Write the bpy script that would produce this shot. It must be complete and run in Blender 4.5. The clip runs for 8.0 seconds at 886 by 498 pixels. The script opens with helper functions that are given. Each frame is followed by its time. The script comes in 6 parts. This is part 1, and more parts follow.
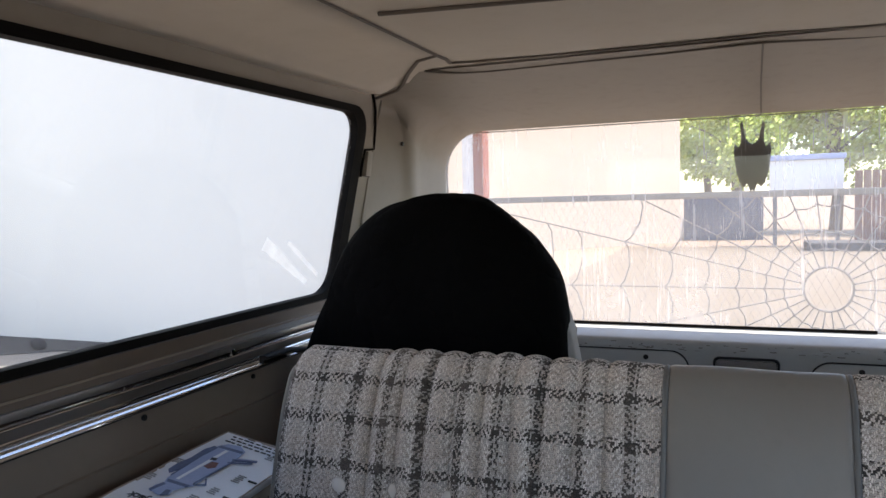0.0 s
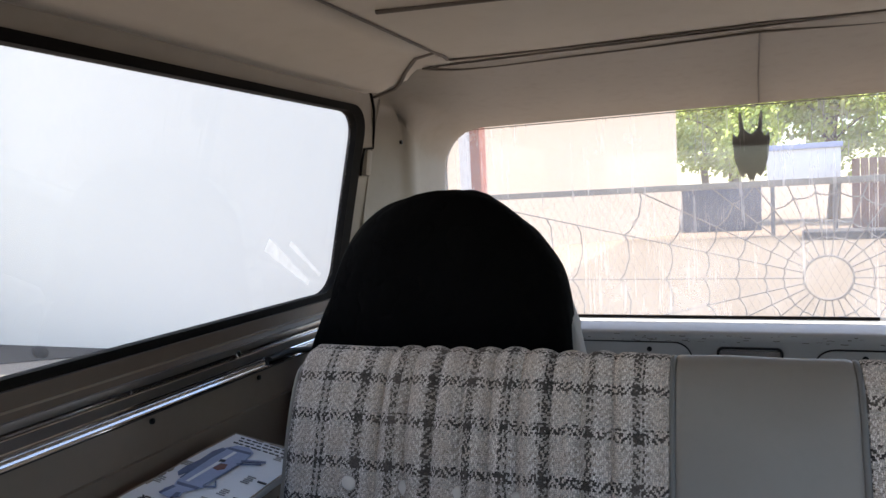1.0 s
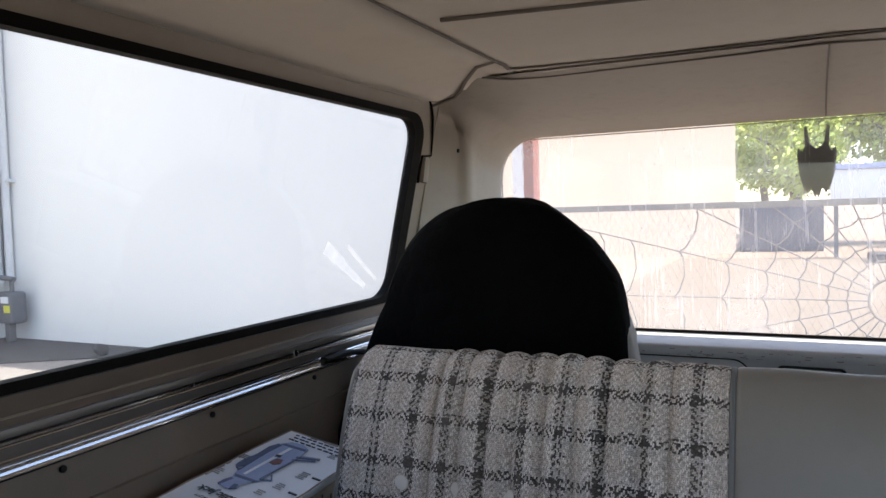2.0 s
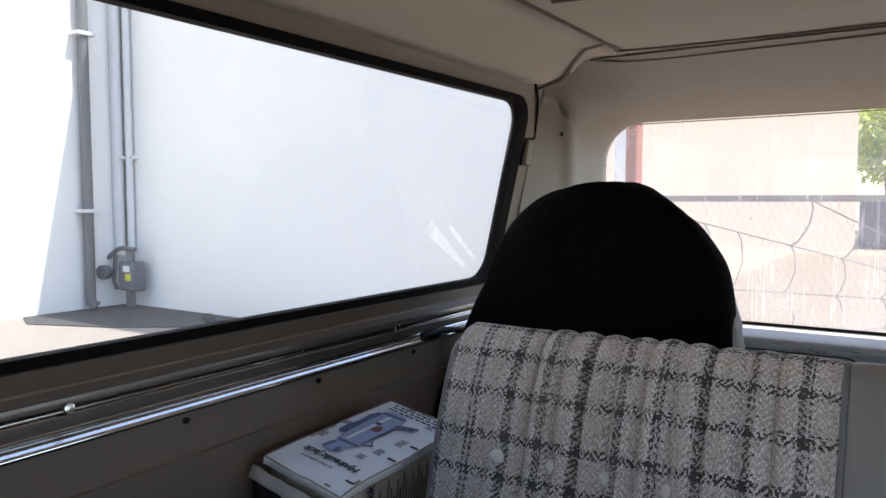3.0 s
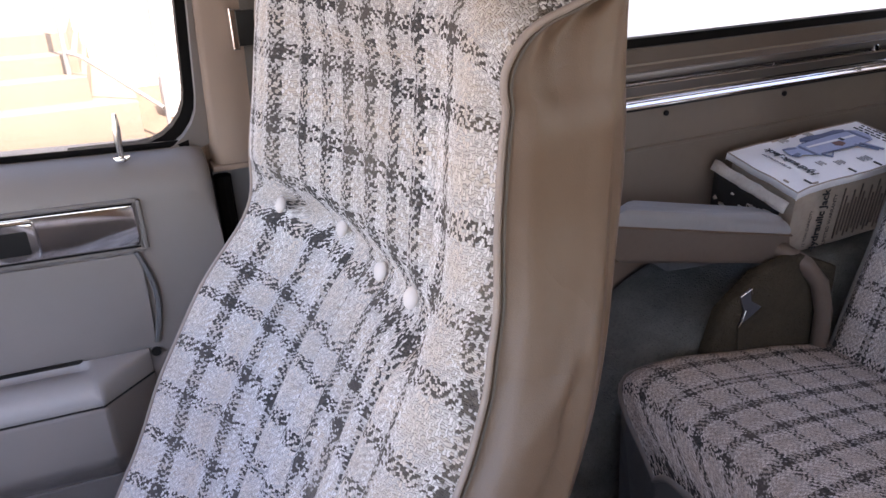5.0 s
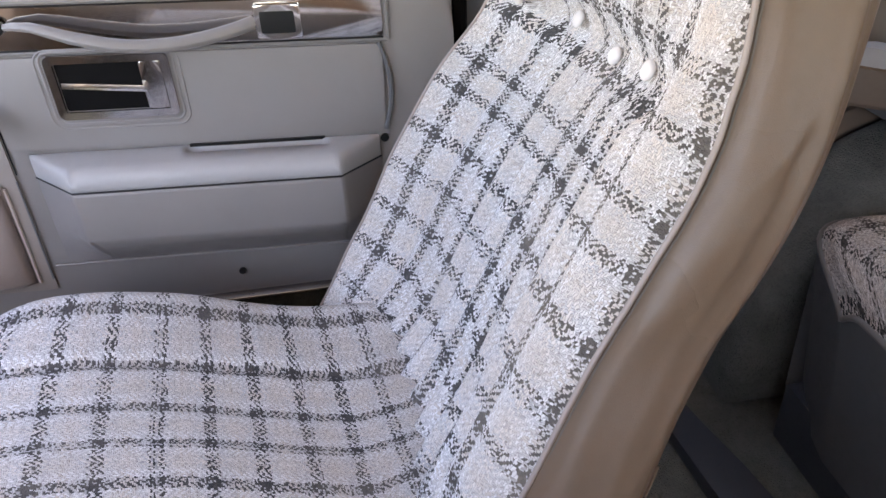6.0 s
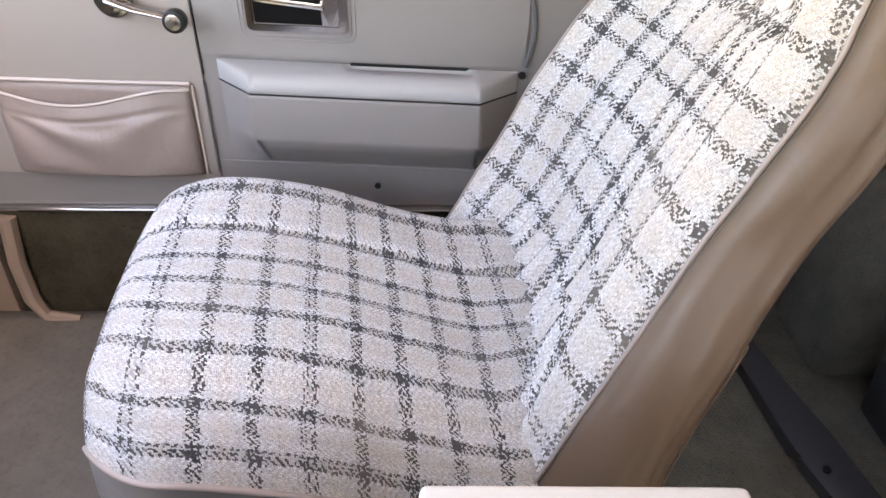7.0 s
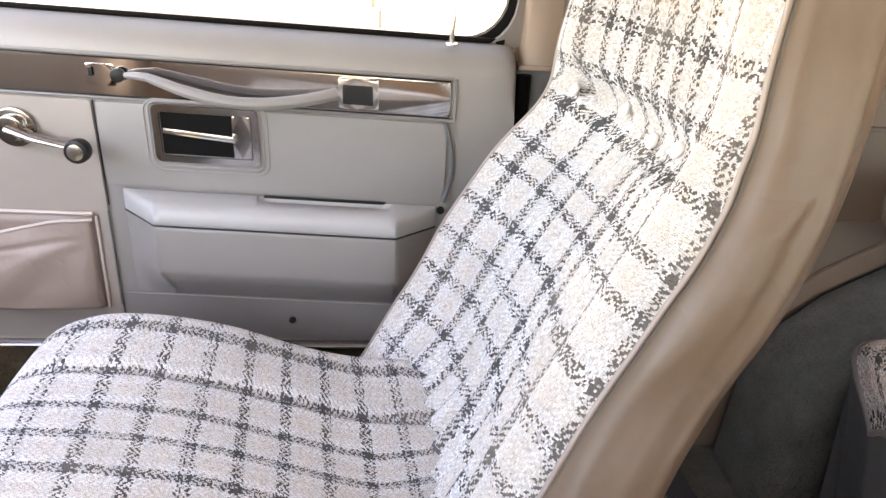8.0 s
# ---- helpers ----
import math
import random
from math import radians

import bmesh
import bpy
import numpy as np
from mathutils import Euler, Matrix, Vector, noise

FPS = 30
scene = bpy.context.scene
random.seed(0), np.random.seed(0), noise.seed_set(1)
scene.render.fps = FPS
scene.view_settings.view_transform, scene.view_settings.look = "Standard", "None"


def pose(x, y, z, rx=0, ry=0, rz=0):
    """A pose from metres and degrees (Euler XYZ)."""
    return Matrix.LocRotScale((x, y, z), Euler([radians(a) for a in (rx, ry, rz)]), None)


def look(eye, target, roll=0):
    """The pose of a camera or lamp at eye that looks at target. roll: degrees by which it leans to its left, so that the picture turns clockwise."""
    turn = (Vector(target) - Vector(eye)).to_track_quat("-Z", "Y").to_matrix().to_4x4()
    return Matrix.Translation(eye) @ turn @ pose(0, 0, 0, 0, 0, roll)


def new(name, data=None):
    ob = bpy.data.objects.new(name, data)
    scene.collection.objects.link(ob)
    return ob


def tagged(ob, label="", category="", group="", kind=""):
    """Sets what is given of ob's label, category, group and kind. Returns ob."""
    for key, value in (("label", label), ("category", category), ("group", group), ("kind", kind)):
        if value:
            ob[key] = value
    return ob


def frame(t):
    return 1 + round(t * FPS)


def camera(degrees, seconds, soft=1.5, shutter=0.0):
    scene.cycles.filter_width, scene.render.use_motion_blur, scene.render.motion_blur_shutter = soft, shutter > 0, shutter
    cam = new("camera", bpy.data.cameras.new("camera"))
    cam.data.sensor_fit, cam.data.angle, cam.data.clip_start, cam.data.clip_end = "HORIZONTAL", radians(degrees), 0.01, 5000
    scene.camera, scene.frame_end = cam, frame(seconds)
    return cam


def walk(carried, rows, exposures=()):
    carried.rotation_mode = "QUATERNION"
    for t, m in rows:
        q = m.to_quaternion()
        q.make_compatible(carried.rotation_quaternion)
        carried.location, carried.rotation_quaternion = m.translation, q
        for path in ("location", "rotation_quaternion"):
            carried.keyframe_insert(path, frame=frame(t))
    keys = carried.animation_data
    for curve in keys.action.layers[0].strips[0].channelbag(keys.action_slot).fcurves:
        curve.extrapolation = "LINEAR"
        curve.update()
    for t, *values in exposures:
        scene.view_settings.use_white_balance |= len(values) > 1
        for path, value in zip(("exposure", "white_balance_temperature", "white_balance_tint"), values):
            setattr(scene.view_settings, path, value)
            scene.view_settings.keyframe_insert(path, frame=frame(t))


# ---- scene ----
cam = camera(63.0, 8.0)
PATH = [
    (0, (-0.072, 0.045, 0.94), (-0.806, 1.901, 0.811), -1.5),
    (0.5, (-0.074, 0.042, 0.94), (-0.751, 1.92, 0.811), -3.2),
    (1, (-0.077, 0.041, 0.938), (-0.808, 1.897, 0.804), -2.9),
    (1.5, (-0.083, 0.036, 0.932), (-0.869, 1.872, 0.812), -2.4),
    (1.7, (-0.084, 0.033, 0.93), (-0.899, 1.856, 0.823), -2.0),
    (2.8, (-0.081, 0.014, 0.926), (-1.099, 1.732, 0.822), -0.4),
    (3, (-0.084, 0.008, 0.922), (-1.171, 1.682, 0.789), -0.0),
    (3.5, (-0.088, -0.037, 0.9), (-1.353, 1.494, 0.66), -0.2),
    (4, (-0.05, -0.065, 0.912), (-1.507, 1.25, 0.529), -1.2),
    (4.5, (-0.007, -0.112, 0.921), (-1.624, 0.924, 0.361), -2.7),
    (4.7, (0.003, -0.144, 0.918), (-1.65, 0.776, 0.268), -2.7),
    (5, (0.001, -0.166, 0.9), (-1.682, 0.574, 0.113), -2.7),
    (5.2, (0.004, -0.176, 0.888), (-1.682, 0.476, 0.034), -2.5),
    (6.3, (0.112, -0.267, 0.852), (-1.54, -0.148, -0.269), -2.4),
    (6.5, (0.14, -0.283, 0.848), (-1.509, -0.209, -0.282), -1.7),
    (7, (0.195, -0.283, 0.834), (-1.478, -0.301, -0.261), -0.1),
    (7.2, (0.188, -0.273, 0.831), (-1.511, -0.309, -0.225), 0.4),
    (7.5, (0.175, -0.26, 0.833), (-1.577, -0.289, -0.13), 1.2),
    (7.7, (0.168, -0.247, 0.832), (-1.613, -0.256, -0.074), 1.4),
    (8, (0.147, -0.227, 0.834), (-1.683, -0.127, 0.031), 2.0),
]
EXPOSURES = [(0.0, 2.38, 6800, 13), (1.7, 2.42, 6800, 13), (3.0, 2.38, 6700, 13), (3.5, 2.5, 6800, 14), (4.0, 2.82, 7300, 18), (4.5, 3.34, 7500, 26), (5.2, 3.26, 7450, 27), (6.5, 3.98, 8500, 17), (7.0, 4.12, 8800, 18), (7.5, 4.22, 9200, 18), (8.0, 4.2, 9150, 18)]
walk(cam, [(t, look(eye, target, roll)) for t, eye, target, roll in PATH], EXPOSURES)

# ---- world and sun ----
SUN_DIR = Vector((0.62, 0.2, 1.0)).normalized()
world = bpy.data.worlds.new("sky")
scene.world = world
world.use_nodes = True
wn = world.node_tree
wn.nodes.clear()
sky = wn.nodes.new("ShaderNodeTexSky")
sky.sky_type = "NISHITA"
sky.sun_disc = False
sky.sun_elevation = math.asin(SUN_DIR.z)
sky.sun_rotation = math.atan2(SUN_DIR.x, SUN_DIR.y)
bg = wn.nodes.new("ShaderNodeBackground")
bg.inputs[1].default_value = 0.15
wout = wn.nodes.new("ShaderNodeOutputWorld")
wn.links.new(sky.outputs[0], bg.inputs[0])
wn.links.new(bg.outputs[0], wout.inputs[0])
sun = new("sun", bpy.data.lights.new("sun", "SUN"))
sun.data.energy, sun.data.angle, sun.data.color = 3.6, radians(0.5), (1.0, 0.95, 0.88)
sun.matrix_world = look(SUN_DIR * 50, (0, 0, 0))


# ---- node helpers ----
def material(name, base=(0.5, 0.5, 0.5), rough=0.6, metal=0.0, spec=0.5):
    m = bpy.data.materials.new(name)
    m.use_nodes = True
    b = m.node_tree.nodes["Principled BSDF"]
    b.inputs["Base Color"].default_value = (*base, 1)
    b.inputs["Roughness"].default_value = rough
    b.inputs["Metallic"].default_value = metal
    b.inputs["Specular IOR Level"].default_value = spec
    return m, m.node_tree, b


def feed(nt, socket, value):
    if isinstance(value, bpy.types.NodeSocket):
        nt.links.new(value, socket)
    else:
        socket.default_value = value


def calc(nt, op, a, b=0.0, c=0.0):
    n = nt.nodes.new("ShaderNodeMath")
    n.operation = op
    for k, v in enumerate((a, b, c)):
        feed(nt, n.inputs[k], v)
    return n.outputs[0]


def blend(nt, fac, a, b):
    n = nt.nodes.new("ShaderNodeMix")
    n.data_type = "RGBA"
    for k, v in ((0, fac), (6, a), (7, b)):
        feed(nt, n.inputs[k], (*v, 1) if isinstance(v, tuple) and len(v) == 3 else v)
    return n.outputs[2]


def grain(nt, scale, detail=3.0, rough=0.6, vector=None, stretch=None):
    n = nt.nodes.new("ShaderNodeTexNoise")
    n.inputs["Scale"].default_value = scale
    n.inputs["Detail"].default_value = detail
    n.inputs["Roughness"].default_value = rough
    if vector is None:
        vector = nt.nodes.new("ShaderNodeTexCoord").outputs["Object"]
    if stretch:
        mp = nt.nodes.new("ShaderNodeMapping")
        mp.inputs["Scale"].default_value = stretch
        nt.links.new(vector, mp.inputs[0])
        vector = mp.outputs[0]
    nt.links.new(vector, n.inputs["Vector"])
    return n.outputs["Fac"]


def ramp(nt, fac, lo, hi):
    n = nt.nodes.new("ShaderNodeMapRange")
    n.inputs[1].default_value, n.inputs[2].default_value = lo, hi
    nt.links.new(fac, n.inputs[0])
    return n.outputs[0]


def relief(nt, b, height, strength=0.3, distance=0.001):
    n = nt.nodes.new("ShaderNodeBump")
    n.inputs["Strength"].default_value = strength
    n.inputs["Distance"].default_value = distance
    nt.links.new(height, n.inputs["Height"])
    nt.links.new(n.outputs[0], b.inputs["Normal"])


def worn(name, base, dirt, rough=0.6, fine=700.0, coarse=6.0, bump=0.25, amount=0.5, metal=0.0, spec=0.5, distance=0.0006, crease=0.0):
    """A surface with a fine grain, large faint stains and a little relief."""
    m, nt, b = material(name, base, rough, metal, spec)
    big = ramp(nt, grain(nt, coarse, 4, 0.65), 0.35, 0.8)
    small = grain(nt, fine, 2, 0.5)
    mid = ramp(nt, grain(nt, coarse * 9, 3, 0.6), 0.5, 0.85)
    fac = calc(nt, "MULTIPLY", calc(nt, "ADD", calc(nt, "MULTIPLY", big, 0.6), calc(nt, "MULTIPLY", mid, 0.4)), amount)
    col = blend(nt, fac, base, dirt)
    speck = tuple(c * 0.86 for c in base)
    col = blend(nt, calc(nt, "MULTIPLY", ramp(nt, small, 0.45, 0.7), 0.35), col, speck)
    nt.links.new(col, b.inputs["Base Color"])
    nt.links.new(calc(nt, "ADD", calc(nt, "MULTIPLY", mid, 0.12), rough - 0.04), b.inputs["Roughness"])
    height = calc(nt, "ADD", small, calc(nt, "MULTIPLY", mid, 0.6))
    if crease:
        # sharp, shallow wrinkles
        fold = calc(nt, "ABSOLUTE", calc(nt, "SUBTRACT", grain(nt, coarse * 1.6, 3, 0.55), 0.5))
        height = calc(nt, "ADD", height, calc(nt, "MULTIPLY", calc(nt, "POWER", fold, 0.6), crease))
    relief(nt, b, height, bump, distance)
    return m


def plaid_cloth(name, light, warm, dark, yarn, wide, grit=1.0, soiled=False):
    """Twill-woven tweed: dark warp and weft yarns lie in bands; reads the cloth's own metres from the UV map."""
    m, nt, b = material(name, light, 0.95, 0, 0.12)
    uv = nt.nodes.new("ShaderNodeUVMap")
    uv.uv_map = "cloth"
    sep = nt.nodes.new("ShaderNodeSeparateXYZ")
    nt.links.new(uv.outputs[0], sep.inputs[0])
    sag = calc(nt, "MULTIPLY", calc(nt, "SUBTRACT", grain(nt, 20, 2, 0.5, uv.outputs[0]), 0.5), 0.005)
    shake = calc(nt, "MULTIPLY", calc(nt, "SUBTRACT", grain(nt, 420, 1, 0.5, uv.outputs[0]), 0.5), 0.0030)
    u = calc(nt, "ADD", sep.outputs[0], calc(nt, "ADD", shake, sag))
    v = calc(nt, "ADD", sep.outputs[1], calc(nt, "SUBTRACT", shake, sag))
    period = 0.0425
    ru, rv = calc(nt, "DIVIDE", u, yarn), calc(nt, "DIVIDE", v, yarn)
    iu, iv = calc(nt, "FLOOR", ru), calc(nt, "FLOOR", rv)
    fu, fv = calc(nt, "FRACT", ru), calc(nt, "FRACT", rv)
    # two over, two under; the slant turns and breaks every five yarns
    zig = calc(nt, "FLOOR", calc(nt, "PINGPONG", calc(nt, "ADD", iu, 0.5), 5.0))
    zig = calc(nt, "ADD", zig, calc(nt, "MULTIPLY", calc(nt, "FLOORED_MODULO", calc(nt, "FLOOR", calc(nt, "DIVIDE", iu, 5.0)), 2.0), 2.0))
    step = calc(nt, "FLOORED_MODULO", calc(nt, "ADD", zig, iv), 4.0)
    over = calc(nt, "LESS_THAN", step, 1.5)
    cell = nt.nodes.new("ShaderNodeTexWhiteNoise")
    cell.noise_dimensions = "2D"
    spot = nt.nodes.new("ShaderNodeCombineXYZ")
    nt.links.new(iu, spot.inputs[0])
    nt.links.new(iv, spot.inputs[1])
    nt.links.new(spot.outputs[0], cell.inputs["Vector"])
    luck = cell.outputs["Value"]
    # now and then a yarn skips
    over = calc(nt, "ABSOLUTE", calc(nt, "SUBTRACT", over, calc(nt, "LESS_THAN", luck, 0.13)))

    def chance(value, seed):
        n = nt.nodes.new("ShaderNodeTexWhiteNoise")
        n.noise_dimensions = "2D"
        c = nt.nodes.new("ShaderNodeCombineXYZ")
        feed(nt, c.inputs[0], value)
        c.inputs[1].default_value = seed
        nt.links.new(c.outputs[0], n.inputs["Vector"])
        return n.outputs["Value"]

    def yarns(index, pos, width, seed, base):
        ragged = calc(nt, "ADD", calc(nt, "MULTIPLY", index, yarn), calc(nt, "MULTIPLY_ADD", luck, 0.0018, -0.0009))
        band = calc(nt, "LESS_THAN", calc(nt, "FRACT", calc(nt, "DIVIDE", ragged, period)), width)
        lot = chance(index, seed)
        lone = calc(nt, "GREATER_THAN", lot, 0.86)
        ink = calc(nt, "MULTIPLY", band, calc(nt, "SUBTRACT", 1.0, calc(nt, "MULTIPLY", lone, 0.75)))
        pale = calc(nt, "LESS_THAN", calc(nt, "FRACT", calc(nt, "MULTIPLY_ADD", luck, 17.3, seed * 0.37)), 0.13 if grit < 1 else 0.09)
        ink = calc(nt, "MULTIPLY", ink, calc(nt, "SUBTRACT", 1.0, calc(nt, "MULTIPLY", pale, 0.8)))
        # a warmer, greyer heart in every check
        heart = calc(nt, "PINGPONG", calc(nt, "SUBTRACT", pos, period * width * 0.5), period * 0.5)
        heart = ramp(nt, heart, 0.009, 0.019)
        c = blend(nt, calc(nt, "MULTIPLY", heart, calc(nt, "MULTIPLY_ADD", lot, 0.5, 0.35)), base, warm)
        c = blend(nt, calc(nt, "MULTIPLY", lot, 0.25), c, tuple(x * 0.6 for x in base))
        return blend(nt, calc(nt, "MULTIPLY", ink, 0.96), c, dark), ink

    warp, ink_u = yarns(iu, u, wide - (0.055 if soiled else 0.0), 3.0, light)
    weft, ink_v = yarns(iv, v, wide - 0.02, 8.0, tuple(x * (0.76 if soiled else 0.64) for x in light))
    col = blend(nt, over, weft, warp)
    col = blend(nt, calc(nt, "MULTIPLY", calc(nt, "MAXIMUM", ink_u, ink_v), 0.06), col, dark)
    # round yarns, with the shade in the gaps between them painted dark
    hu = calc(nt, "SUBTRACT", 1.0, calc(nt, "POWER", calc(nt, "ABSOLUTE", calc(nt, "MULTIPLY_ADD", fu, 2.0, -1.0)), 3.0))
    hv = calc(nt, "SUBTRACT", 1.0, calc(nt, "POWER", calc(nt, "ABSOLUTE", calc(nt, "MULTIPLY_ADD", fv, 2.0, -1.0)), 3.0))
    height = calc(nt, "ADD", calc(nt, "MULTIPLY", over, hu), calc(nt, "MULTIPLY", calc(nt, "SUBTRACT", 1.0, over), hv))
    fibre = grain(nt, 900, 2, 0.6, uv.outputs[0])
    clump = grain(nt, 230, 2, 0.7, uv.outputs[0])
    col = blend(nt, calc(nt, "MULTIPLY", ramp(nt, clump, 0.52, 0.66), 0.38 * grit), col, tuple(x * 0.30 for x in warm))
    fleck = calc(nt, "GREATER_THAN", luck, 0.91)
    col = blend(nt, calc(nt, "MULTIPLY", fleck, 0.5 * grit), col, tuple(x * 0.22 for x in warm))
    # shade of the low gaps goes into the colour, following yarn height
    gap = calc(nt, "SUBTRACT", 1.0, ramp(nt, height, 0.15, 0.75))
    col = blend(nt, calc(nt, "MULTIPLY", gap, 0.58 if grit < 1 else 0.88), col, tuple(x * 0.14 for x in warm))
    col = blend(nt, calc(nt, "MULTIPLY", ramp(nt, fibre, 0.5, 0.7), 0.22 * grit), col, tuple(x * 0.42 for x in light))
    soil = ramp(nt, grain(nt, 7, 3, 0.6, uv.outputs[0]), 0.45, 0.75)
    col = blend(nt, calc(nt, "MULTIPLY", soil, 0.34), col, tuple(x * 0.6 for x in warm))
    if soiled:
        # years of grime on the rubbed top edge
        edge = ramp(nt, v, 0.515, 0.575)
        blot = ramp(nt, grain(nt, 26, 4, 0.65, uv.outputs[0]), 0.38, 0.62)
        col = blend(nt, calc(nt, "MULTIPLY", calc(nt, "MULTIPLY", edge, blot), 0.82), col, (0.085, 0.062, 0.048))
        # a blotchy beige tint on the side bolster
        bolster_tint = calc(nt, "MULTIPLY", ramp(nt, u, 0.315, 0.375), calc(nt, "MULTIPLY_ADD", blot, 0.12, 0.05))
        col = blend(nt, bolster_tint, col, (0.62, 0.50, 0.37))
    nt.links.new(col, b.inputs["Base Color"])
    b.inputs["Sheen Weight"].default_value = 0.02
    relief(nt, b, calc(nt, "ADD", height, calc(nt, "MULTIPLY", fibre, 0.6)), 0.8, 0.0011)
    return m


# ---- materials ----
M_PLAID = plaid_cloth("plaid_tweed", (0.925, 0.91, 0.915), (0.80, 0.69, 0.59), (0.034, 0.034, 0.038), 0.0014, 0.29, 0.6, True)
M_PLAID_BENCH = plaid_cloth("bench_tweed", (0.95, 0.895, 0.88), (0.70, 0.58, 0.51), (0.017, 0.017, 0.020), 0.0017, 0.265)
M_VINYL_TAN = worn("tan_vinyl", (0.153, 0.0995, 0.067), (0.107, 0.068, 0.044), 0.38, 1500, 7, 0.3, 0.6, spec=0.45, crease=8.0)
M_VINYL_GREY = worn("grey_vinyl", (0.215, 0.199, 0.19), (0.165, 0.15, 0.142), 0.42, 1500, 8, 0.25, 0.4)
M_VINYL_DARK = worn("dark_grey_vinyl", (0.13, 0.13, 0.135), (0.09, 0.09, 0.09), 0.5, 1500, 8, 0.25, 0.4)
M_DOOR = worn("grey_beige_moulded_plastic", (0.258, 0.235, 0.225), (0.21, 0.188, 0.18), 0.42, 1800, 5, 0.3, 0.35)
M_POCKET = worn("pinkish_beige_vinyl", (0.285, 0.222, 0.195), (0.215, 0.163, 0.14), 0.4, 1500, 8, 0.3, 0.5, crease=8.0)
M_PIPING = worn("pale_pink_beige_piping", (0.50, 0.41, 0.365), (0.38, 0.305, 0.265), 0.45, 1200, 20, 0.2, 0.4)
M_SEAT_PIPING = worn("beige_seat_piping", (0.33, 0.27, 0.24), (0.25, 0.2, 0.175), 0.45, 1200, 20, 0.2, 0.4)
M_DOOR_FRONT = worn("warm_beige_door_panel", (0.305, 0.262, 0.235), (0.255, 0.215, 0.19), 0.45, 1800, 5, 0.3, 0.35)
M_PILLAR = worn("tan_moulded_plastic", (0.275, 0.197, 0.150), (0.215, 0.15, 0.112), 0.5, 1600, 5, 0.3, 0.35)
M_PANEL = worn("taupe_side_panel", (0.235, 0.188, 0.154), (0.175, 0.138, 0.112), 0.5, 1600, 5, 0.3, 0.5)
# brown of the window trim; also colours the shade strip below the window
M_LEDGE = worn("dark_brown_trim_and_shade", (0.112, 0.082, 0.066), (0.072, 0.052, 0.042), 0.5, 1600, 5, 0.3, 0.5)
M_LINER = worn("beige_headliner", (0.60, 0.55, 0.475), (0.47, 0.42, 0.35), 0.75, 1100, 3, 0.3, 0.5)
M_LINER_TRIM = worn("beige_moulding", (0.275, 0.247, 0.208), (0.205, 0.18, 0.15), 0.6, 1300, 4, 0.25, 0.45)
M_WELT = worn("grey_brown_welting", (0.13, 0.112, 0.096), (0.08, 0.068, 0.057), 0.7, 900, 20, 0.2, 0.5)
M_RUBBER = worn("black_rubber", (0.006, 0.0055, 0.0055), (0.012, 0.010, 0.009), 0.7, 900, 25, 0.2, 0.6, spec=0.06)
M_CHROME = material("chrome", (0.78, 0.77, 0.76), 0.12, 1.0)[0]
M_RAILTRIM = material("satin_bright_trim", (0.88, 0.88, 0.89), 0.09, 1.0)[0]
M_RAIL_INSERT = worn("dull_taupe_metal", (0.20, 0.18, 0.17), (0.14, 0.12, 0.11), 0.32, 900, 10, 0.05, 0.5, metal=0.6)
# dark blotches stand in for dark reflections in the crank's chrome
M_CRANK = worn("dark_mottled_chrome", (0.46, 0.44, 0.42), (0.10, 0.095, 0.09), 0.13, 500, 26, 0.05, 1.0, metal=1.0)
M_STEEL = worn("brushed_bright_metal", (0.62, 0.60, 0.58), (0.5, 0.47, 0.44), 0.24, 900, 10, 0.05, 0.4, metal=1.0)
M_BLACK = worn("black_plastic", (0.013, 0.013, 0.0135), (0.022, 0.022, 0.022), 0.4, 900, 12, 0.2, 0.5, spec=0.25)
M_BLACK_CLOTH = worn("black_cotton_cloth", (0.0022, 0.0022, 0.0024), (0.0042, 0.0040, 0.0040), 0.95, 1100, 7, 0.5, 0.5, spec=0.03, crease=30.0)
M_TWEED = worn("pale_grey_tweed", (0.36, 0.34, 0.33), (0.26, 0.24, 0.225), 0.95, 600, 14, 0.8, 0.5, spec=0.1, distance=0.0015)
M_BELT = worn("grey_brown_webbing", (0.07, 0.06, 0.052), (0.05, 0.042, 0.035), 0.8, 1200, 30, 0.4, 0.4)
M_CARPET = worn("green_grey_carpet", (0.22, 0.233, 0.217), (0.075, 0.08, 0.077), 1.0, 420, 22, 1.0, 1.0, spec=0.05, distance=0.004)
M_CARPET_OLIVE = worn("olive_carpet", (0.066, 0.055, 0.037), (0.014, 0.012, 0.009), 1.0, 420, 15, 0.9, 1.0, spec=0.05, distance=0.004)
M_FLOORMAT = worn("tan_floor_mat", (0.145, 0.125, 0.105), (0.05, 0.043, 0.036), 0.7, 900, 14, 0.3, 1.0)
M_RAIL = worn("grey_painted_steel_rail", (0.06, 0.066, 0.082), (0.045, 0.047, 0.055), 0.45, 900, 20, 0.2, 0.5)
M_TAILGATE = worn("light_grey_paint", (0.4, 0.4, 0.385), (0.28, 0.265, 0.24), 0.4, 900, 10, 0.1, 0.5)
# paler than the door, as the light on the armrest's top is coloured in
M_ARMREST = worn("lit_grey_vinyl", (0.40, 0.39, 0.385), (0.33, 0.315, 0.305), 0.38, 1500, 8, 0.25, 0.4)
M_STRIP = worn("polished_trim_metal", (0.60, 0.575, 0.56), (0.46, 0.43, 0.41), 0.09, 900, 12, 0.04, 0.5, metal=1.0)
M_BEZEL = worn("dull_chrome", (0.52, 0.50, 0.50), (0.33, 0.32, 0.32), 0.15, 900, 16, 0.03, 0.6, metal=1.0)
M_CARD = worn("white_printed_card", (0.93, 0.94, 0.965), (0.84, 0.82, 0.81), 0.45, 800, 14, 0.15, 0.5)
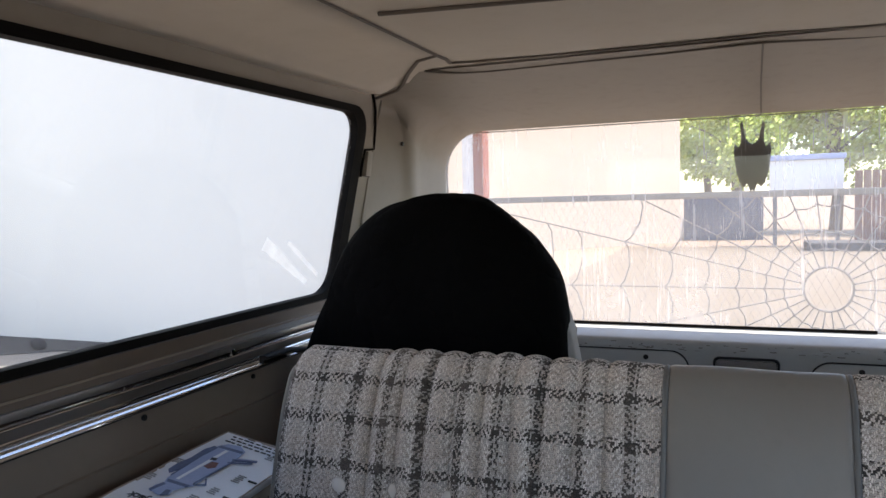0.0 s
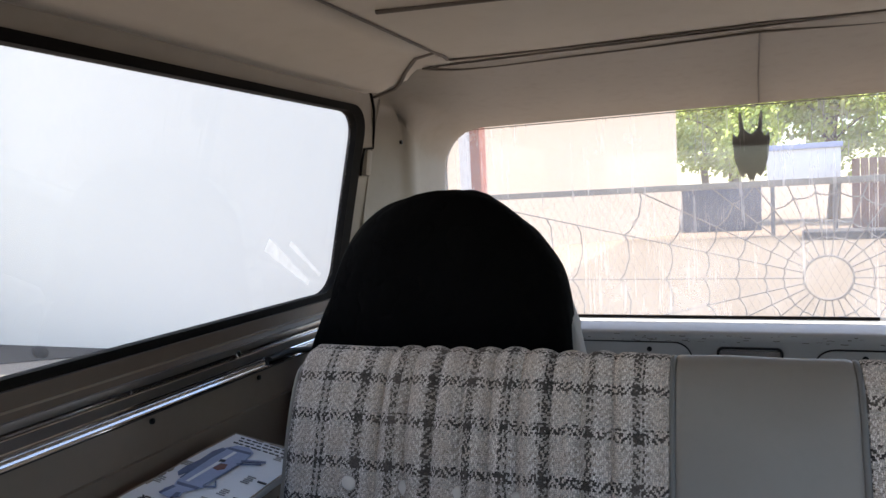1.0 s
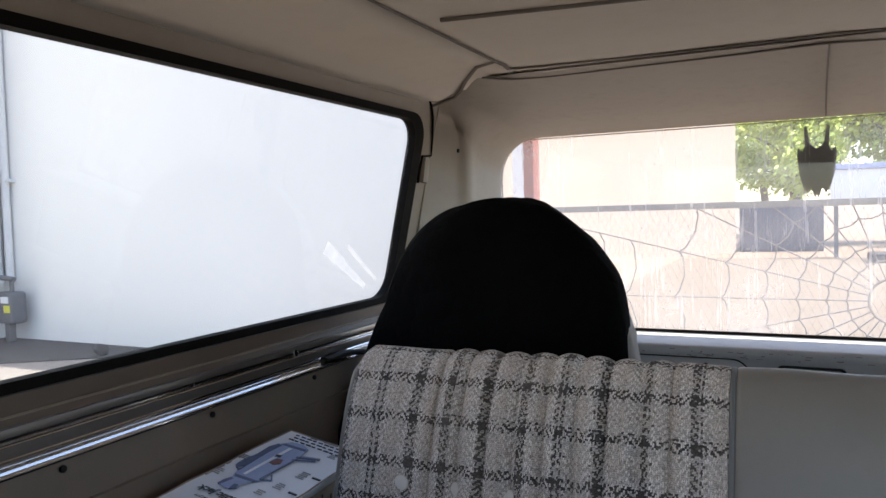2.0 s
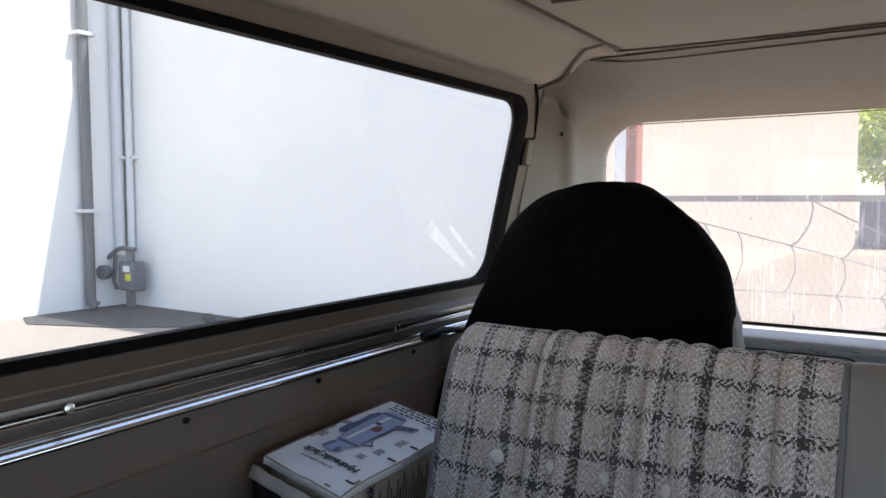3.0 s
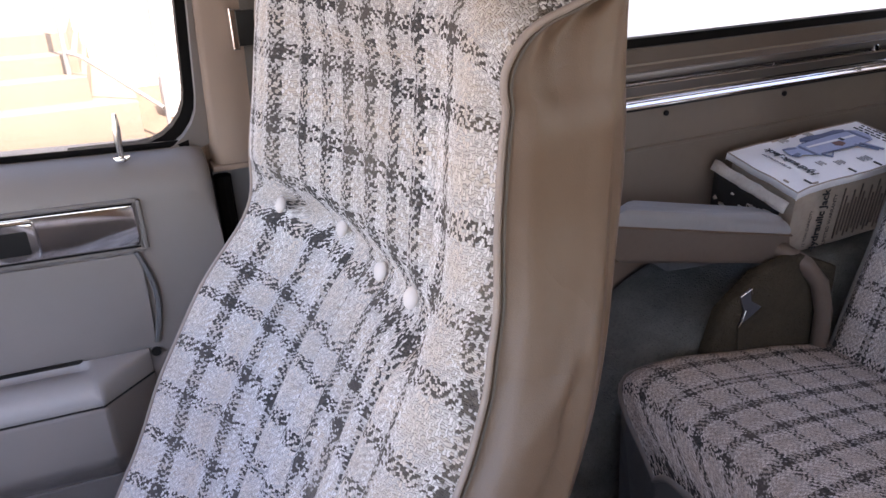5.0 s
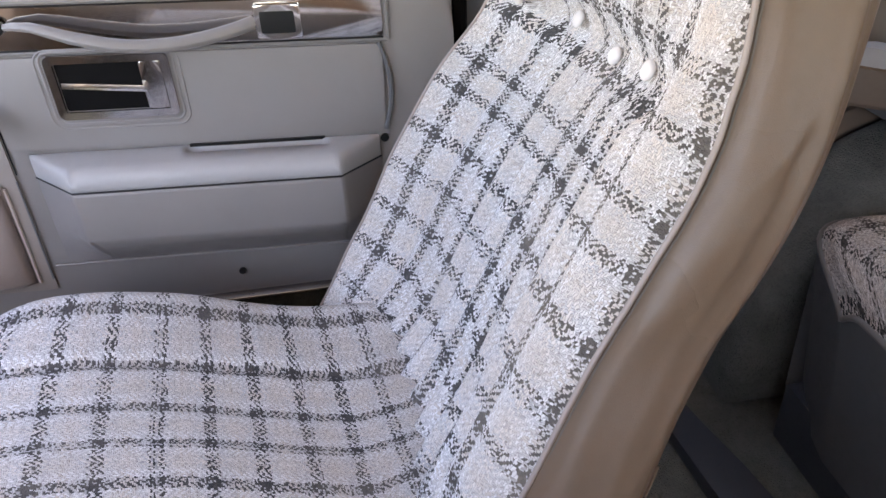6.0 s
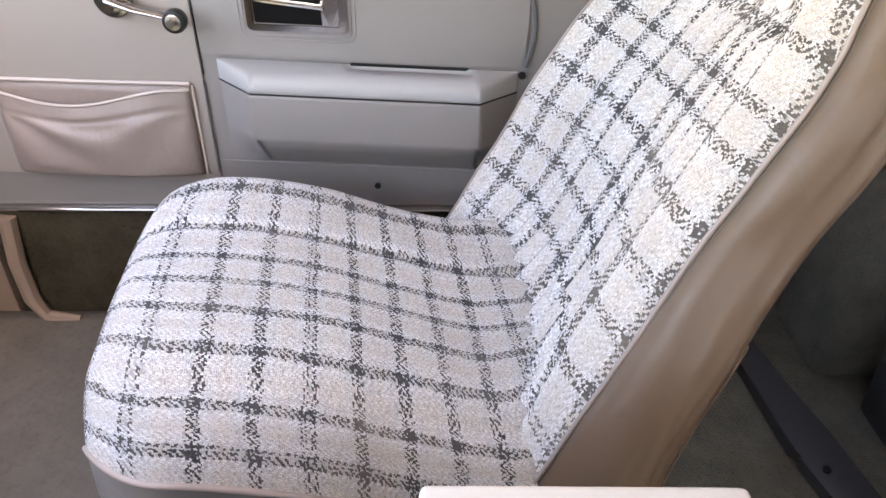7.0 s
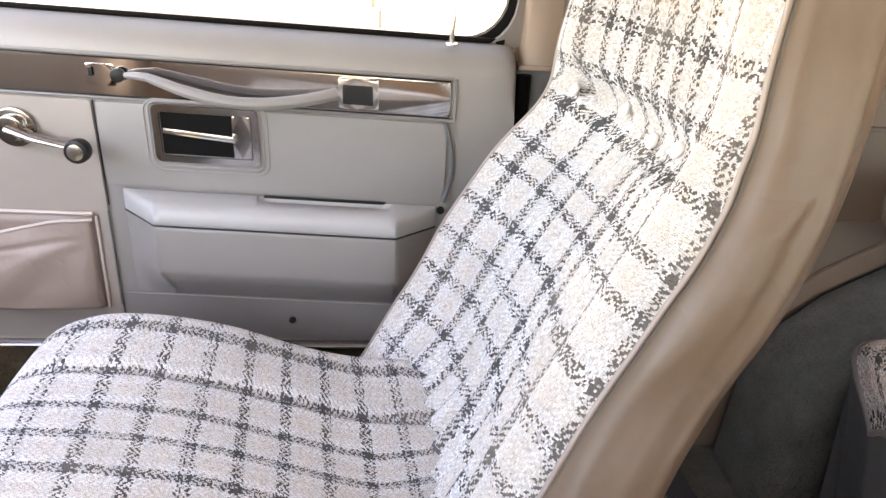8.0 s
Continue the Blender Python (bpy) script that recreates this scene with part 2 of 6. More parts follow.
M_CARD_EDGE = worn("grubby_white_card", (0.66, 0.63, 0.60), (0.30, 0.25, 0.21), 0.6, 800, 22, 0.2, 0.9)
M_INK_FADED = worn("faded_brown_print", (0.13, 0.105, 0.09), (0.24, 0.2, 0.17), 0.6, 600, 40, 0.1, 0.7)
M_KRAFT = worn("yellowed_card", (0.43, 0.365, 0.305), (0.2, 0.155, 0.12), 0.7, 800, 14, 0.2, 0.8)
M_INK = worn("black_print", (0.02, 0.02, 0.022), (0.06, 0.055, 0.05), 0.6, 900, 30, 0.1, 0.5)
M_INK_BLUE = worn("blue_grey_print", (0.36, 0.42, 0.61), (0.5, 0.55, 0.7), 0.6, 300, 40, 0.1, 0.8)
M_INK_NAVY = worn("dark_blue_print", (0.12, 0.145, 0.24), (0.22, 0.26, 0.38), 0.6, 300, 40, 0.1, 0.8)
M_INK_RED = worn("red_brown_print", (0.20, 0.07, 0.05), (0.30, 0.18, 0.15), 0.6, 300, 60, 0.1, 0.8)
M_INK_GREY = worn("grey_print", (0.36, 0.35, 0.35), (0.45, 0.43, 0.42), 0.6, 600, 40, 0.1, 0.6)
M_BUTTON = material("white_plastic_button", (0.72, 0.68, 0.66), 0.45)[0]
M_CONSOLE = worn("off_white_vinyl", (0.62, 0.60, 0.60), (0.54, 0.51, 0.50), 0.5, 1200, 9, 0.2, 0.3)
# the pad top's pale blue-grey highlight is put into this vinyl colour
M_PADTOP = worn("highlight_blue_grey_vinyl", (0.33, 0.335, 0.35), (0.24, 0.24, 0.245), 0.34, 1200, 14, 0.25, 0.6)
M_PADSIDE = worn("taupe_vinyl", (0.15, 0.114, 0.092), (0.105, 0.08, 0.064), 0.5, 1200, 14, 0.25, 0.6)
M_SIDEBOARD = worn("dark_olive_carpet", (0.085, 0.072, 0.053), (0.04, 0.034, 0.025), 1.0, 420, 18, 0.9, 0.8, spec=0.05, distance=0.004)
M_WALL = worn("white_stucco", (0.80, 0.79, 0.78), (0.70, 0.69, 0.68), 0.9, 60, 0.6, 0.10, 0.35, distance=0.006)
M_FARWALL = worn("peach_stucco", (0.42, 0.35, 0.285), (0.38, 0.315, 0.255), 0.9, 30, 0.4, 0.3, 0.4, distance=0.006)
M_CONCRETE = worn("pale_concrete_yard", (0.225, 0.165, 0.117), (0.185, 0.136, 0.095), 0.9, 30, 0.3, 0.3, 0.7, distance=0.01)
M_APRON = worn("pale_pinkish_concrete", (0.27, 0.235, 0.215), (0.225, 0.195, 0.178), 0.9, 40, 0.8, 0.3, 0.6, distance=0.01)
M_PAD = worn("dark_asphalt", (0.045, 0.045, 0.05), (0.075, 0.072, 0.07), 0.9, 60, 1.5, 0.4, 0.6, distance=0.01)
M_PIPE_DARK = worn("dark_grey_downpipe", (0.11, 0.115, 0.125), (0.17, 0.17, 0.18), 0.5, 60, 3, 0.1, 0.6)
M_PIPE_PALE = worn("pale_grey_pipe", (0.66, 0.66, 0.67), (0.52, 0.52, 0.53), 0.5, 60, 3, 0.1, 0.5)
M_PIPE_MID = worn("grey_steel_tube", (0.33, 0.32, 0.31), (0.24, 0.23, 0.22), 0.5, 60, 3, 0.1, 0.5)
M_METER = worn("grey_cast_meter", (0.1, 0.108, 0.125), (0.17, 0.17, 0.18), 0.5, 60, 6, 0.1, 0.5)
M_YELLOW = material("yellow_tag", (0.65, 0.62, 0.06), 0.5)[0]
M_YARD = worn("beige_dusty_ground", (0.135, 0.102, 0.070), (0.105, 0.08, 0.055), 0.9, 60, 1.2, 0.2, 0.7)
M_STEP = worn("cream_painted_concrete", (0.28, 0.225, 0.17), (0.235, 0.188, 0.14), 0.85, 60, 1.5, 0.2, 0.6)
M_POST = worn("red_oxide_steel", (0.21, 0.062, 0.042), (0.15, 0.045, 0.032), 0.6, 80, 4, 0.2, 0.6)
M_IRON = worn("weathered_iron", (0.15, 0.14, 0.13), (0.20, 0.185, 0.17), 0.6, 200, 6, 0.2, 0.6)
M_NAVY = worn("dark_blue_sheet", (0.05, 0.07, 0.12), (0.08, 0.09, 0.12), 0.45, 20, 2, 0.1, 0.5)
M_BOARD = worn("white_painted_board", (0.78, 0.78, 0.80), (0.68, 0.68, 0.70), 0.6, 60, 2, 0.1, 0.3)
M_BLUEEDGE = material("blue_painted_edge", (0.30, 0.36, 0.62), 0.5)[0]
M_FENCE = worn("red_brown_fence_wood", (0.16, 0.075, 0.06), (0.10, 0.05, 0.045), 0.8, 60, 3, 0.3, 0.7)
M_BARK = worn("grey_brown_bark", (0.13, 0.10, 0.075), (0.08, 0.06, 0.045), 0.95, 40, 3, 0.6, 0.7, distance=0.02)
M_LEAF = worn("yellow_green_leaves", (0.42, 0.52, 0.09), (0.24, 0.33, 0.05), 0.6, 8, 0.9, 0.1, 0.9)


def clear_glass(name, haze, tint=(0.93, 0.96, 0.95), streaks=False):
    m = bpy.data.materials.new(name)
    m.use_nodes = True
    nt = m.node_tree
    nt.nodes.clear()
    out = nt.nodes.new("ShaderNodeOutputMaterial")
    clear = nt.nodes.new("ShaderNodeBsdfTransparent")
    clear.inputs[0].default_value = (*tint, 1)
    shine = nt.nodes.new("ShaderNodeBsdfGlossy")
    shine.inputs["Roughness"].default_value = 0.02
    dust = nt.nodes.new("ShaderNodeBsdfDiffuse")
    dust.inputs[0].default_value = (0.9, 0.89, 0.87, 1)
    thru = nt.nodes.new("ShaderNodeBsdfTranslucent")
    thru.inputs[0].default_value = (0.93, 0.92, 0.90, 1)
    film = nt.nodes.new("ShaderNodeMixShader")
    film.inputs[0].default_value = 0.85
    nt.links.new(dust.outputs[0], film.inputs[1])
    nt.links.new(thru.outputs[0], film.inputs[2])
    spots = ramp(nt, grain(nt, 5, 5, 0.7), 0.3, 0.8)
    amount = calc(nt, "MULTIPLY", calc(nt, "ADD", spots, 0.5), haze)
    if streaks:
        runs = ramp(nt, grain(nt, 1.0, 4, 0.7, None, (95, 95, 5)), 0.56, 0.75)
        amount = calc(nt, "MINIMUM", calc(nt, "ADD", amount, calc(nt, "MULTIPLY", runs, haze * 0.9)), 1.0)
    a = nt.nodes.new("ShaderNodeMixShader")
    nt.links.new(amount, a.inputs[0])
    nt.links.new(clear.outputs[0], a.inputs[1])
    nt.links.new(film.outputs[0], a.inputs[2])
    b = nt.nodes.new("ShaderNodeMixShader")
    b.inputs[0].default_value = 0.035
    nt.links.new(a.outputs[0], b.inputs[1])
    nt.links.new(shine.outputs[0], b.inputs[2])
    nt.links.new(b.outputs[0], out.inputs[0])
    return m


M_STREAK = bpy.data.materials.new("white_streak")
M_STREAK.use_nodes = True
nt = M_STREAK.node_tree
nt.nodes.clear()
pieces = [nt.nodes.new("ShaderNode" + k) for k in ("OutputMaterial", "BsdfTransparent", "BsdfTranslucent", "MixShader")]
pieces[2].inputs[0].default_value = (0.95, 0.95, 0.94, 1)
nt.links.new(calc(nt, "MULTIPLY_ADD", ramp(nt, grain(nt, 22, 2, 0.6), 0.3, 0.7), 0.2, 0.66), pieces[3].inputs[0])
nt.links.new(pieces[1].outputs[0], pieces[3].inputs[1])
nt.links.new(pieces[2].outputs[0], pieces[3].inputs[2])
nt.links.new(pieces[3].outputs[0], pieces[0].inputs[0])
M_GLASS = clear_glass("window_glass", 0.02, (0.40, 0.415, 0.405))
M_GLASS_TINT = clear_glass("tinted_window_glass", 0.03, (0.445, 0.48, 0.478))
M_GLASS_DIRTY = clear_glass("streaked_window_glass", 0.19, (0.66, 0.67, 0.67), True)


# ---- mesh helpers ----
def finish(name, bm, mat, smooth=True, sharp=40):
    me = bpy.data.meshes.new(name)
    bmesh.ops.recalc_face_normals(bm, faces=bm.faces)
    bm.to_mesh(me)
    bm.free()
    mats = mat if isinstance(mat, (list, tuple)) else [mat]
    for k in mats:
        me.materials.append(k)
    if smooth:
        me.polygons.foreach_set("use_smooth", [True] * len(me.polygons))
        me.set_sharp_from_angle(angle=radians(sharp))
    return me


def part(name, bm, mat, parent=None, label="", smooth=True, sharp=40):
    ob = new(name, finish(name, bm, mat, smooth, sharp))
    if parent is not None:
        ob.parent = parent
    if label:
        ob["label"] = label
    return ob


def thing(name, label, category, group="", at=(0, 0, 0)):
    ob = new(name)
    ob.location = at
    ob.empty_display_size = 0.05
    return tagged(ob, label, category, group)


def nest(ob, parent):
    """Hangs a part on another part of the same thing; both share the thing's axes."""
    ob.parent = parent
    ob.matrix_parent_inverse = Matrix.Identity(4)
    return ob


def setting(name, bm, mat, label="", category="", sharp=40):
    return tagged(part(name, bm, mat, None, "", True, sharp), label, category, kind="structure")


def block(lo, hi, bevel=0.0, seg=2, bm=None):
    bm = bm or bmesh.new()
    c = [(a + b) / 2 for a, b in zip(lo, hi)]
    s = [abs(b - a) for a, b in zip(lo, hi)]
    made = bmesh.ops.create_cube(bm, size=1.0, matrix=Matrix.Translation(c) @ Matrix.Diagonal((*s, 1)))
    if bevel:
        edges = list({e for v in made["verts"] for e in v.link_edges})
        bmesh.ops.bevel(bm, geom=edges, offset=bevel, segments=seg, profile=0.6, affect="EDGES")
    return bm


def prism(outline, axis, a, b, bevel=0.0, seg=2, bm=None):
    """A solid from an outline in the plane across axis ('x': points are y, z; 'y': x, z; 'z': x, y), from a to b."""
    bm = bm or bmesh.new()

    def place(p, d):
        return {"x": (d, p[0], p[1]), "y": (p[0], d, p[1]), "z": (p[0], p[1], d)}[axis]

    n = len(outline)
    va = [bm.verts.new(place(p, a)) for p in outline]
    vb = [bm.verts.new(place(p, b)) for p in outline]
    fa, fb = bm.faces.new(va), bm.faces.new(vb[::-1])
    for i in range(n):
        bm.faces.new((va[i], vb[i], vb[(i + 1) % n], va[(i + 1) % n]))
    if bevel:
        bmesh.ops.bevel(bm, geom=list(fa.edges) + list(fb.edges), offset=bevel, segments=seg, profile=0.6, affect="EDGES")
    return bm


def tube(points, radius, sides=8, closed=False, bm=None, flat=1.0):
    """A rod along points; radius may be one number or one for each point."""
    bm = bm or bmesh.new()
    pts = [Vector(p) for p in points]
    n = len(pts)
    rings = []
    ref = None
    for i, p in enumerate(pts):
        a = pts[(i - 1) % n] if closed or i else pts[i]
        b = pts[(i + 1) % n] if closed or i < n - 1 else pts[i]
        d = (b - a).normalized()
        if ref is None:
            ref = Vector((0, 0, 1)) if abs(d.z) < 0.9 else Vector((1, 0, 0))
        s = d.cross(ref).normalized()
        ref = s.cross(d).normalized()
        r = radius[i] if isinstance(radius, (list, tuple)) else radius
        rings.append([bm.verts.new(p + (s * math.cos(q) + ref * flat * math.sin(q)) * r) for q in (2 * math.pi * k / sides for k in range(sides))])
    for i in range(n if closed else n - 1):
        ra, rb = rings[i], rings[(i + 1) % n]
        for k in range(sides):
            bm.faces.new((ra[k], ra[(k + 1) % sides], rb[(k + 1) % sides], rb[k]))
    if not closed:
        bm.faces.new(rings[0][::-1])
        bm.faces.new(rings[-1])
    return bm


def disc(center, axis, radius, depth, sides=20, bevel=0.0, bm=None):
    """A short cylinder from center along axis."""
    bm = bm or bmesh.new()
    axis = Vector(axis).normalized()
    turn = axis.to_track_quat("Z", "Y").to_matrix().to_4x4()
    made = bmesh.ops.create_cone(bm, cap_ends=True, segments=sides, radius1=radius, radius2=radius, depth=depth,
                                 matrix=Matrix.Translation(Vector(center) + axis * depth / 2) @ turn)
    if bevel:
        edges = [e for e in {e for v in made["verts"] for e in v.link_edges} if len(e.link_faces) == 2 and any(len(f.verts) > 4 for f in e.link_faces)]
        bmesh.ops.bevel(bm, geom=edges, offset=bevel, segments=2, profile=0.6, affect="EDGES")
    return bm


def sheet(fn, us, vs, bm=None, cloth=None, close_u=False):
    """A grid of points fn(u, v); cloth(u, v), where given, lays the cloth's metres on it."""
    bm = bm or bmesh.new()
    grid = [[bm.verts.new(fn(u, v)) for v in vs] for u in us]
    lay = bm.loops.layers.uv.new("cloth") if cloth else None
    nu, nv = len(us), len(vs)
    for i in range(nu - 1 + (1 if close_u else 0)):
        for j in range(nv - 1):
            ids = ((i, j), ((i + 1) % nu, j), ((i + 1) % nu, j + 1), (i, j + 1))
            f = bm.faces.new([grid[a][b] for a, b in ids])
            if lay is not None:
                for loop, (a, b) in zip(f.loops, ids):
                    loop[lay].uv = cloth(us[a], vs[b])
    return bm


def span(a, b, n):
    return [a + (b - a) * i / (n - 1) for i in range(n)]


def curve(points, x):
    """Smooth interpolation through (x, y) points."""
    if x <= points[0][0]:
        return points[0][1]
    if x >= points[-1][0]:
        return points[-1][1]
    for i in range(len(points) - 1):
        x0, y0 = points[i]
        x1, y1 = points[i + 1]
        if x0 <= x <= x1:
            xm, ym = points[max(i - 1, 0)]
            xp, yp = points[min(i + 2, len(points) - 1)]
            h = x1 - x0
            m0 = (y1 - ym) / (x1 - xm)
            m1 = (yp - y0) / (xp - x0)
            t = (x - x0) / h
            return (2 * t**3 - 3 * t**2 + 1) * y0 + (t**3 - 2 * t**2 + t) * h * m0 + (-2 * t**3 + 3 * t**2) * y1 + (t**3 - t**2) * h * m1


def rounded(y0, y1, z0, z1, r, n=6, k=8, lean=0.0):
    """A rounded rectangle's outline; lean moves its y1 side with the height."""
    pts = []
    for cy, cz, a0 in ((y1 - r, z0 + r, -90), (y1 - r, z1 - r, 0), (y0 + r, z1 - r, 90), (y0 + r, z0 + r, 180)):
        for i in range(n + 1):
            a = radians(a0 + 90 * i / n)
            pts.append((cy + r * math.cos(a), cz + r * math.sin(a)))
    full = []
    for i, p in enumerate(pts):
        full.append(p)
        if (i + 1) % (n + 1) == 0:
            q = pts[(i + 1) % len(pts)]
            for j in range(1, k):
                full.append((p[0] + (q[0] - p[0]) * j / k, p[1] + (q[1] - p[1]) * j / k))
    return [(y + lean * (z - z0) * (y - y0) / (y1 - y0), z) for y, z in full]


def ring(loops, bm=None, closed=True):
    """Bridges loops of equally many points."""
    bm = bm or bmesh.new()
    vv = [[bm.verts.new(p) for p in loop] for loop in loops]
    n = len(vv[0])
    for a, b in zip(vv, vv[1:]):
        for i in range(n if closed else n - 1):
            bm.faces.new((a[i], a[(i + 1) % n], b[(i + 1) % n], b[i]))
    return bm


def thick(ob, t, offset=1.0):
    mod = ob.modifiers.new("thickness", "SOLIDIFY")
    mod.thickness, mod.offset = t, offset
    return ob


def plane_pane(loop, bm=None):
    bm = bm or bmesh.new()
    bm.faces.new([bm.verts.new(p) for p in loop])
    return bm


# ================= the vehicle's shell =================
FLOOR = 0.03
ROOF = 1.20


def side_x(z):
    """The inner side's distance from the middle, at height z."""
    return 0.868 - max(0.0, z - 0.755) * 0.16


def shell_side(s):
    """Quarter panel, window surround, rubber and pane; s = -1: the passenger's side."""
    tag = "passenger" if s < 0 else "driver"
    # lower quarter panel
    bm = block((s * 0.85, 0.115, FLOOR), (s * 0.93, 1.92, 0.722))
    setting("wall_quarter_" + tag, bm, M_PANEL, "taupe vinyl quarter trim panel below the window", "trim panel")
    # surround of the fixed window
    hole = rounded(0.186, 1.383, 0.757, 1.133, 0.05, lean=0.115)
    rim = rounded(0.173, 1.412, 0.744, 1.147, 0.06, lean=0.125)
    edge = rounded(0.115, 1.452, 0.722, 1.178, 0.02, lean=0.135)
    put = lambda loop, d: [(s * (side_x(z) + d), y, z) for y, z in loop]
    ob = setting("wall_window_surround_" + tag, ring([put(edge, -0.012), put(rim, -0.004), put(rim, 0.020)]), M_LINER_TRIM,
                 "beige painted metal surround of the side window", "trim")
    rubber = ring([put(rim, 0.0), put(rim, -0.012), put(hole, -0.010), put(hole, 0.010)])
    pane = plane_pane(put(rounded(0.18, 1.395, 0.75, 1.14, 0.055, lean=0.12), 0.004))
    win = tagged(part("window_quarter_" + tag, rubber, M_RUBBER), "fixed side window in a black rubber gasket", "window", kind="structure")
    p = part("pane", pane, M_GLASS_TINT, win, "hazy tinted window glass", smooth=False)
    p.visible_shadow = False
    return win


window_p = shell_side(-1)
shell_side(1)
# small catch beside the fixed window
bm = prism([(1.474, 1.056), (1.498, 1.057), (1.482, 1.000), (1.459, 1.002)], "x", -0.826, -0.807, 0.002, 2)
setting("trim_catch", bm, M_LINER_TRIM, "small beige catch beside the side window", "catch")
# white streaks on the outside of the fixed window
for (y0, z0), (y1, z1), w, taper in (((1.146, 0.874), (1.300, 0.785), 0.013, 0.4), ((1.222, 0.871), (1.342, 0.796), 0.005, 0.8)):
    d = Vector((y1 - y0, z1 - z0)).normalized()
    def streak_pt(k, side):
        q = w * (1 - (1 - taper) * k) * (1 + 0.35 * noise.noise((k * 9, side * 2, y0))) * side
        y, z = y0 + (y1 - y0) * k - d.y * q, z0 + (z1 - z0) * k + d.x * q
        return (-(side_x(z) + 0.0065), y, z)
    part("glass_streak", sheet(streak_pt, span(0, 1, 24), (-1.0, 0.0, 1.0)), M_STREAK, window_p, "white streak on the glass", smooth=False)

# brown trim strip ahead of the fixed window
for s_, tag in ((-1, "passenger"), (1, "driver")):
    bm = sheet(lambda k, z: (s_ * (side_x(z) - (0.004, 0.0145, 0.0155, 0.0145, 0.004)[k]), (0.112, 0.113, 0.135, 0.160, 0.161)[k] + (z - 0.75) * 0.045, z), range(5), span(0.728, 1.172, 10))
    thick(setting("trim_window_front_" + tag, bm, M_LEDGE, "dark brown trim strip ahead of the side window", "trim"), 0.003, 1)

# filler between the side window's surround and the rear moulding
for s_, tag in ((-1, "passenger"), (1, "driver")):
    bm = sheet(lambda k, z: (s_ * ((side_x(z) - 0.013) if k == 0 else 0.829), (1.450 if k == 0 else 1.459) + 0.135 * (z - 0.722), z), range(2), span(0.58, 1.17, 14))
    thick(setting("trim_corner_filler_" + tag, bm, M_LINER_TRIM, "beige corner trim beside the side window", "trim"), 0.004, 0)

# ledge between the trim rail and the window
for s, tag in ((-1, "passenger"), (1, "driver")):
    outline = [(s * 0.85, 0.700), (s * 0.8435, 0.704), (s * 0.853, 0.726), (s * 0.872, 0.726), (s * 0.90, 0.70)]
    setting("trim_ledge_" + tag, prism(outline, "y", 0.116, 1.50), M_LEDGE, "dark brown ledge under the side window", "trim")
    # dark strip laid over the surround's lower band to give its shade
    bm = sheet(lambda k, y: (s * (side_x((0.722, 0.724, 0.742, 0.744)[k]) - (0.004, 0.0145, 0.0145, 0.004)[k]), y, (0.722, 0.724, 0.742, 0.744)[k]), range(4), span(0.118, 1.46, 12))
    thick(setting("trim_sill_shade_" + tag, bm, M_LEDGE, "dark brown strip standing for the shade on the surround's lower band", "trim"), 0.002, 1)

# floor
bm = sheet(lambda x, y: (x, y, FLOOR + 0.004 * noise.noise((x * 5, y * 5, 0))), span(-0.93, 0.93, 30), span(-1.2, 1.95, 50))
setting("floor", bm, M_CARPET, "dark green-grey carpet on the vehicle's floor", "floor")
bm = sheet(lambda x, y: (x, y, FLOOR + 0.012 + 0.003 * noise.noise((x * 6, y * 6, 3))), span(-0.80, -0.12, 24), span(-1.18, -0.66, 20))
thick(setting("floor_mat_area", bm, M_FLOORMAT, "worn tan vinyl floor covering in the front footwell", "floor covering"), 0.008)

# pale scuffs and dark marks on the floor covering
mat_area = bpy.data.objects["floor_mat_area"]
rng = random.Random(12)
for k in range(16):
    pale = k < 11
    x, y = (rng.uniform(-0.47, -0.42), rng.uniform(-0.90, -0.79)) if pale else (rng.uniform(-0.635, -0.605), rng.uniform(-0.985, -0.945))
    a = rng.uniform(-0.5, 0.5) + (1.3 if pale else 0.9)
    l, w = (rng.uniform(0.008, 0.024), rng.uniform(0.0012, 0.004)) if pale else (rng.uniform(0.005, 0.012), 0.0012)
    d, n = Vector((math.cos(a), math.sin(a))), Vector((-math.sin(a), math.cos(a)))
    pts = [d * l, n * w, -d * l * 0.8, -n * w * 0.6 + d * l * 0.2]
    bm = prism([(x + p.x, y + p.y) for p in pts], "z", FLOOR + 0.0125, FLOOR + 0.0165)
    part("scuff", bm, M_KRAFT if pale else M_BLACK, mat_area, "pale scuff" if pale else "dark mark")

# roof: the middle panel and the two side rails
bm = block((-0.55, -0.95, ROOF), (0.55, 1.44, ROOF + 0.04))
bmesh.ops.subdivide_edges(bm, edges=bm.edges, cuts=10, use_grid_fill=True)
for v in bm.verts:
    if v.co.z < ROOF + 0.01:
        v.co.z += 0.003 * noise.noise((v.co.x * 4, v.co.y * 4, 1))
setting("ceiling", bm, M_LINER, "beige moulded headliner with faint stains", "headliner")
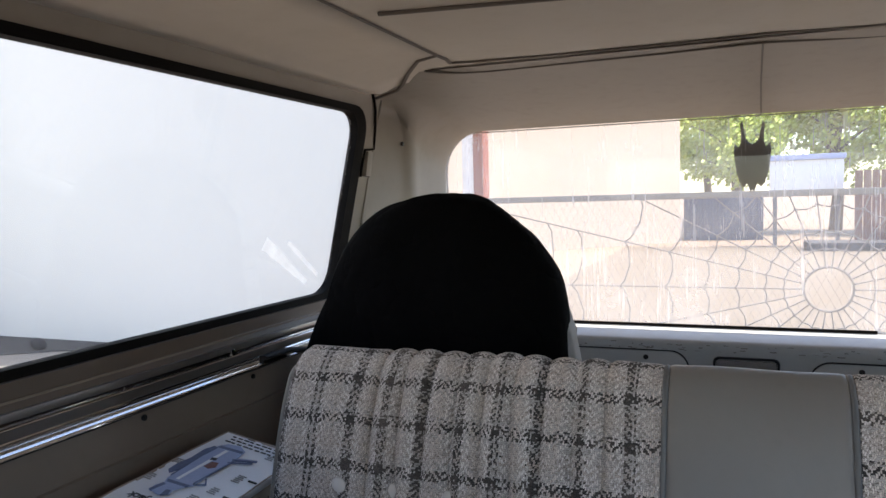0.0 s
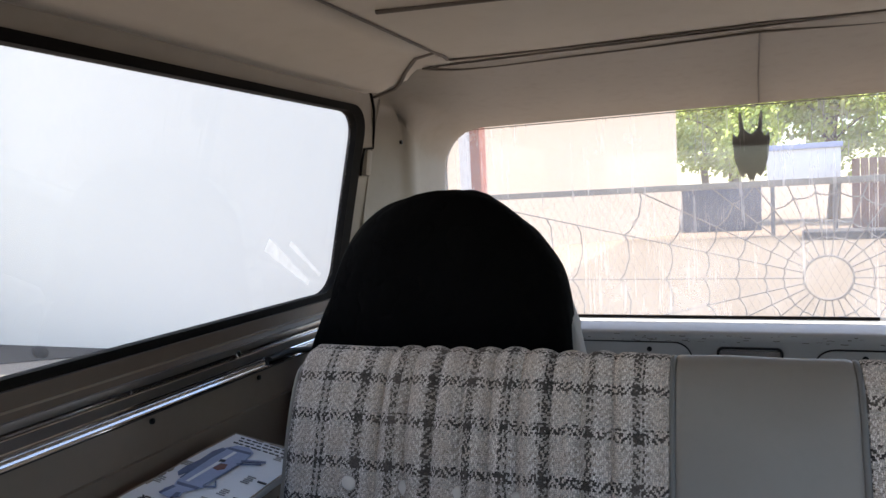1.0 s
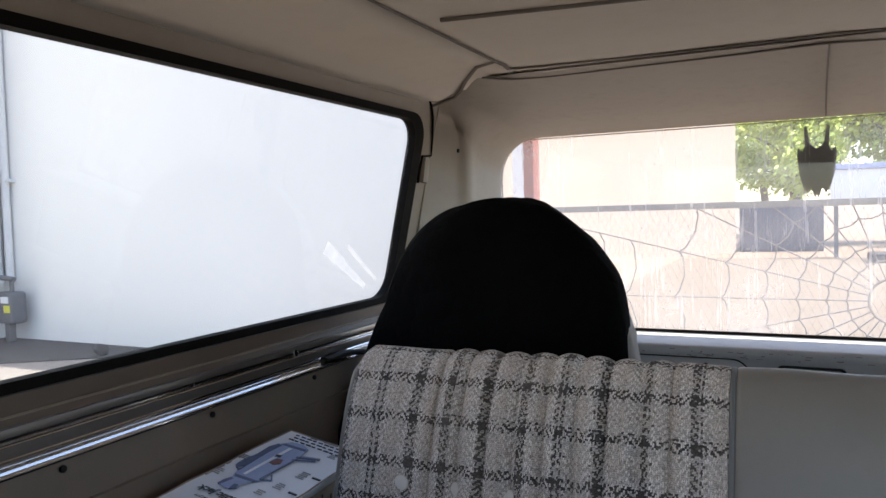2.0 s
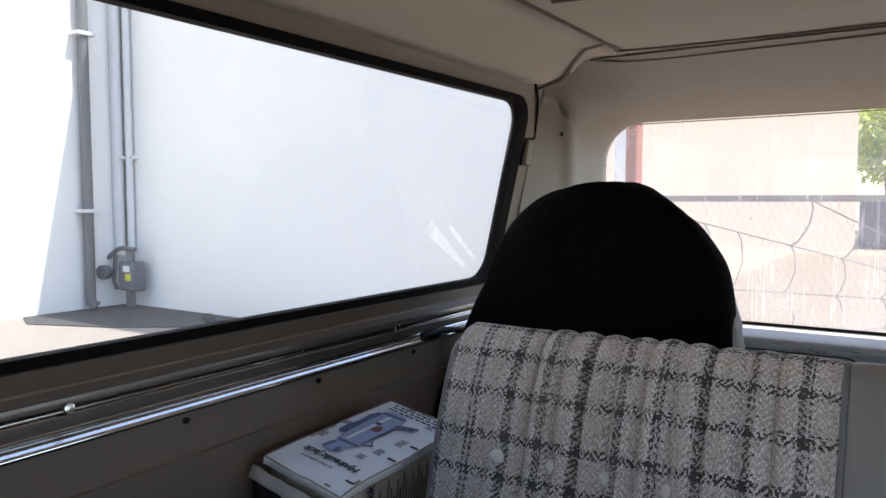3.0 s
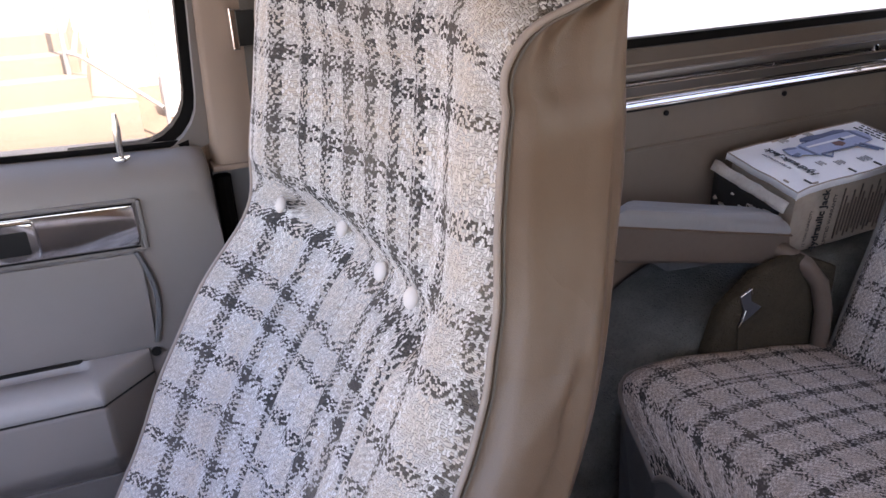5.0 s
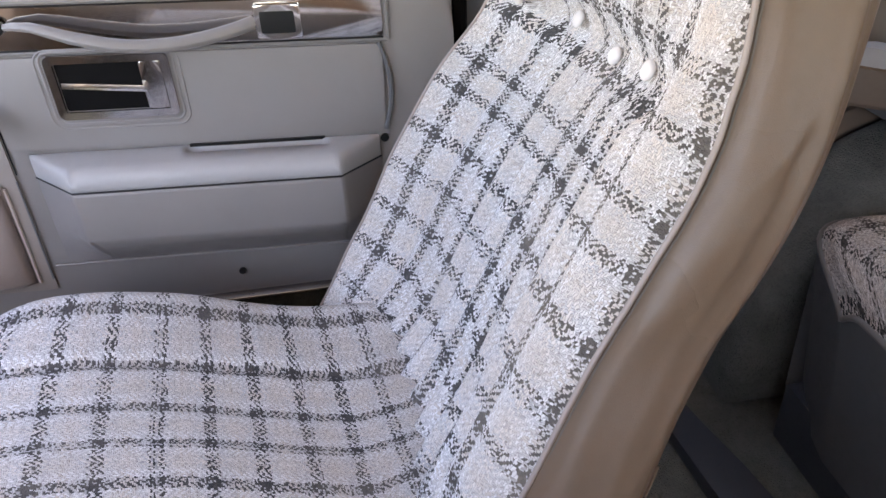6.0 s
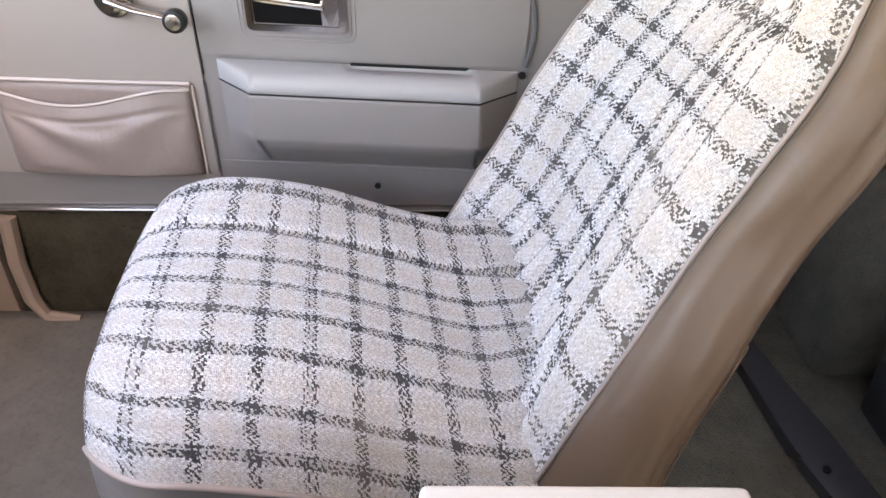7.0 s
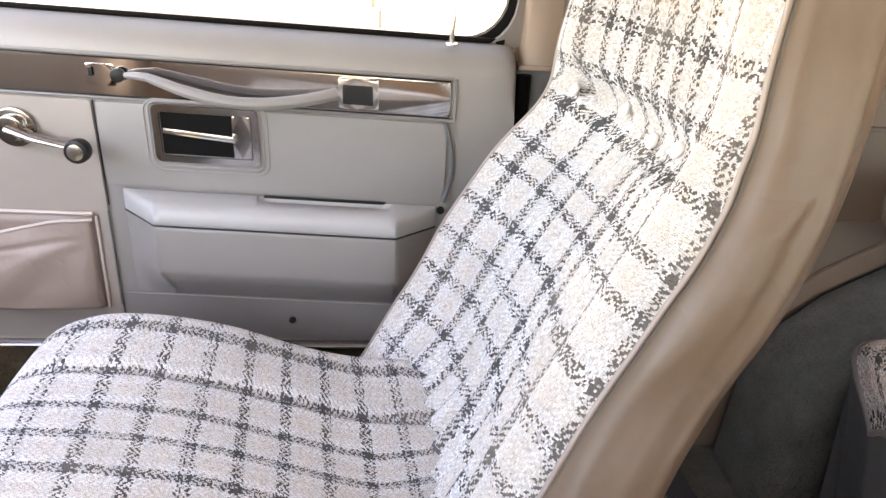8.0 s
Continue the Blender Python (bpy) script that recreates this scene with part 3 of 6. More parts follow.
for s, tag in ((-1, "passenger"), (1, "driver")):
    prof = [(0.552, ROOF), (0.60, ROOF - 0.001), (0.66, ROOF - 0.006), (0.705, ROOF - 0.012), (0.725, ROOF - 0.0165), (0.738, ROOF - 0.022), (0.748, ROOF - 0.026), (0.758, ROOF - 0.0275), (0.772, ROOF - 0.026), (0.79, ROOF - 0.0265), (0.812, ROOF - 0.029), (0.845, ROOF - 0.033)]
    bm = sheet(lambda k, y: (s * prof[k][0], y, prof[k][1] + 0.002 * noise.noise((k, y * 4, s))), range(len(prof)), span(-0.95, 1.44, 30))
    thick(setting("ceiling_rail_" + tag, bm, M_LINER, "beige headliner edge above the side window", "headliner"), 0.02, -1 if s > 0 else 1)
    # outer roof over the rails
    setting("roof_outer_" + tag, block((s * 0.54, -1.0, ROOF + 0.045), (s * 0.835, 1.97, ROOF + 0.06)), M_WALL, "painted roof skin", "roof")
setting("roof_outer", block((-0.54, -1.0, ROOF + 0.045), (0.54, 1.97, ROOF + 0.06)), M_WALL, "painted roof skin", "roof")

# rear moulding: header and both rear pillars, one shell
def arch(w, top, r, y_top, y_side, lean=0.0):
    pts = []
    zb = 0.60
    for i in range(9):
        pts.append((-w, zb + (top - r - zb) * i / 8, 0.0))
    for i in range(1, 9):
        a = radians(180 - 90 * i / 9)
        pts.append((-w + r + r * math.cos(a), top - r + r * math.sin(a), i / 9))
    for i in range(11):
        pts.append((-w + r + (2 * w - 2 * r) * i / 10, top, 1.0))
    for i in range(1, 9):
        a = radians(90 - 90 * i / 9)
        pts.append((w - r + r * math.cos(a), top - r + r * math.sin(a), 1 - i / 9))
    for i in range(9):
        pts.append((w, top - r + (zb - top + r) * i / 8, 0.0))
    out = []
    for x, z, k in pts:
        k = k * k * (3 - 2 * k)
        ys = y_side + lean * (z - 0.72)
        out.append((x, ys + (y_top - ys) * k, z))
    return out


loops = [arch(0.798, 1.132, 0.11, 1.918, 1.918), arch(0.793, 1.128, 0.11, 1.912, 1.910), arch(0.791, 1.127, 0.11, 1.895, 1.888), arch(0.794, 1.132, 0.105, 1.865, 1.85), arch(0.797, 1.140, 0.10, 1.82, 1.80),
         arch(0.797, 1.149, 0.095, 1.76, 1.755), arch(0.793, 1.157, 0.09, 1.71, 1.72), arch(0.787, 1.165, 0.085, 1.66, 1.69), arch(0.786, 1.172, 0.078, 1.61, 1.672), arch(0.791, 1.180, 0.07, 1.55, 1.655), arch(0.799, 1.187, 0.062, 1.48, 1.635, 0.03), arch(0.805, 1.191, 0.058, 1.43, 1.59, 0.12), arch(0.828, ROOF - 0.004, 0.05, 1.365, 1.456, 0.135)]
setting("wall_rear_moulding", ring(loops, closed=False), M_LINER_TRIM, "beige moulded header and pillars round the rear window", "moulding")
bm = tube(arch(0.800, 1.134, 0.11, 1.925, 1.925), 0.005, 6)
setting("trim_rear_seal", bm, M_RUBBER, "black rubber seal round the rear opening", "seal")
# outer skin behind the moulding
for s in (-1, 1):
    setting("wall_rear_pillar_" + ("passenger" if s < 0 else "driver"), block((s * 0.83, 1.62, 0.6), (s * 0.93, 1.97, 1.24)), M_WALL, "painted rear corner pillar", "pillar")
setting("wall_rear_header", block((-0.83, 1.90, 1.15), (0.83, 1.97, 1.24)), M_WALL, "painted rear roof edge", "header")

# welted seams of the headliner
def seam(points, r=0.004, parent=None):
    return tagged(part("trim_seam", tube(points, r, 6, flat=0.6), M_WELT), "grey-brown welted headliner seam", "seam", kind="structure")


seam([(-0.551, y, ROOF - 0.001) for y in span(-0.9, 1.28, 24)], 0.0035)
seam([(0.551, y, ROOF - 0.001) for y in span(-0.9, 1.28, 24)], 0.0035)
SEAM_A = [(-0.553, 1.322), (-0.50, 1.331), (-0.345, 1.341), (-0.17, 1.348), (-0.04, 1.346), (-0.018, 1.342), (0.0, 1.346), (0.157, 1.362), (0.56, 1.372)]
SEAM_B = [(-0.617, 1.345), (-0.585, 1.385), (-0.55, 1.402), (-0.48, 1.409), (-0.351, 1.405), (-0.17, 1.400), (-0.018, 1.388), (0.01, 1.395), (0.1675, 1.427), (0.56, 1.435)]
for pts, r, drop, x0 in ((SEAM_A, 0.0034, 0.002, -0.553), (SEAM_B, 0.0034, 0.0075, -0.615)):
    seam([(x, curve(pts, x) + 0.0015 * noise.noise((x * 3, r * 900, 0)), ROOF - drop) for x in span(x0, 0.56, 60)], r)
seam([(-0.552, 1.253, ROOF), (-0.597, 1.274, ROOF - 0.002), (-0.615, 1.30, ROOF - 0.003), (-0.66, 1.365, ROOF - 0.008), (-0.70, 1.43, ROOF - 0.014), (-0.728, 1.462, ROOF - 0.02), (-0.79, 1.482, ROOF - 0.03)], 0.0048)
seam([(-0.552, 1.253, ROOF), (-0.548, 1.285, ROOF - 0.001), (-0.553, 1.322, ROOF - 0.002)], 0.0045)
gap_line = [(1.462, 1.180), (1.474, 1.168), (1.488, 1.145), (1.496, 1.10), (1.498, 1.062), (1.458, 1.058), (1.452, 1.03), (1.450, 1.0)]
# black rod added to draw the dark gap
bm = tube([(-(side_x(z) - 0.0125), y, z) for y, z in gap_line], 0.0028, 6)
tagged(part("trim_gap_line", bm, M_RUBBER), "black line drawn for the gap beside the side window's surround", "seal", kind="structure")
bm = disc((-0.801, 1.634, 1.082), (1, 0, 0), 0.005, 0.006, 10, 0.001)
part("screw", bm, M_BLACK, bpy.data.objects["wall_rear_moulding"], "dark screw head")
seam([(-0.018, 1.38, ROOF - 0.010), (-0.015, 1.48, 1.185), (-0.010, 1.66, 1.163), (-0.004, 1.82, 1.139), (-0.001, 1.885, 1.127)], 0.0016)
seam([(x, 0.950 + 0.15 * (x + 0.507), ROOF - 0.002) for x in span(-0.515, 0.515, 20)], 0.005)

# tailgate with its dropped-glass slot
gate = thing("tailgate", "light grey painted tailgate with chipped edges below the rear window", "tailgate", at=(0, 1.9, FLOOR))
def under(ob, parent):
    ob.parent = parent
    ob.matrix_parent_inverse = parent.matrix_basis.inverted()
    return ob


prof = [(1.80, 0.03), (1.80, 0.577), (1.7975, 0.5805), (1.7970, 0.597), (1.7995, 0.6025), (1.806, 0.6065), (1.85, 0.614), (1.888, 0.619), (1.888, 0.55), (1.912, 0.55), (1.912, 0.622), (1.95, 0.61), (1.96, 0.03)]
bm = prism(prof, "x", -0.80, 0.80)
under(part("shell", bm, M_TAILGATE, gate), gate)
for x0, x1, top in ((-0.62, -0.160, 0.576), (0.098, 0.60, 0.566)):
    bm = prism(rounded(x0, x1, 0.30, top, 0.040, 7, 4), "y", 1.8015, 1.7968, 0.0014, 2)
    pressed = under(part("pressed_panel", bm, M_TAILGATE, gate, "pressed panel with a black outline"), gate)
    bm = tube([(x, 1.7992, z) for x, z in rounded(x0 - 0.0025, x1 + 0.0025, 0.2975, top + 0.0025, 0.0425, 7, 4)], 0.0019, 5, closed=True)
    under(part("panel_groove", bm, M_BLACK, gate, "dark groove"), gate)
for x, z in ((-0.254, 0.5615), (0.195, 0.552)):
    under(part("screw", disc((x, 1.7955, z), (0, -1, 0), 0.0062, 0.003, 12, 0.001), M_BLACK, gate, "dark screw head"), gate)
latch = [(rounded(-0.105 + d, 0.036 - d, 0.47 + d, 0.5705 - d, 0.014 - d * 0.6, 5, 3), y) for d, y in ((0.0, 1.7995), (0.0015, 1.7955), (0.005, 1.7955), (0.0075, 1.8035))]
under(part("latch_rim", ring([[(x, y, z) for x, z in loop] for loop, y in latch]), M_BLACK, gate, "dark rim of the latch recess"), gate)
bm = block((-0.098, 1.7972, 0.478), (0.029, 1.7992, 0.563), 0.001, 1)
under(part("latch_plate", bm, M_STEEL, gate, "bright metal latch plate"), gate)
bm = tube([(x, 1.886, 0.624) for x in span(-0.47, 0.238, 20)], 0.0028, 6, flat=1.6)
under(part("glass_seal", bm, M_RUBBER, gate, "black rubber glass seal"), gate)
rng = random.Random(31)
for k in range(70):
    x, l = rng.uniform(-0.47, 0.62), rng.uniform(0.002, 0.016)
    f = rng.random() ** 2
    y, z = (1.7968, 0.5815 + 0.015 * f) if rng.random() < 0.75 else (1.7972, 0.594 + 0.004 * f)
    bm = tube([(x, y, z), (x + l * 0.5, y, z + rng.uniform(-0.0015, 0.0015)), (x + l, y, z)], rng.uniform(0.0006, 0.0018), 5, flat=0.6)
    under(part("paint_chip", bm, M_WELT, gate, "dark chipped paint"), gate)

# rear glass, wound up
rear = tagged(part("window_rear", ring([[(x, 1.899, z) for x, z in rounded(-0.805, 0.805, 0.56, 1.131, 0.10)], [(x, 1.903, z) for x, z in rounded(-0.807, 0.807, 0.558, 1.133, 0.10)]]), M_STEEL),
              "dirty rear window glass, wound up in the tailgate", "window", kind="structure")
pane = part("pane", plane_pane([(x, 1.901, z) for x, z in rounded(-0.806, 0.806, 0.559, 1.132, 0.10)]), M_GLASS_DIRTY, rear, "streaky, dusty glass", smooth=False)
pane.visible_shadow = False
bm = block((-0.72, 1.8975, 1.1215), (0.72, 1.8985, 1.124))
part("top_band", bm, M_INK_GREY, rear, "grey printed band along the glass edge")
# hanging bat sticker, plain shape; its black is greyed for the glass haze
def bat_outline():
    half = [(0.0, -0.064), (0.004, -0.072), (0.014, -0.052), (0.024, -0.061), (0.035, -0.050), (0.045, -0.025), (0.051, 0.011), (0.049, 0.028), (0.037, 0.019), (0.031, 0.030), (0.033, 0.066), (0.027, 0.072), (0.018, 0.036), (0.008, 0.028), (0.0, 0.025)]
    return half + [(-x, z) for x, z in reversed(half[1:-1])]


bm = prism([(x * 0.80 - 0.019, 1.028 + z * 1.18) for x, z in bat_outline()], "y", 1.9040, 1.9050)
part("bat_sticker", bm, M_VINYL_GREY, rear, "black hanging-bat sticker, greyed in colour for the glass haze")

# bright trim rail along the passenger's quarter panel
rail = thing("trim_rail", "bright fluted metal trim rail along the quarter panel", "trim rail", at=(-0.85, 0.116, 0.66))
prof = [(-0.849, 0.6595), (-0.8445, 0.6600), (-0.8400, 0.6610), (-0.8330, 0.6615), (-0.8288, 0.6620), (-0.8278, 0.6630)]
for deg, run in ((10, 0.0016), (42, 0.0010), (57, 0.0028), (60, 0.0026), (51, 0.0022), (50, 0.0022), (57, 0.0030), (60, 0.0030), (63, 0.0020), (78, 0.0008)):
    prof.append((prof[-1][0] - run * math.sin(radians(deg)), prof[-1][1] + run * math.cos(radians(deg))))
prof += [(-0.8452, 0.6765), (-0.849, 0.6768)]
under(part("fluted_strip", prism(prof, "y", 0.118, 1.46), M_RAILTRIM, rail), rail)
under(part("insert", prism([(-0.849, 0.6769), (-0.8442, 0.6772), (-0.8436, 0.6790), (-0.8446, 0.6895), (-0.849, 0.6900)], "y", 0.118, 1.46), M_RAIL_INSERT, rail, "dull taupe insert"), rail)
under(part("middle_bead", prism([(-0.849, 0.6901), (-0.8440, 0.6903), (-0.8431, 0.6912), (-0.8438, 0.6920), (-0.849, 0.6923)], "y", 0.118, 1.46), M_RAILTRIM, rail), rail)
under(part("upper_bead", prism([(-0.849, 0.6925), (-0.845, 0.693), (-0.843, 0.6965), (-0.846, 0.699), (-0.849, 0.6995)], "y", 0.118, 1.46), M_STEEL, rail), rail)
under(part("lower_lip", prism([(-0.849, 0.6545), (-0.843, 0.655), (-0.841, 0.659), (-0.844, 0.6615), (-0.849, 0.6615)], "y", 0.118, 1.46), M_BLACK, rail, "black lower edge"), rail)
under(part("upper_strip", prism([(-0.849, 0.7005), (-0.8400, 0.7008), (-0.8394, 0.7025), (-0.8418, 0.7105), (-0.849, 0.711)], "y", 0.118, 1.46), M_RAIL_INSERT, rail, "thin polished upper strip"), rail)
for y in (0.43, 1.02):
    bm = disc((-0.8415, y, 0.699), (1, 0, 0.2), 0.006, 0.006, 12, 0.001)
    under(part("screw", bm, M_STEEL, rail), rail)
# black strap hooked over the rail
bm = tube([(-0.836, 1.10, 0.674), (-0.828, 1.16, 0.676), (-0.80, 1.20, 0.672), (-0.74, 1.22, 0.655), (-0.66, 1.24, 0.62)], [0.010, 0.013, 0.012, 0.011, 0.010], 8, flat=0.45)
strap = tagged(part("strap", bm, M_BLACK), "black webbing strap hooked over the trim rail", "strap")

# embossed lines and screws of the quarter panel
panel = bpy.data.objects["wall_quarter_passenger"]
for z, y0, y1 in ((0.594, 0.12, 1.4), (0.450, 0.12, 0.80)):
    bm = prism([(-0.8505, z - 0.004), (-0.8455, z - 0.002), (-0.8455, z + 0.002), (-0.8505, z + 0.004)], "y", y0, y1)
    part("embossed_line", bm, M_PANEL, panel)
for y in (0.586, 0.83, 1.085, 0.345):
    part("screw", disc((-0.8495, y, 0.644), (1, 0, 0), 0.0044, 0.004, 12, 0.0012), M_BLACK, panel, "dark screw head")

# wheel arch under carpet
arch_pts = [(0.30, FLOOR), (0.315, 0.20), (0.35, 0.27), (0.42, 0.335), (0.52, 0.392), (0.62, 0.425), (0.72, 0.44), (1.10, 0.44), (1.30, 0.40), (1.45, 0.30), (1.50, FLOOR)]
for s, tag in ((-1, "passenger"), (1, "driver")):
    bm = prism(arch_pts, "x", s * 0.845, s * 0.655, 0.03, 4)
    setting("wheel_arch_" + tag, bm, M_CARPET, "wheel arch covered in dark green-grey carpet", "wheel arch")
# lower border of the quarter panel along the arch
bm = bmesh.new()
lo = [(y, z + 0.004) for y, z in arch_pts[2:7]]
hi = [(y - 0.006, z + 0.030) for y, z in lo]
prism(lo + hi[::-1], "x", -0.8495, -0.838, 0.003, 2, bm)
part("lower_border", bm, M_PILLAR, panel, "tan border along the wheel arch")

# ================= doors and pillars =================
def rise(y):
    """How far the door's lines climb towards the front."""
    return -0.046 * (y + 0.17)


DOOR_X = 0.803


def door_shell(s, tag):
    """The door's inner shell with its window opening and ledge."""
    door = thing("door_" + tag, "grey-beige car door with bright strip, armrest and map pocket" if s < 0 else "grey-beige car door", "car door", at=(s * 0.85, -0.55, FLOOR))
    door["kind"] = "structure"
    # lower body, with the top ledge rounded into the window line
    prof = [(0.90, 0.262), (DOOR_X + 0.004, 0.262), (DOOR_X, 0.270), (DOOR_X, 0.662), (DOOR_X + 0.002, 0.671), (DOOR_X + 0.008, 0.682), (DOOR_X + 0.018, 0.6915), (DOOR_X + 0.033, 0.699), (DOOR_X + 0.052, 0.703), (0.90, 0.703)]
    ys = span(-1.06, -0.085, 24)
    bm = bmesh.new()
    rings_ = [[bm.verts.new((s * x, y, z + (rise(y) if z > 0.4 else 0.0))) for x, z in prof] for y in ys]
    for a, b in zip(rings_, rings_[1:]):
        for i in range(len(prof)):
            j = (i + 1) % len(prof)
            bm.faces.new((a[i], a[j], b[j], b[i]))
    bm.faces.new(rings_[0])
    bm.faces.new(rings_[-1][::-1])
    edges = [e for e in bm.edges if all(abs(v.co.y + 0.085) < 1e-4 for v in e.verts) and min(v.co.z for v in e.verts) > 0.3]
    bmesh.ops.bevel(bm, geom=edges, offset=0.02, segments=4, profile=0.6, affect="EDGES")
    under(part("inner_shell", bm, M_DOOR, door), door)
    # window frame
    f = lambda loop, d: [(s * (side_x(z) - 0.012 + d), y, z + 0.6 * rise(y)) for y, z in loop]
    hole = rounded(-0.92, -0.098, 0.704, 1.10, 0.055, lean=0.06)
    rim = rounded(-0.935, -0.088, 0.694, 1.11, 0.06, lean=0.06)
    outer = rounded(-1.0, -0.055, 0.690, 1.15, 0.05, lean=0.06)
    under(part("window_frame", ring([f(outer, 0.05), f(outer, 0.0), f(rim, -0.012), f(rim, 0.03)]), M_DOOR, door), door)
    under(part("window_rubber", ring([f(rim, 0.02), f(rim, 0.004), f(hole, 0.006), f(hole, 0.03)]), M_RUBBER, door, "black rubber channel"), door)
    g = under(part("pane", plane_pane(f(rounded(-0.925, -0.095, 0.70, 1.105, 0.055, lean=0.06), 0.018)), M_GLASS, door, "lightly tinted door glass", smooth=False), door)
    # the driver's pane, out of view, is added to cut light from that side
    g.visible_shadow = s > 0
    # carpeted lower panel and sill
    under(part("lower_carpet", block((s * 0.80, -1.03, 0.03), (s * 0.86, -0.10, 0.252), 0.006), M_CARPET_OLIVE, door, "worn olive carpet on the lower door"), door)
    under(part("lower_trim", prism([(s * 0.806, 0.2525), (s * 0.796, 0.254), (s * 0.794, 0.258), (s * 0.798, 0.2615), (s * 0.806, 0.2625)], "y", -1.03, -0.09), M_BEZEL, door, "thin bright edge strip"), door)
    return door


door = door_shell(-1, "passenger")
door_shell(1, "driver")


def dpart(name, bm, mat, label="", parent=None, sharp=40):
    ob = part(name, bm, mat, None, label, True, sharp)
    return under(ob, parent or door)


def lift(bm):
    for v in bm.verts:
        v.co.z += rise(v.co.y)
    return bm


def slab(y0, y1, z0, z1, x0, x1, r=0.008, bevel=0.003, seg=2, lean=0.0):
    """A rounded plate on the door's inside, from depth x0 to x1 (towards the cabin)."""
    return prism(rounded(y0, y1, z0, z1, r, 4, 4, lean), "x", -x0, -x1, bevel, seg)


bm = tube([(-(DOOR_X + 0.046), y, 0.7045 + rise(y)) for y in span(-0.93, -0.10, 24)], 0.0042, 6)
dpart("window_wiper", bm, M_RUBBER, "black rubber wiper along the glass")
# bright strip with frame line
dpart("bright_strip", lift(slab(-1.0, -0.172, 0.609, 0.655, 0.803, 0.799, 0.004, 0.0015)), M_STRIP, "polished metal trim strip")
for z in (0.6045, 0.6595):
    bm = tube([(-0.801, y, z + rise(y)) for y in span(-1.0, -0.168, 20)], 0.0028, 6)
    dpart("strip_border", bm, M_VINYL_GREY)
for z in (0.6078, 0.6562):
    dpart("strip_line", tube([(-0.7992, y, z + rise(y)) for y in span(-1.0, -0.172, 20)], 0.0012, 5), M_BLACK, "thin dark line")
bm = tube([(-0.801, -0.1665, z + rise(-0.17)) for z in span(0.6045, 0.6595, 4)], 0.0028, 6)
dpart("strip_border", bm, M_VINYL_GREY)
# upper insert panel
dpart("upper_insert", lift(slab(-0.632, -0.178, 0.487, 0.600, 0.803, 0.7985, 0.006, 0.0025, lean=0.03)), M_DOOR)
bm = tube([(-0.7995, -0.179 + 0.012 * math.sin((z - 0.487) * 27), z) for z in span(0.490, 0.602, 10)], 0.003, 6)
dpart("insert_edge", bm, M_VINYL_DARK, "dark edge welt")
dpart("panel_gap", tube([(-0.8005, -0.6345, z) for z in span(0.478, 0.622, 8)], 0.0010, 6), M_BLACK, "dark gap between door panels")
# front panel, slightly proud
dpart("front_panel", lift(slab(-1.03, -0.637, 0.285, 0.600, 0.803, 0.7995, 0.005, 0.002)), M_DOOR_FRONT, "warm beige front panel")
# handle bezel
def frame_ring(y0, y1, z0, z1, r, w, x0, x1, x2):
    o = rounded(y0, y1, z0, z1, r, 5, 4)
    i = rounded(y0 + w, y1 - w, z0 + w, z1 - w, max(r - w, 0.002), 5, 4)
    return lift(ring([[(-x0, y, z) for y, z in o], [(-x1, y, z) for y, z in o], [(-x2, y, z) for y, z in i], [(-x0 - 0.02, y, z) for y, z in i]]))


BY0, BY1, BZ0, BZ1 = -0.560, -0.424, 0.5255, 0.6015
bezel = dpart("handle_bezel", frame_ring(BY0, BY1, BZ0, BZ1, 0.008, 0.009, 0.799, 0.7935, 0.7933), M_BEZEL, "chromed handle bezel")
bm = tube([(-0.7985, y, z + rise(y)) for y, z in rounded(BY0 - 0.005, BY1 + 0.005, BZ0 - 0.007, BZ1 + 0.004, 0.012, 5, 4)], 0.002, 6, closed=True)
dpart("bezel_ridge", bm, M_DOOR)
bm = tube([(-0.7985, y, z + rise(y)) for y, z in rounded(BY0 - 0.011, BY1 + 0.011, BZ0 - 0.013, BZ1 + 0.006, 0.016, 5, 4)], 0.0014, 6, closed=True)
dpart("bezel_ridge", bm, M_DOOR)
dpart("handle_recess", lift(slab(BY0 + 0.010, BY1 - 0.010, BZ0 + 0.010, BZ1 - 0.009, 0.802, 0.7972, 0.003, 0.0)), M_RUBBER, "dark handle recess")
bm = prism([(-0.545, 0.574), (-0.455, 0.567), (-0.452, 0.558), (-0.546, 0.566)], "x", -0.797, -0.785, 0.003, 2)
dpart("release_lever", lift(bm), M_CHROME, "chromed release lever", None)
dpart("bezel_corner", lift(slab(BY1 - 0.034, BY1 - 0.010, 0.535, 0.592, 0.799, 0.7945, 0.003, 0.0008)), M_BEZEL)
# moulded armrest: a padded top over a deeper base, both chamfered at the ends
def arm_depth(y):
    k = min(1.0, max(0.0, (y + 0.612) / 0.054), 1.0) * min(1.0, max(0.0, (-0.188 - y) / 0.054))
    return 0.003 + 0.055 * k


def arm_dip(y):
    return 0.010 * max(0.0, min(1.0, (y + 0.432) / 0.012)) * max(0.0, min(1.0, (-0.250 - y) / 0.012))


def arm_top(y, v):
    d = arm_depth(y)
    a, z = [(0.0, 0.482), (0.12, 0.4825 - arm_dip(y)), (0.24, 0.482 - arm_dip(y)), (0.36, 0.4815), (0.70, 0.4805), (0.86, 0.4785), (0.95, 0.4735), (0.995, 0.466), (1.0, 0.459), (0.985, 0.4545), (0.95, 0.453)][v]
    return (-0.801 + d * a, y, z + rise(y))


ys = sorted(set(span(-0.612, -0.188, 54)) | {-0.558, -0.556, -0.244, -0.242, -0.432, -0.420, -0.262, -0.250})
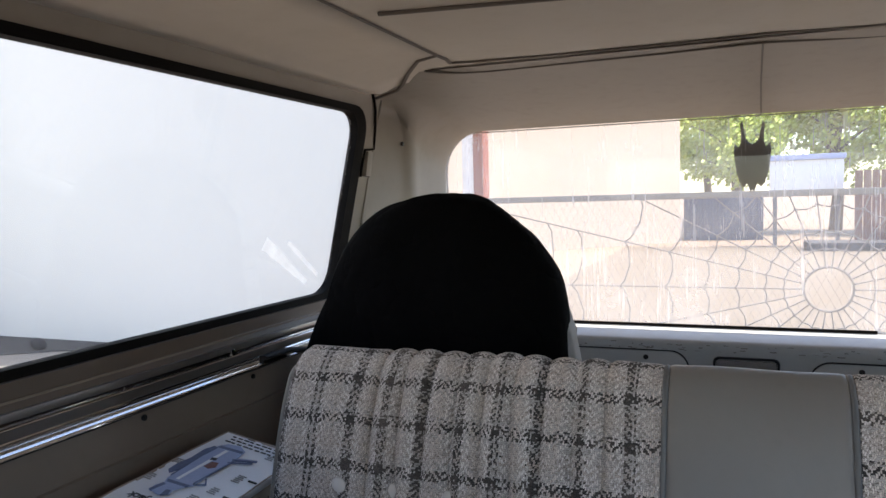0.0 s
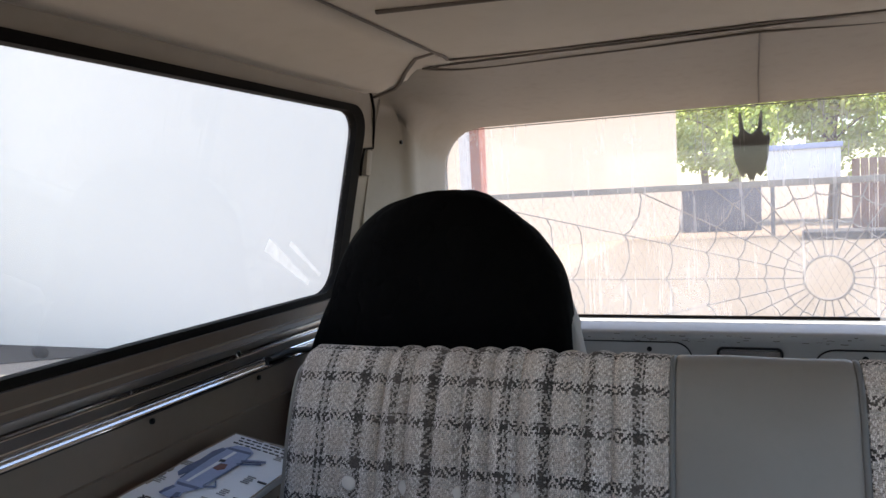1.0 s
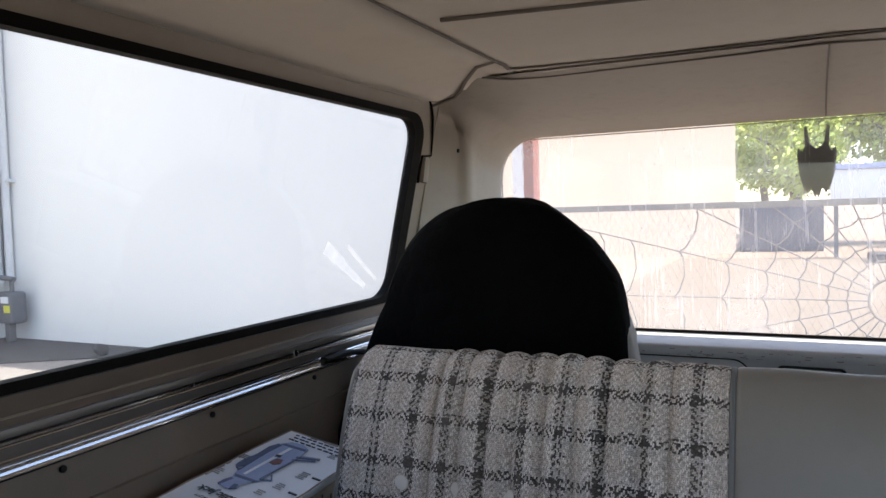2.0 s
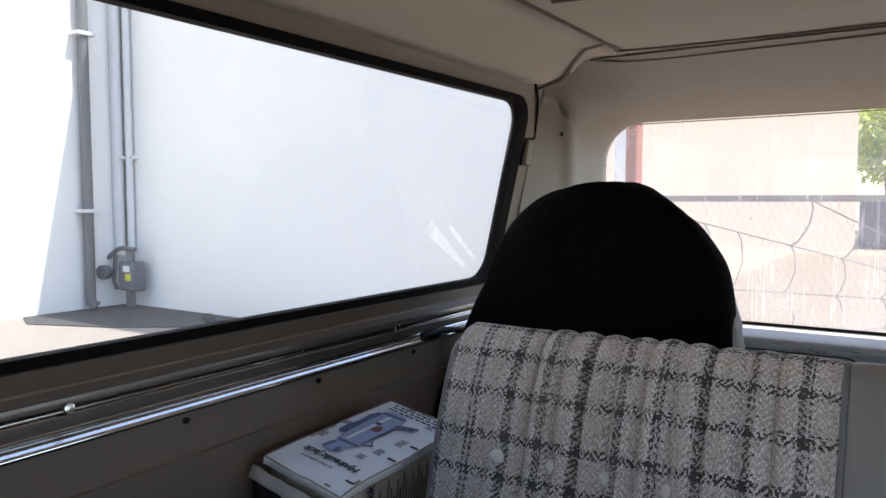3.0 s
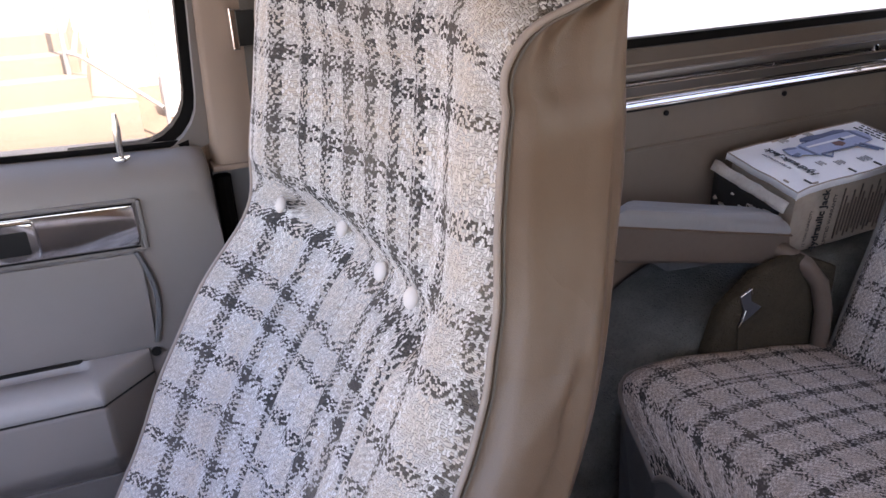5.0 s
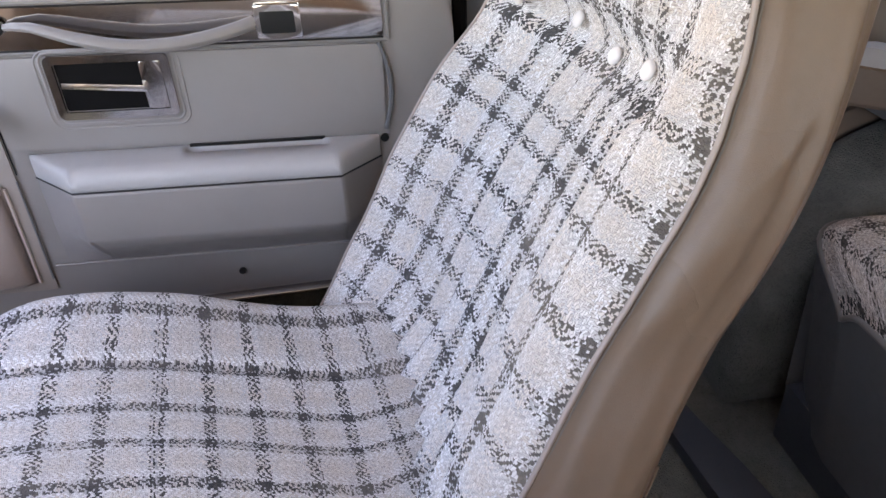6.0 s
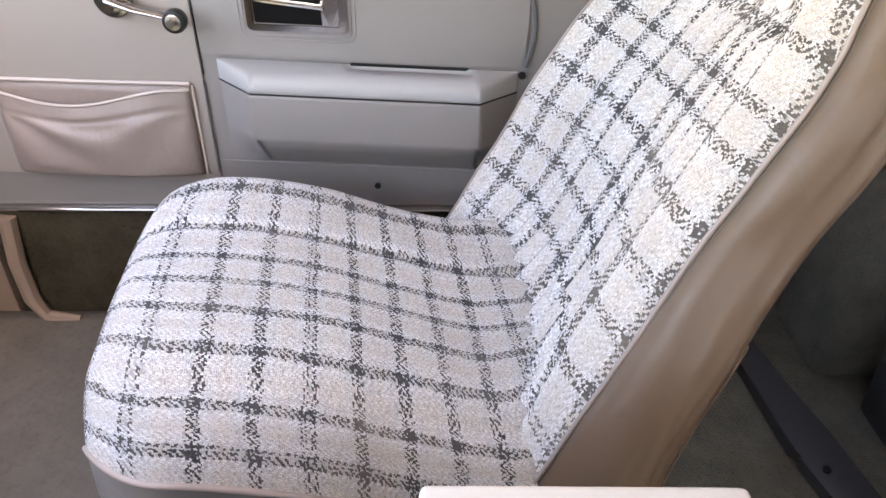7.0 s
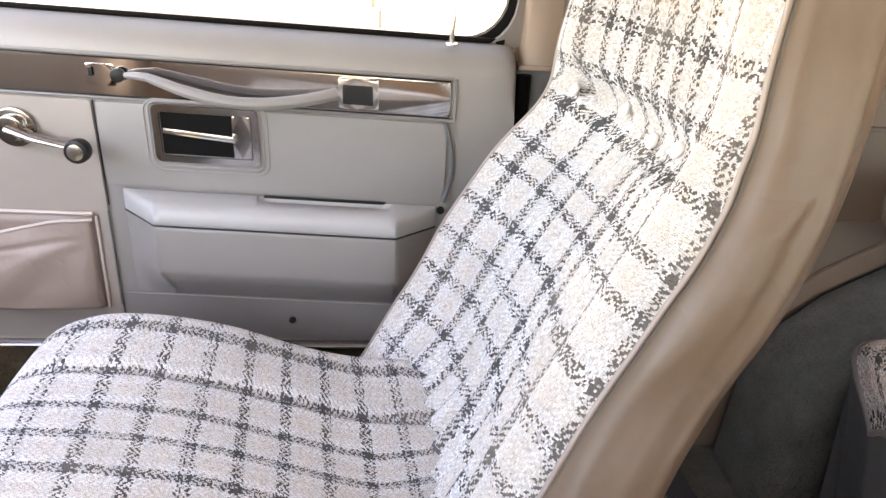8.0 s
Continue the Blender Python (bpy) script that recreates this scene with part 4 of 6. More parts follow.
dpart("armrest", sheet(arm_top, ys, range(11)), M_ARMREST, "padded armrest, coloured paler than the door for its lit top", sharp=75)


def arm_low(y, v):
    d = arm_depth(y)
    a, z = [(0.93, 0.452), (0.965, 0.450), (0.975, 0.446), (0.965, 0.420), (0.955, 0.388), (0.93, 0.381), (0.55, 0.358), (0.10, 0.334), (0.0, 0.326)][v]
    return (-0.801 + d * a, y, z + rise(y))


dpart("armrest_base", sheet(arm_low, ys, range(9)), M_DOOR, sharp=75)
# black rod gives the groove below the pad its shade
bm = tube([(-0.801 + arm_depth(y) * 0.955, y, 0.4525 + rise(y)) for y in ys], 0.0016, 5)
dpart("armrest_groove_shade", bm, M_BLACK, "black rod standing for the groove's shadow")
bm = tube([(-0.7985, y, 0.324 + rise(y)) for y in span(-0.63, -0.17, 12)], 0.0011, 5)
dpart("armrest_line", bm, M_DOOR)
bm = lift(slab(-0.424, -0.257, 0.4745, 0.4835, 0.8025, 0.7995, 0.001, 0.0))
dpart("pull_slot", bm, M_BLACK, "dark pull slot")
dpart("plug_hole", disc((-0.8005, -0.181, 0.478), (1, 0, 0), 0.0055, 0.003, 14), M_BLACK, "black plug hole")
dpart("lower_screw", disc((-0.802, -0.395, 0.300), (1, 0, 0), 0.005, 0.003, 10), M_BLACK)
# pull strap
top = [(-0.594, 0.635), (-0.56, 0.639), (-0.51, 0.627), (-0.46, 0.618), (-0.41, 0.617), (-0.36, 0.623), (-0.315, 0.632)]
pts = [(-0.797 + 0.030 * math.sin(math.pi * (k / 14)) ** 0.7, -0.594 + 0.274 * k / 14, curve(top, -0.594 + 0.274 * k / 14) + rise(-0.594 + 0.274 * k / 14)) for k in range(15)]
bm = tube(pts, [0.004, 0.0055, 0.0068, 0.0078, 0.0086] + [0.0092] * 4 + [0.0096] * 6, 10, flat=0.8)
pull = dpart("pull_strap", bm, M_DOOR, "grey vinyl pull strap")
bm = lift(slab(-0.318, -0.266, 0.614, 0.652, 0.799, 0.788, 0.003, 0.002))
cap = dpart("strap_end_cap", bm, M_CHROME, "chromed strap end cap")
# black stands in for the dark reflection in the cap's inset
bm = lift(slab(-0.312, -0.273, 0.620, 0.645, 0.789, 0.787, 0.002, 0.0008))
dpart("cap_inset", bm, M_BLACK, "inset blackened for its dark reflection")
bm = lift(slab(-0.636, -0.600, 0.620, 0.648, 0.7995, 0.7985, 0.003, 0.0004))
dpart("strap_anchor", bm, M_STRIP)
dpart("anchor_bolt", disc((-0.797, -0.594, 0.636 + rise(-0.594)), (1, 0, 0), 0.009, 0.010, 14, 0.002), M_BLACK, "dark anchor bolt")
dpart("anchor_slot", lift(slab(-0.632, -0.627, 0.632, 0.643, 0.796, 0.7955, 0.001, 0.0)), M_BLACK)
# window crank
hub = (-0.800, -0.735, 0.586)
crank = dpart("window_crank", disc(hub, (1, 0, 0), 0.026, 0.010, 24, 0.003), M_CRANK, "chromed window crank with black knob")
bm = disc((hub[0] + 0.010, hub[1], hub[2]), (1, 0, 0), 0.018, 0.012, 20, 0.003)
tube([(-0.782, -0.735, 0.587), (-0.772, -0.70, 0.577), (-0.766, -0.67, 0.572), (-0.763, -0.645, 0.567)], [0.013, 0.010, 0.008, 0.009], 10, False, bm, 0.55)
part("crank_arm", bm, M_CRANK, None).parent = crank
bpy.data.objects["crank_arm"].matrix_parent_inverse = crank.matrix_world.inverted()
bm = disc((-0.765, -0.643, 0.5665), (1, 0, 0), 0.0155, 0.018, 20, 0.004)
part("knob", bm, M_BLACK, crank, "black plastic knob")
bm = disc((-0.7472, -0.643, 0.5665), (1, 0, 0), 0.0105, 0.002, 20, 0.0008)
part("knob_cap", bm, M_STEEL, crank, "silver knob cap")
# map pocket
def pocket_pt(u, v):
    y = -0.942 + 0.284 * u
    z = 0.313 + 0.135 * v - 0.024 * v * math.sin(math.pi * min(1.0, u + 0.12)) ** 1.5
    edge = math.sin(math.pi * min(1, max(0, u))) ** 0.5
    bulge = 0.004 + edge * (0.010 + 0.016 * math.sin(math.pi * min(1.0, 0.15 + v * 0.8)))
    # stitched hem, and slack folds that fan out from the upper corners
    hem = -0.0035 * math.exp(-((v - 0.78) / 0.025) ** 2) * edge
    fan = math.atan2(1.0 - v, u + 0.08)
    fan2 = math.atan2(1.0 - v, 1.08 - u)
    fold = 0.0075 * math.sin(fan * 11) * max(0.0, 1 - u * 1.4) + 0.0055 * math.sin(fan2 * 9 + 1) * max(0.0, 1 - (1 - u) * 1.8)
    fold *= edge * min(1.0, max(0.0, (0.76 - v) / 0.1)) * min(1.0, v / 0.15)
    return (-0.7995 + bulge + hem + fold + 0.002 * noise.noise((u * 5, v * 4, 2)) * edge, y, z + rise(y) * 0.45)


bm = sheet(pocket_pt, span(0, 1, 40), span(0, 1, 34))
thick(dpart("pocket_front", bm, M_POCKET, "slack pinkish-beige map pocket with a stitched hem", sharp=180), 0.003, 1)
dpart("pocket_hem", tube([(lambda p: (p[0] + 0.0015, p[1], p[2]))(pocket_pt(u, 1.0)) for u in span(0, 1, 26)], 0.0024, 6), M_PIPING, "pale piped hem")
bm = sheet(lambda u, v: (-0.7975 + 0.003 * math.sin(math.pi * u) ** 0.5, -0.940 + 0.284 * u, 0.405 + 0.047 * v + 0.6 * rise(-0.922 + 0.282 * u)), span(0, 1, 20), span(0, 1, 4))
thick(dpart("pocket_back", bm, M_POCKET, "plain pocket back"), 0.003, 1)
bm = tube([(-0.793 - 0.004 * abs(u - 0.5), -0.940 + 0.284 * u, 0.4535 + 0.6 * rise(-0.922 + 0.282 * u)) for u in span(0, 1, 14)], 0.003, 6)
dpart("pocket_piping", bm, M_PIPING, "pale piping")
bm = tube([(-0.7965, -0.653 - 0.012 * (0.46 - z), z) for z in span(0.323, 0.463, 8)], 0.0022, 6)
dpart("pocket_piping", bm, M_PIPING, "pale beige piping")
dpart("pocket_gap", tube([(-0.7985, -0.6365 - 0.012 * (0.47 - z), z) for z in span(0.325, 0.47, 8)], 0.0014, 6), M_VINYL_DARK, "dark gap beside the pocket")
# lock pin
base = (-0.822, -0.172, 0.6985)
pin = dpart("lock_pin", disc(base, (0, 0, 1), 0.009, 0.004, 18, 0.0015), M_CHROME, "chromed lock pin")
bm = tube([(base[0], base[1], 0.700), (base[0], base[1], 0.716), (base[0] - 0.001, base[1] + 0.001, 0.732), (base[0] - 0.002, base[1] + 0.002, 0.748)], [0.0034, 0.0036, 0.0045, 0.0022], 10)
part("pin_rod", bm, M_STEEL, pin)

# front pillars, windscreen frame and dashboard (plain)
for s, tag in ((-1, "passenger"), (1, "driver")):
    # B-pillar, behind the door
    bm = prism([(-0.083, FLOOR), (0.113, FLOOR), (0.113, 1.185), (-0.050, 1.185), (-0.050, 0.72), (-0.083, 0.69)], "x", s * 0.862, s * 0.93)
    setting("wall_pillar_" + tag, bm, M_PILLAR, "tan painted door pillar", "pillar")
    bm = tube([(s * 0.90, -1.02, 0.70), (s * 0.87, -0.98, 0.86), (s * 0.82, -0.93, 1.06), (s * 0.79, -0.90, 1.19)], 0.035, 10)
    setting("wall_windscreen_pillar_" + tag, bm, M_DOOR, "grey-beige windscreen pillar", "pillar")
    setting("wall_kick_" + tag, block((s * 0.80, -1.25, FLOOR), (s * 0.93, -1.035, 0.72), 0.01), M_PILLAR, "tan kick panel ahead of the door", "kick panel")
setting("wall_dashboard", block((-0.93, -1.35, FLOOR), (0.93, -1.12, 0.70), 0.02), M_DOOR, "plain grey-beige dashboard", "dashboard")
setting("ceiling_windscreen_header", block((-0.80, -1.0, 1.17), (0.80, -0.94, 1.24)), M_LINER_TRIM, "beige windscreen header", "header")
setting("trim_sill_passenger", block((-0.865, -1.03, FLOOR - 0.01), (-0.785, -0.05, FLOOR + 0.018), 0.004), M_PILLAR, "tan door sill plate", "sill")

bm = tube([(-0.795, -0.992, 0.245), (-0.79, -1.0, 0.16), (-0.79, -0.998, 0.085), (-0.785, -0.978, 0.05), (-0.78, -0.92, 0.045)], [0.014, 0.014, 0.014, 0.012, 0.009], 8)
setting("trim_kick_edge", bm, M_PILLAR, "tan curved trim edge in the footwell", "trim")

# dark block added for the dark gap by the passenger's door, and door seal
setting("trim_pillar_dark", block((-0.866, -0.081, FLOOR), (-0.850, 0.112, 0.667), 0.004), M_VINYL_DARK, "dark block added where the gap beside the door is dark", "pillar trim")
setting("trim_door_seal", tube([(-0.842, -0.071, z) for z in span(0.10, 0.660, 14)], 0.010, 8), M_RUBBER, "black rubber door seal", "seal")

# tan pillar cover with the belt guide
cover = thing("pillar_cover", "tan moulded pillar cover beside the front seat", "pillar trim", at=(-0.85, 0.02, 0.67))
def cover_pt(k, z):
    prof = [(-0.872, -0.079), (-0.838, -0.076), (-0.832, -0.070), (-0.829, -0.04), (-0.828, 0.03), (-0.829, 0.09), (-0.833, 0.104), (-0.872, 0.106)]
    x, y = prof[k]
    return (x + max(0, z - 0.755) * 0.16, y + (z - 0.67) * 0.02, z)


bm = sheet(cover_pt, range(8), span(0.672, 1.18, 12))
bm.faces.new([v for v in bm.verts if abs(v.co.z - 0.672) < 1e-5])
under(part("shell", bm, M_PILLAR, cover), cover)
bm = tube([(-0.829 + max(0, z - 0.755) * 0.16, 0.072 + (z - 0.67) * 0.02, z) for z in span(0.675, 1.178, 12)], 0.0018, 6)
under(part("moulded_ridge", bm, M_PILLAR, cover), cover)
bm = block((-0.870, -0.081, 0.668), (-0.8265, 0.107, 0.6745), 0.002)
under(part("lower_lip", bm, M_PILLAR, cover), cover)
for y, z in ((0.052, 0.70), (0.055, 1.12)):
    under(part("screw", disc((-0.8295 + max(0, z - 0.755) * 0.16, y, z), (1, 0, 0), 0.005, 0.004, 10, 0.001), M_BLACK, cover, "dark screw head"), cover)
belt = thing("seat_belt", "grey-brown seat belt hanging from a chromed guide on the pillar cover", "seat belt", at=(-0.815, -0.01, 0.95))
bm = prism([(-0.034, 0.940), (0.018, 0.938), (0.012, 0.955), (0.000, 0.975), (-0.016, 0.975), (-0.026, 0.958)], "x", -0.806, -0.799, 0.002, 2)
under(part("guide_plate", bm, M_PILLAR, belt, "tan plastic guide plate"), belt)
under(part("bolt", disc((-0.799, -0.009, 0.959), (1, 0, 0), 0.0095, 0.008, 8, 0.002), M_STEEL, belt, "hexagonal bolt head"), belt)
under(part("guide_bar", tube([(-0.794, y, 0.937 - 0.1 * abs(y)) for y in span(-0.034, 0.016, 6)], 0.004, 8), M_CHROME, belt, "chromed guide bar"), belt)
for y in (-0.036, 0.018):
    bm = disc((-0.806, y, 0.926), (1, 0, 0), 0.0125, 0.016, 18, 0.004)
    under(part("guide_end", bm, M_BLACK, belt, "black guide end"), belt)
bm = sheet(lambda y, z: (-0.797 - 0.012 * (0.934 - z), y + 0.03 * (z - 0.93), z), span(-0.028, 0.012, 5), span(0.60, 0.934, 16))
w = under(part("webbing", bm, M_BELT, belt, "grey-brown webbing"), belt)
thick(w, 0.0016)
bm = block((-0.812, -0.040, 0.806), (-0.796, 0.012, 0.842), 0.002)
under(part("tongue_holder", bm, M_BLACK, belt, "black belt clip"), belt)
bm = prism([(-0.043, 0.803), (-0.036, 0.803), (-0.036, 0.843), (-0.043, 0.845)], "x", -0.816, -0.794, 0.001, 1)
under(part("tongue", bm, M_CHROME, belt, "bright belt tongue"), belt)

# ================= front passenger seat =================
def arc_lengths(pts):
    out = [0.0]
    for a, b in zip(pts, pts[1:]):
        out.append(out[-1] + math.dist(a, b))
    return out


seat = thing("front_seat", "high-backed plaid tweed bucket seat with tan vinyl sides and buttons", "car seat")
seat.matrix_basis = pose(-0.48, 0, FLOOR)


def spart(name, bm, mat, label="", sharp=50):
    for v in bm.verts:
        v.co.z -= FLOOR
    return part(name, bm, mat, seat, label, True, sharp)


FRONT = [(-0.265, 0.27), (-0.245, 0.31), (-0.225, 0.35), (-0.198, 0.405), (-0.173, 0.455), (-0.145, 0.516), (-0.100, 0.60), (-0.060, 0.665), (-0.046, 0.70), (-0.036, 0.76), (-0.029, 0.82), (-0.023, 0.850), (-0.013, 0.874), (0.002, 0.891), (0.020, 0.900), (0.040, 0.902), (0.047, 0.9025), (0.057, 0.9015)]
REAR = [(0.27, -0.120), (0.30, -0.112), (0.366, -0.092), (0.43, -0.065), (0.50, -0.035), (0.55, -0.007), (0.60, 0.021), (0.65, 0.043), (0.70, 0.060), (0.74, 0.069), (0.78, 0.074), (0.85, 0.072), (0.91, 0.071)]
RIGHT = [(0.25, 0.270), (0.315, 0.259), (0.368, 0.249), (0.43, 0.236), (0.50, 0.225), (0.55, 0.216), (0.60, 0.210), (0.64, 0.204), (0.67, 0.198), (0.70, 0.191), (0.72, 0.186), (0.76, 0.180), (0.80, 0.179), (0.91, 0.181)]
BOW = [(0.25, -0.48), (0.37, -0.51), (0.50, -0.46), (0.60, -0.25), (0.64, -0.12), (0.67, -0.07), (0.70, 0.07), (0.72, 0.25), (0.76, 0.35), (0.80, 0.41), (0.83, 0.39), (0.86, 0.28), (0.88, 0.14), (0.90, 0.05)]
LEFT = [(0.25, -0.215), (0.45, -0.212), (0.68, -0.210), (0.80, -0.208), (0.91, -0.203)]
TWIST = [(0.25, 0.22), (0.50, 0.22), (0.60, 0.185), (0.68, 0.12), (0.77, 0.08), (0.86, 0.06)]
fine = []
for i in range(len(FRONT) - 1):
    for k in range(5):
        t = k / 5
        p0, p1, p2, p3 = FRONT[max(i - 1, 0)], FRONT[i], FRONT[i + 1], FRONT[min(i + 2, len(FRONT) - 1)]
        fine.append(tuple(0.5 * (2 * p1[c] + (p2[c] - p0[c]) * t + (2 * p0[c] - 5 * p1[c] + 4 * p2[c] - p3[c]) * t * t + (3 * p1[c] - p0[c] - 3 * p2[c] + p3[c]) * t**3) for c in (0, 1)))
fine.append(FRONT[-1])
FARC = arc_lengths(fine)
DISH_LOW = [(-0.215, -0.012), (-0.195, -0.027), (-0.165, -0.051), (-0.13, -0.061), (-0.08, -0.056), (0.0, -0.041), (0.06, -0.025), (0.12, -0.005), (0.165, 0.008), (0.192, 0.013), (0.208, 0.004), (0.225, -0.010), (0.27, -0.012)]
DISH_HIGH = [(-0.215, -0.006), (-0.19, 0.003), (-0.155, 0.003), (-0.125, -0.012), (-0.09, -0.019), (-0.02, -0.022), (0.04, -0.021), (0.08, -0.017), (0.13, -0.005), (0.162, 0.003), (0.18, -0.006), (0.22, -0.008)]


def dish(x, z):
    """How far the hollow of the back lies behind its edges."""
    k = max(0.0, min(1.0, (z - 0.655) / 0.075))
    k = k * k * (3 - 2 * k)
    r = curve(RIGHT, z)
    low = curve(DISH_LOW, x * 0.225 / r if x > 0 else x) * (0.55 + 0.45 * max(0.0, min(1.0, (z - 0.29) / 0.13)))
    high = curve(DISH_HIGH, x * 0.18 / r if x > 0 else x) * max(0.0, min(1.0, (0.905 - z) / 0.07))
    return low + (high - low) * k


BUTTONS_F = [(-0.158, 0.691), (-0.085, 0.689), (-0.003, 0.688), (0.078, 0.689)]


def back_pt(u, i):
    y, z = fine[i]
    a, b = fine[max(i - 1, 0)], fine[min(i + 1, len(fine) - 1)]
    d = math.hypot(b[0] - a[0], b[1] - a[1])
    ny, nz = -(b[1] - a[1]) / d, (b[0] - a[0]) / d
    l, r = curve(LEFT, z), curve(RIGHT, z)
    x = l + (r - l) * u
    e = min(u, 1 - u) * (r - l)
    inner = max(0.0, min(1.0, (e - 0.045) / 0.012))
    rib = (abs(math.sin(math.pi * (x + 0.003) / 0.0400)) ** 0.9 - 0.64) * (0.013 + 0.004 * max(0.0, min(1.0, (z - 0.62) / 0.10))) * inner * max(0.2, min(1.0, (0.91 - z) / 0.06))
    rib *= 1 - 0.6 * math.exp(-((z - 0.688) / 0.022) ** 2)
    dent = 0.0
    for bx, bz in BUTTONS_F:
        dent -= 0.004 * math.exp(-((x - bx) ** 2 + (z - bz) ** 2) / 0.00025)
    dent -= 0.015 * math.exp(-((z - 0.688) / 0.018) ** 2) * inner
    top = (0.008 * max(0.0, 1 - e / 0.05) ** 2 + (0.0118 * max(0.0, (u - 0.35) / 0.65) ** 0.4)) * max(0.0, (z - 0.80) / 0.1)
    top += 0.009 * max(0.0, (u - 0.88) / 0.12) ** 1.5 * max(0.0, min(1.0, (z - 0.84) / 0.04)) * max(0.0, min(1.0, (0.052 - y) / 0.03))
    round_z = max(0.0, min(1.0, (z - 0.80) / 0.08))
    top += 0.011 * max(0.0, (u - 0.84) / 0.16) ** 2.0 * round_z * round_z * (3 - 2 * round_z)
    h = dish(x, z) + rib + dent + 0.007 * max(0.0, min(1.0, (z - 0.84) / 0.05)) + 0.002 * noise.noise((x * 14, z * 14, 2))
    return (x, y + ny * h + x * curve(TWIST, z) + max(0.0, x) ** 2 * curve(BOW, z), z + nz * h - top)


US = sorted({0.0, 0.006, 0.014, 0.025, 0.04, 0.06, 0.94, 0.96, 0.975, 0.986, 0.994, 1.0} | set(span(0.08, 0.92, 170)))
CHECK = 0.0425
# the hollow takes more cloth than its width
LOW_COLUMNS = [(-0.215, 0.0)]
for q in range(1, 45):
    x0, x1 = LOW_COLUMNS[-1][0], -0.215 + q * 0.01
    LOW_COLUMNS.append((x1, LOW_COLUMNS[-1][1] + CHECK / 0.054 * math.hypot(x1 - x0, dish(x1, 0.52) - dish(x0, 0.52))))
shift = 0.2013 - curve(LOW_COLUMNS, 0.0)
LOW_COLUMNS = [(x, v + shift) for x, v in LOW_COLUMNS]
ROWS_Z = (0.300, 0.353, 0.407, 0.456, 0.505, 0.5505, 0.594, 0.633, 0.675, 0.708, 0.7645, 0.818, 0.863)
BACK_ROWS = [(FARC[min(range(len(fine)), key=lambda q: abs(fine[q][1] - z))], (k + 0.12) * CHECK) for k, z in enumerate(ROWS_Z)]
BACK_ROWS += [(BACK_ROWS[-1][0] + 0.047 * k, BACK_ROWS[-1][1] + CHECK * k) for k in (1, 2, 3)]


def back_cloth(u, i):
    """The cloth follows the flutes above the buttons and the cushion's width below them."""
    z = fine[i][1]
    l, r = curve(LEFT, z), curve(RIGHT, z)
    x = l + (r - l) * u
    a = 1.0625 * (x + 0.003) + 0.1920
    b = curve(LOW_COLUMNS, x * 0.225 / r if x > 0 else x)
    k = max(0.0, min(1.0, (z - 0.675) / 0.03))
    return (b + (a - b) * k, curve(BACK_ROWS, FARC[i]))


bm = sheet(back_pt, US, range(len(fine)), None, back_cloth)
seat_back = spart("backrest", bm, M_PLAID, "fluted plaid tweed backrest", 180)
# vinyl shell of the back
def shell_pt(k, i):
    y, z = fine[i]
    l, r = curve(LEFT, z), curve(RIGHT, z)
    e0 = back_pt(0.0, i)
    e1 = back_pt(1.0, i)
    er = max(curve(REAR, z), e1[1] + 0.0005)
    el = max(er - 0.035, e0[1] + 0.003)
    zm = min(e0[2], e1[2]) - 0.004
    soft = max(0.1, min(1.0, (0.9 - z) / 0.08))
    low = 0.012 * max(0.0, min(1.0, (0.55 - z) / 0.1))
    path = [e0, (l - 0.004, e0[1] * 0.7 + el * 0.3, e0[2]), (l - 0.002, e0[1] * 0.25 + el * 0.75, e0[2]), (l + 0.012, el, e0[2]), (l + 0.06, el + 0.016 * soft, zm), (0.0, er + 0.012 * soft, zm),
            (r - 0.05, er + 0.010 * soft, e1[2] - 0.002), (r + 0.002 * soft + low, er, e1[2]), (r + 0.012 * soft + low, e1[1] * 0.2 + er * 0.8, e1[2]), (r + 0.012 * soft + low, e1[1] * 0.45 + er * 0.55, e1[2]), (r + 0.007 * soft + low * 0.5, e1[1] * 0.8 + er * 0.2, e1[2]), e1]
    j = min(int(k), 10)
    f = k - j
    p = [path[j][c] + (path[j + 1][c] - path[j][c]) * f for c in range(3)]
    if k > 7:
        # soft folds of the vinyl, running up and slightly back
        w = min(1.0, (k - 7) / 0.8, (11 - k) / 1.3)
        p[0] += w * (max(0.0, min(1.0, (z - 0.52) / 0.12)) * 0.0048 * math.sin(k * 3.2 - z * 6 + 2.5 * noise.noise((k * 0.5, z * 3, 2))) * (0.5 + noise.noise((z * 4, k * 0.3, 1))) + 0.0065 * noise.noise((k * 0.9 - z * 2.2, z * 2.6, 5)) + 0.0016 * noise.noise((k * 1.6 - z * 7, z * 6, 8)) + 0.0006 * noise.noise((k * 3, z * 30, 3)))
        # slanting creases where the side bends
        for zc in (0.665, 0.632, 0.598):
            d = k - 9.5 - 28 * (zc - z)
            p[0] += w * 0.0038 * math.exp(-((d / 0.32) ** 2)) * math.exp(-(((z - zc) / 0.032) ** 2))
    return p


KS = [0, 1, 2, 3, 4, 5, 6] + [7 + 0.125 * q for q in range(33)]
bm = sheet(shell_pt, KS, range(len(fine)))
spart("back_shell", bm, M_VINYL_TAN, "creased tan vinyl back and sides", 60)
pts = [shell_pt(7.0, i) for i in range(len(fine)) if fine[i][1] < 0.47]
spart("rear_edge_piping", tube([(p[0] + 0.001, p[1], p[2]) for p in pts], 0.0010, 6), M_VINYL_TAN, "thin edge piping")
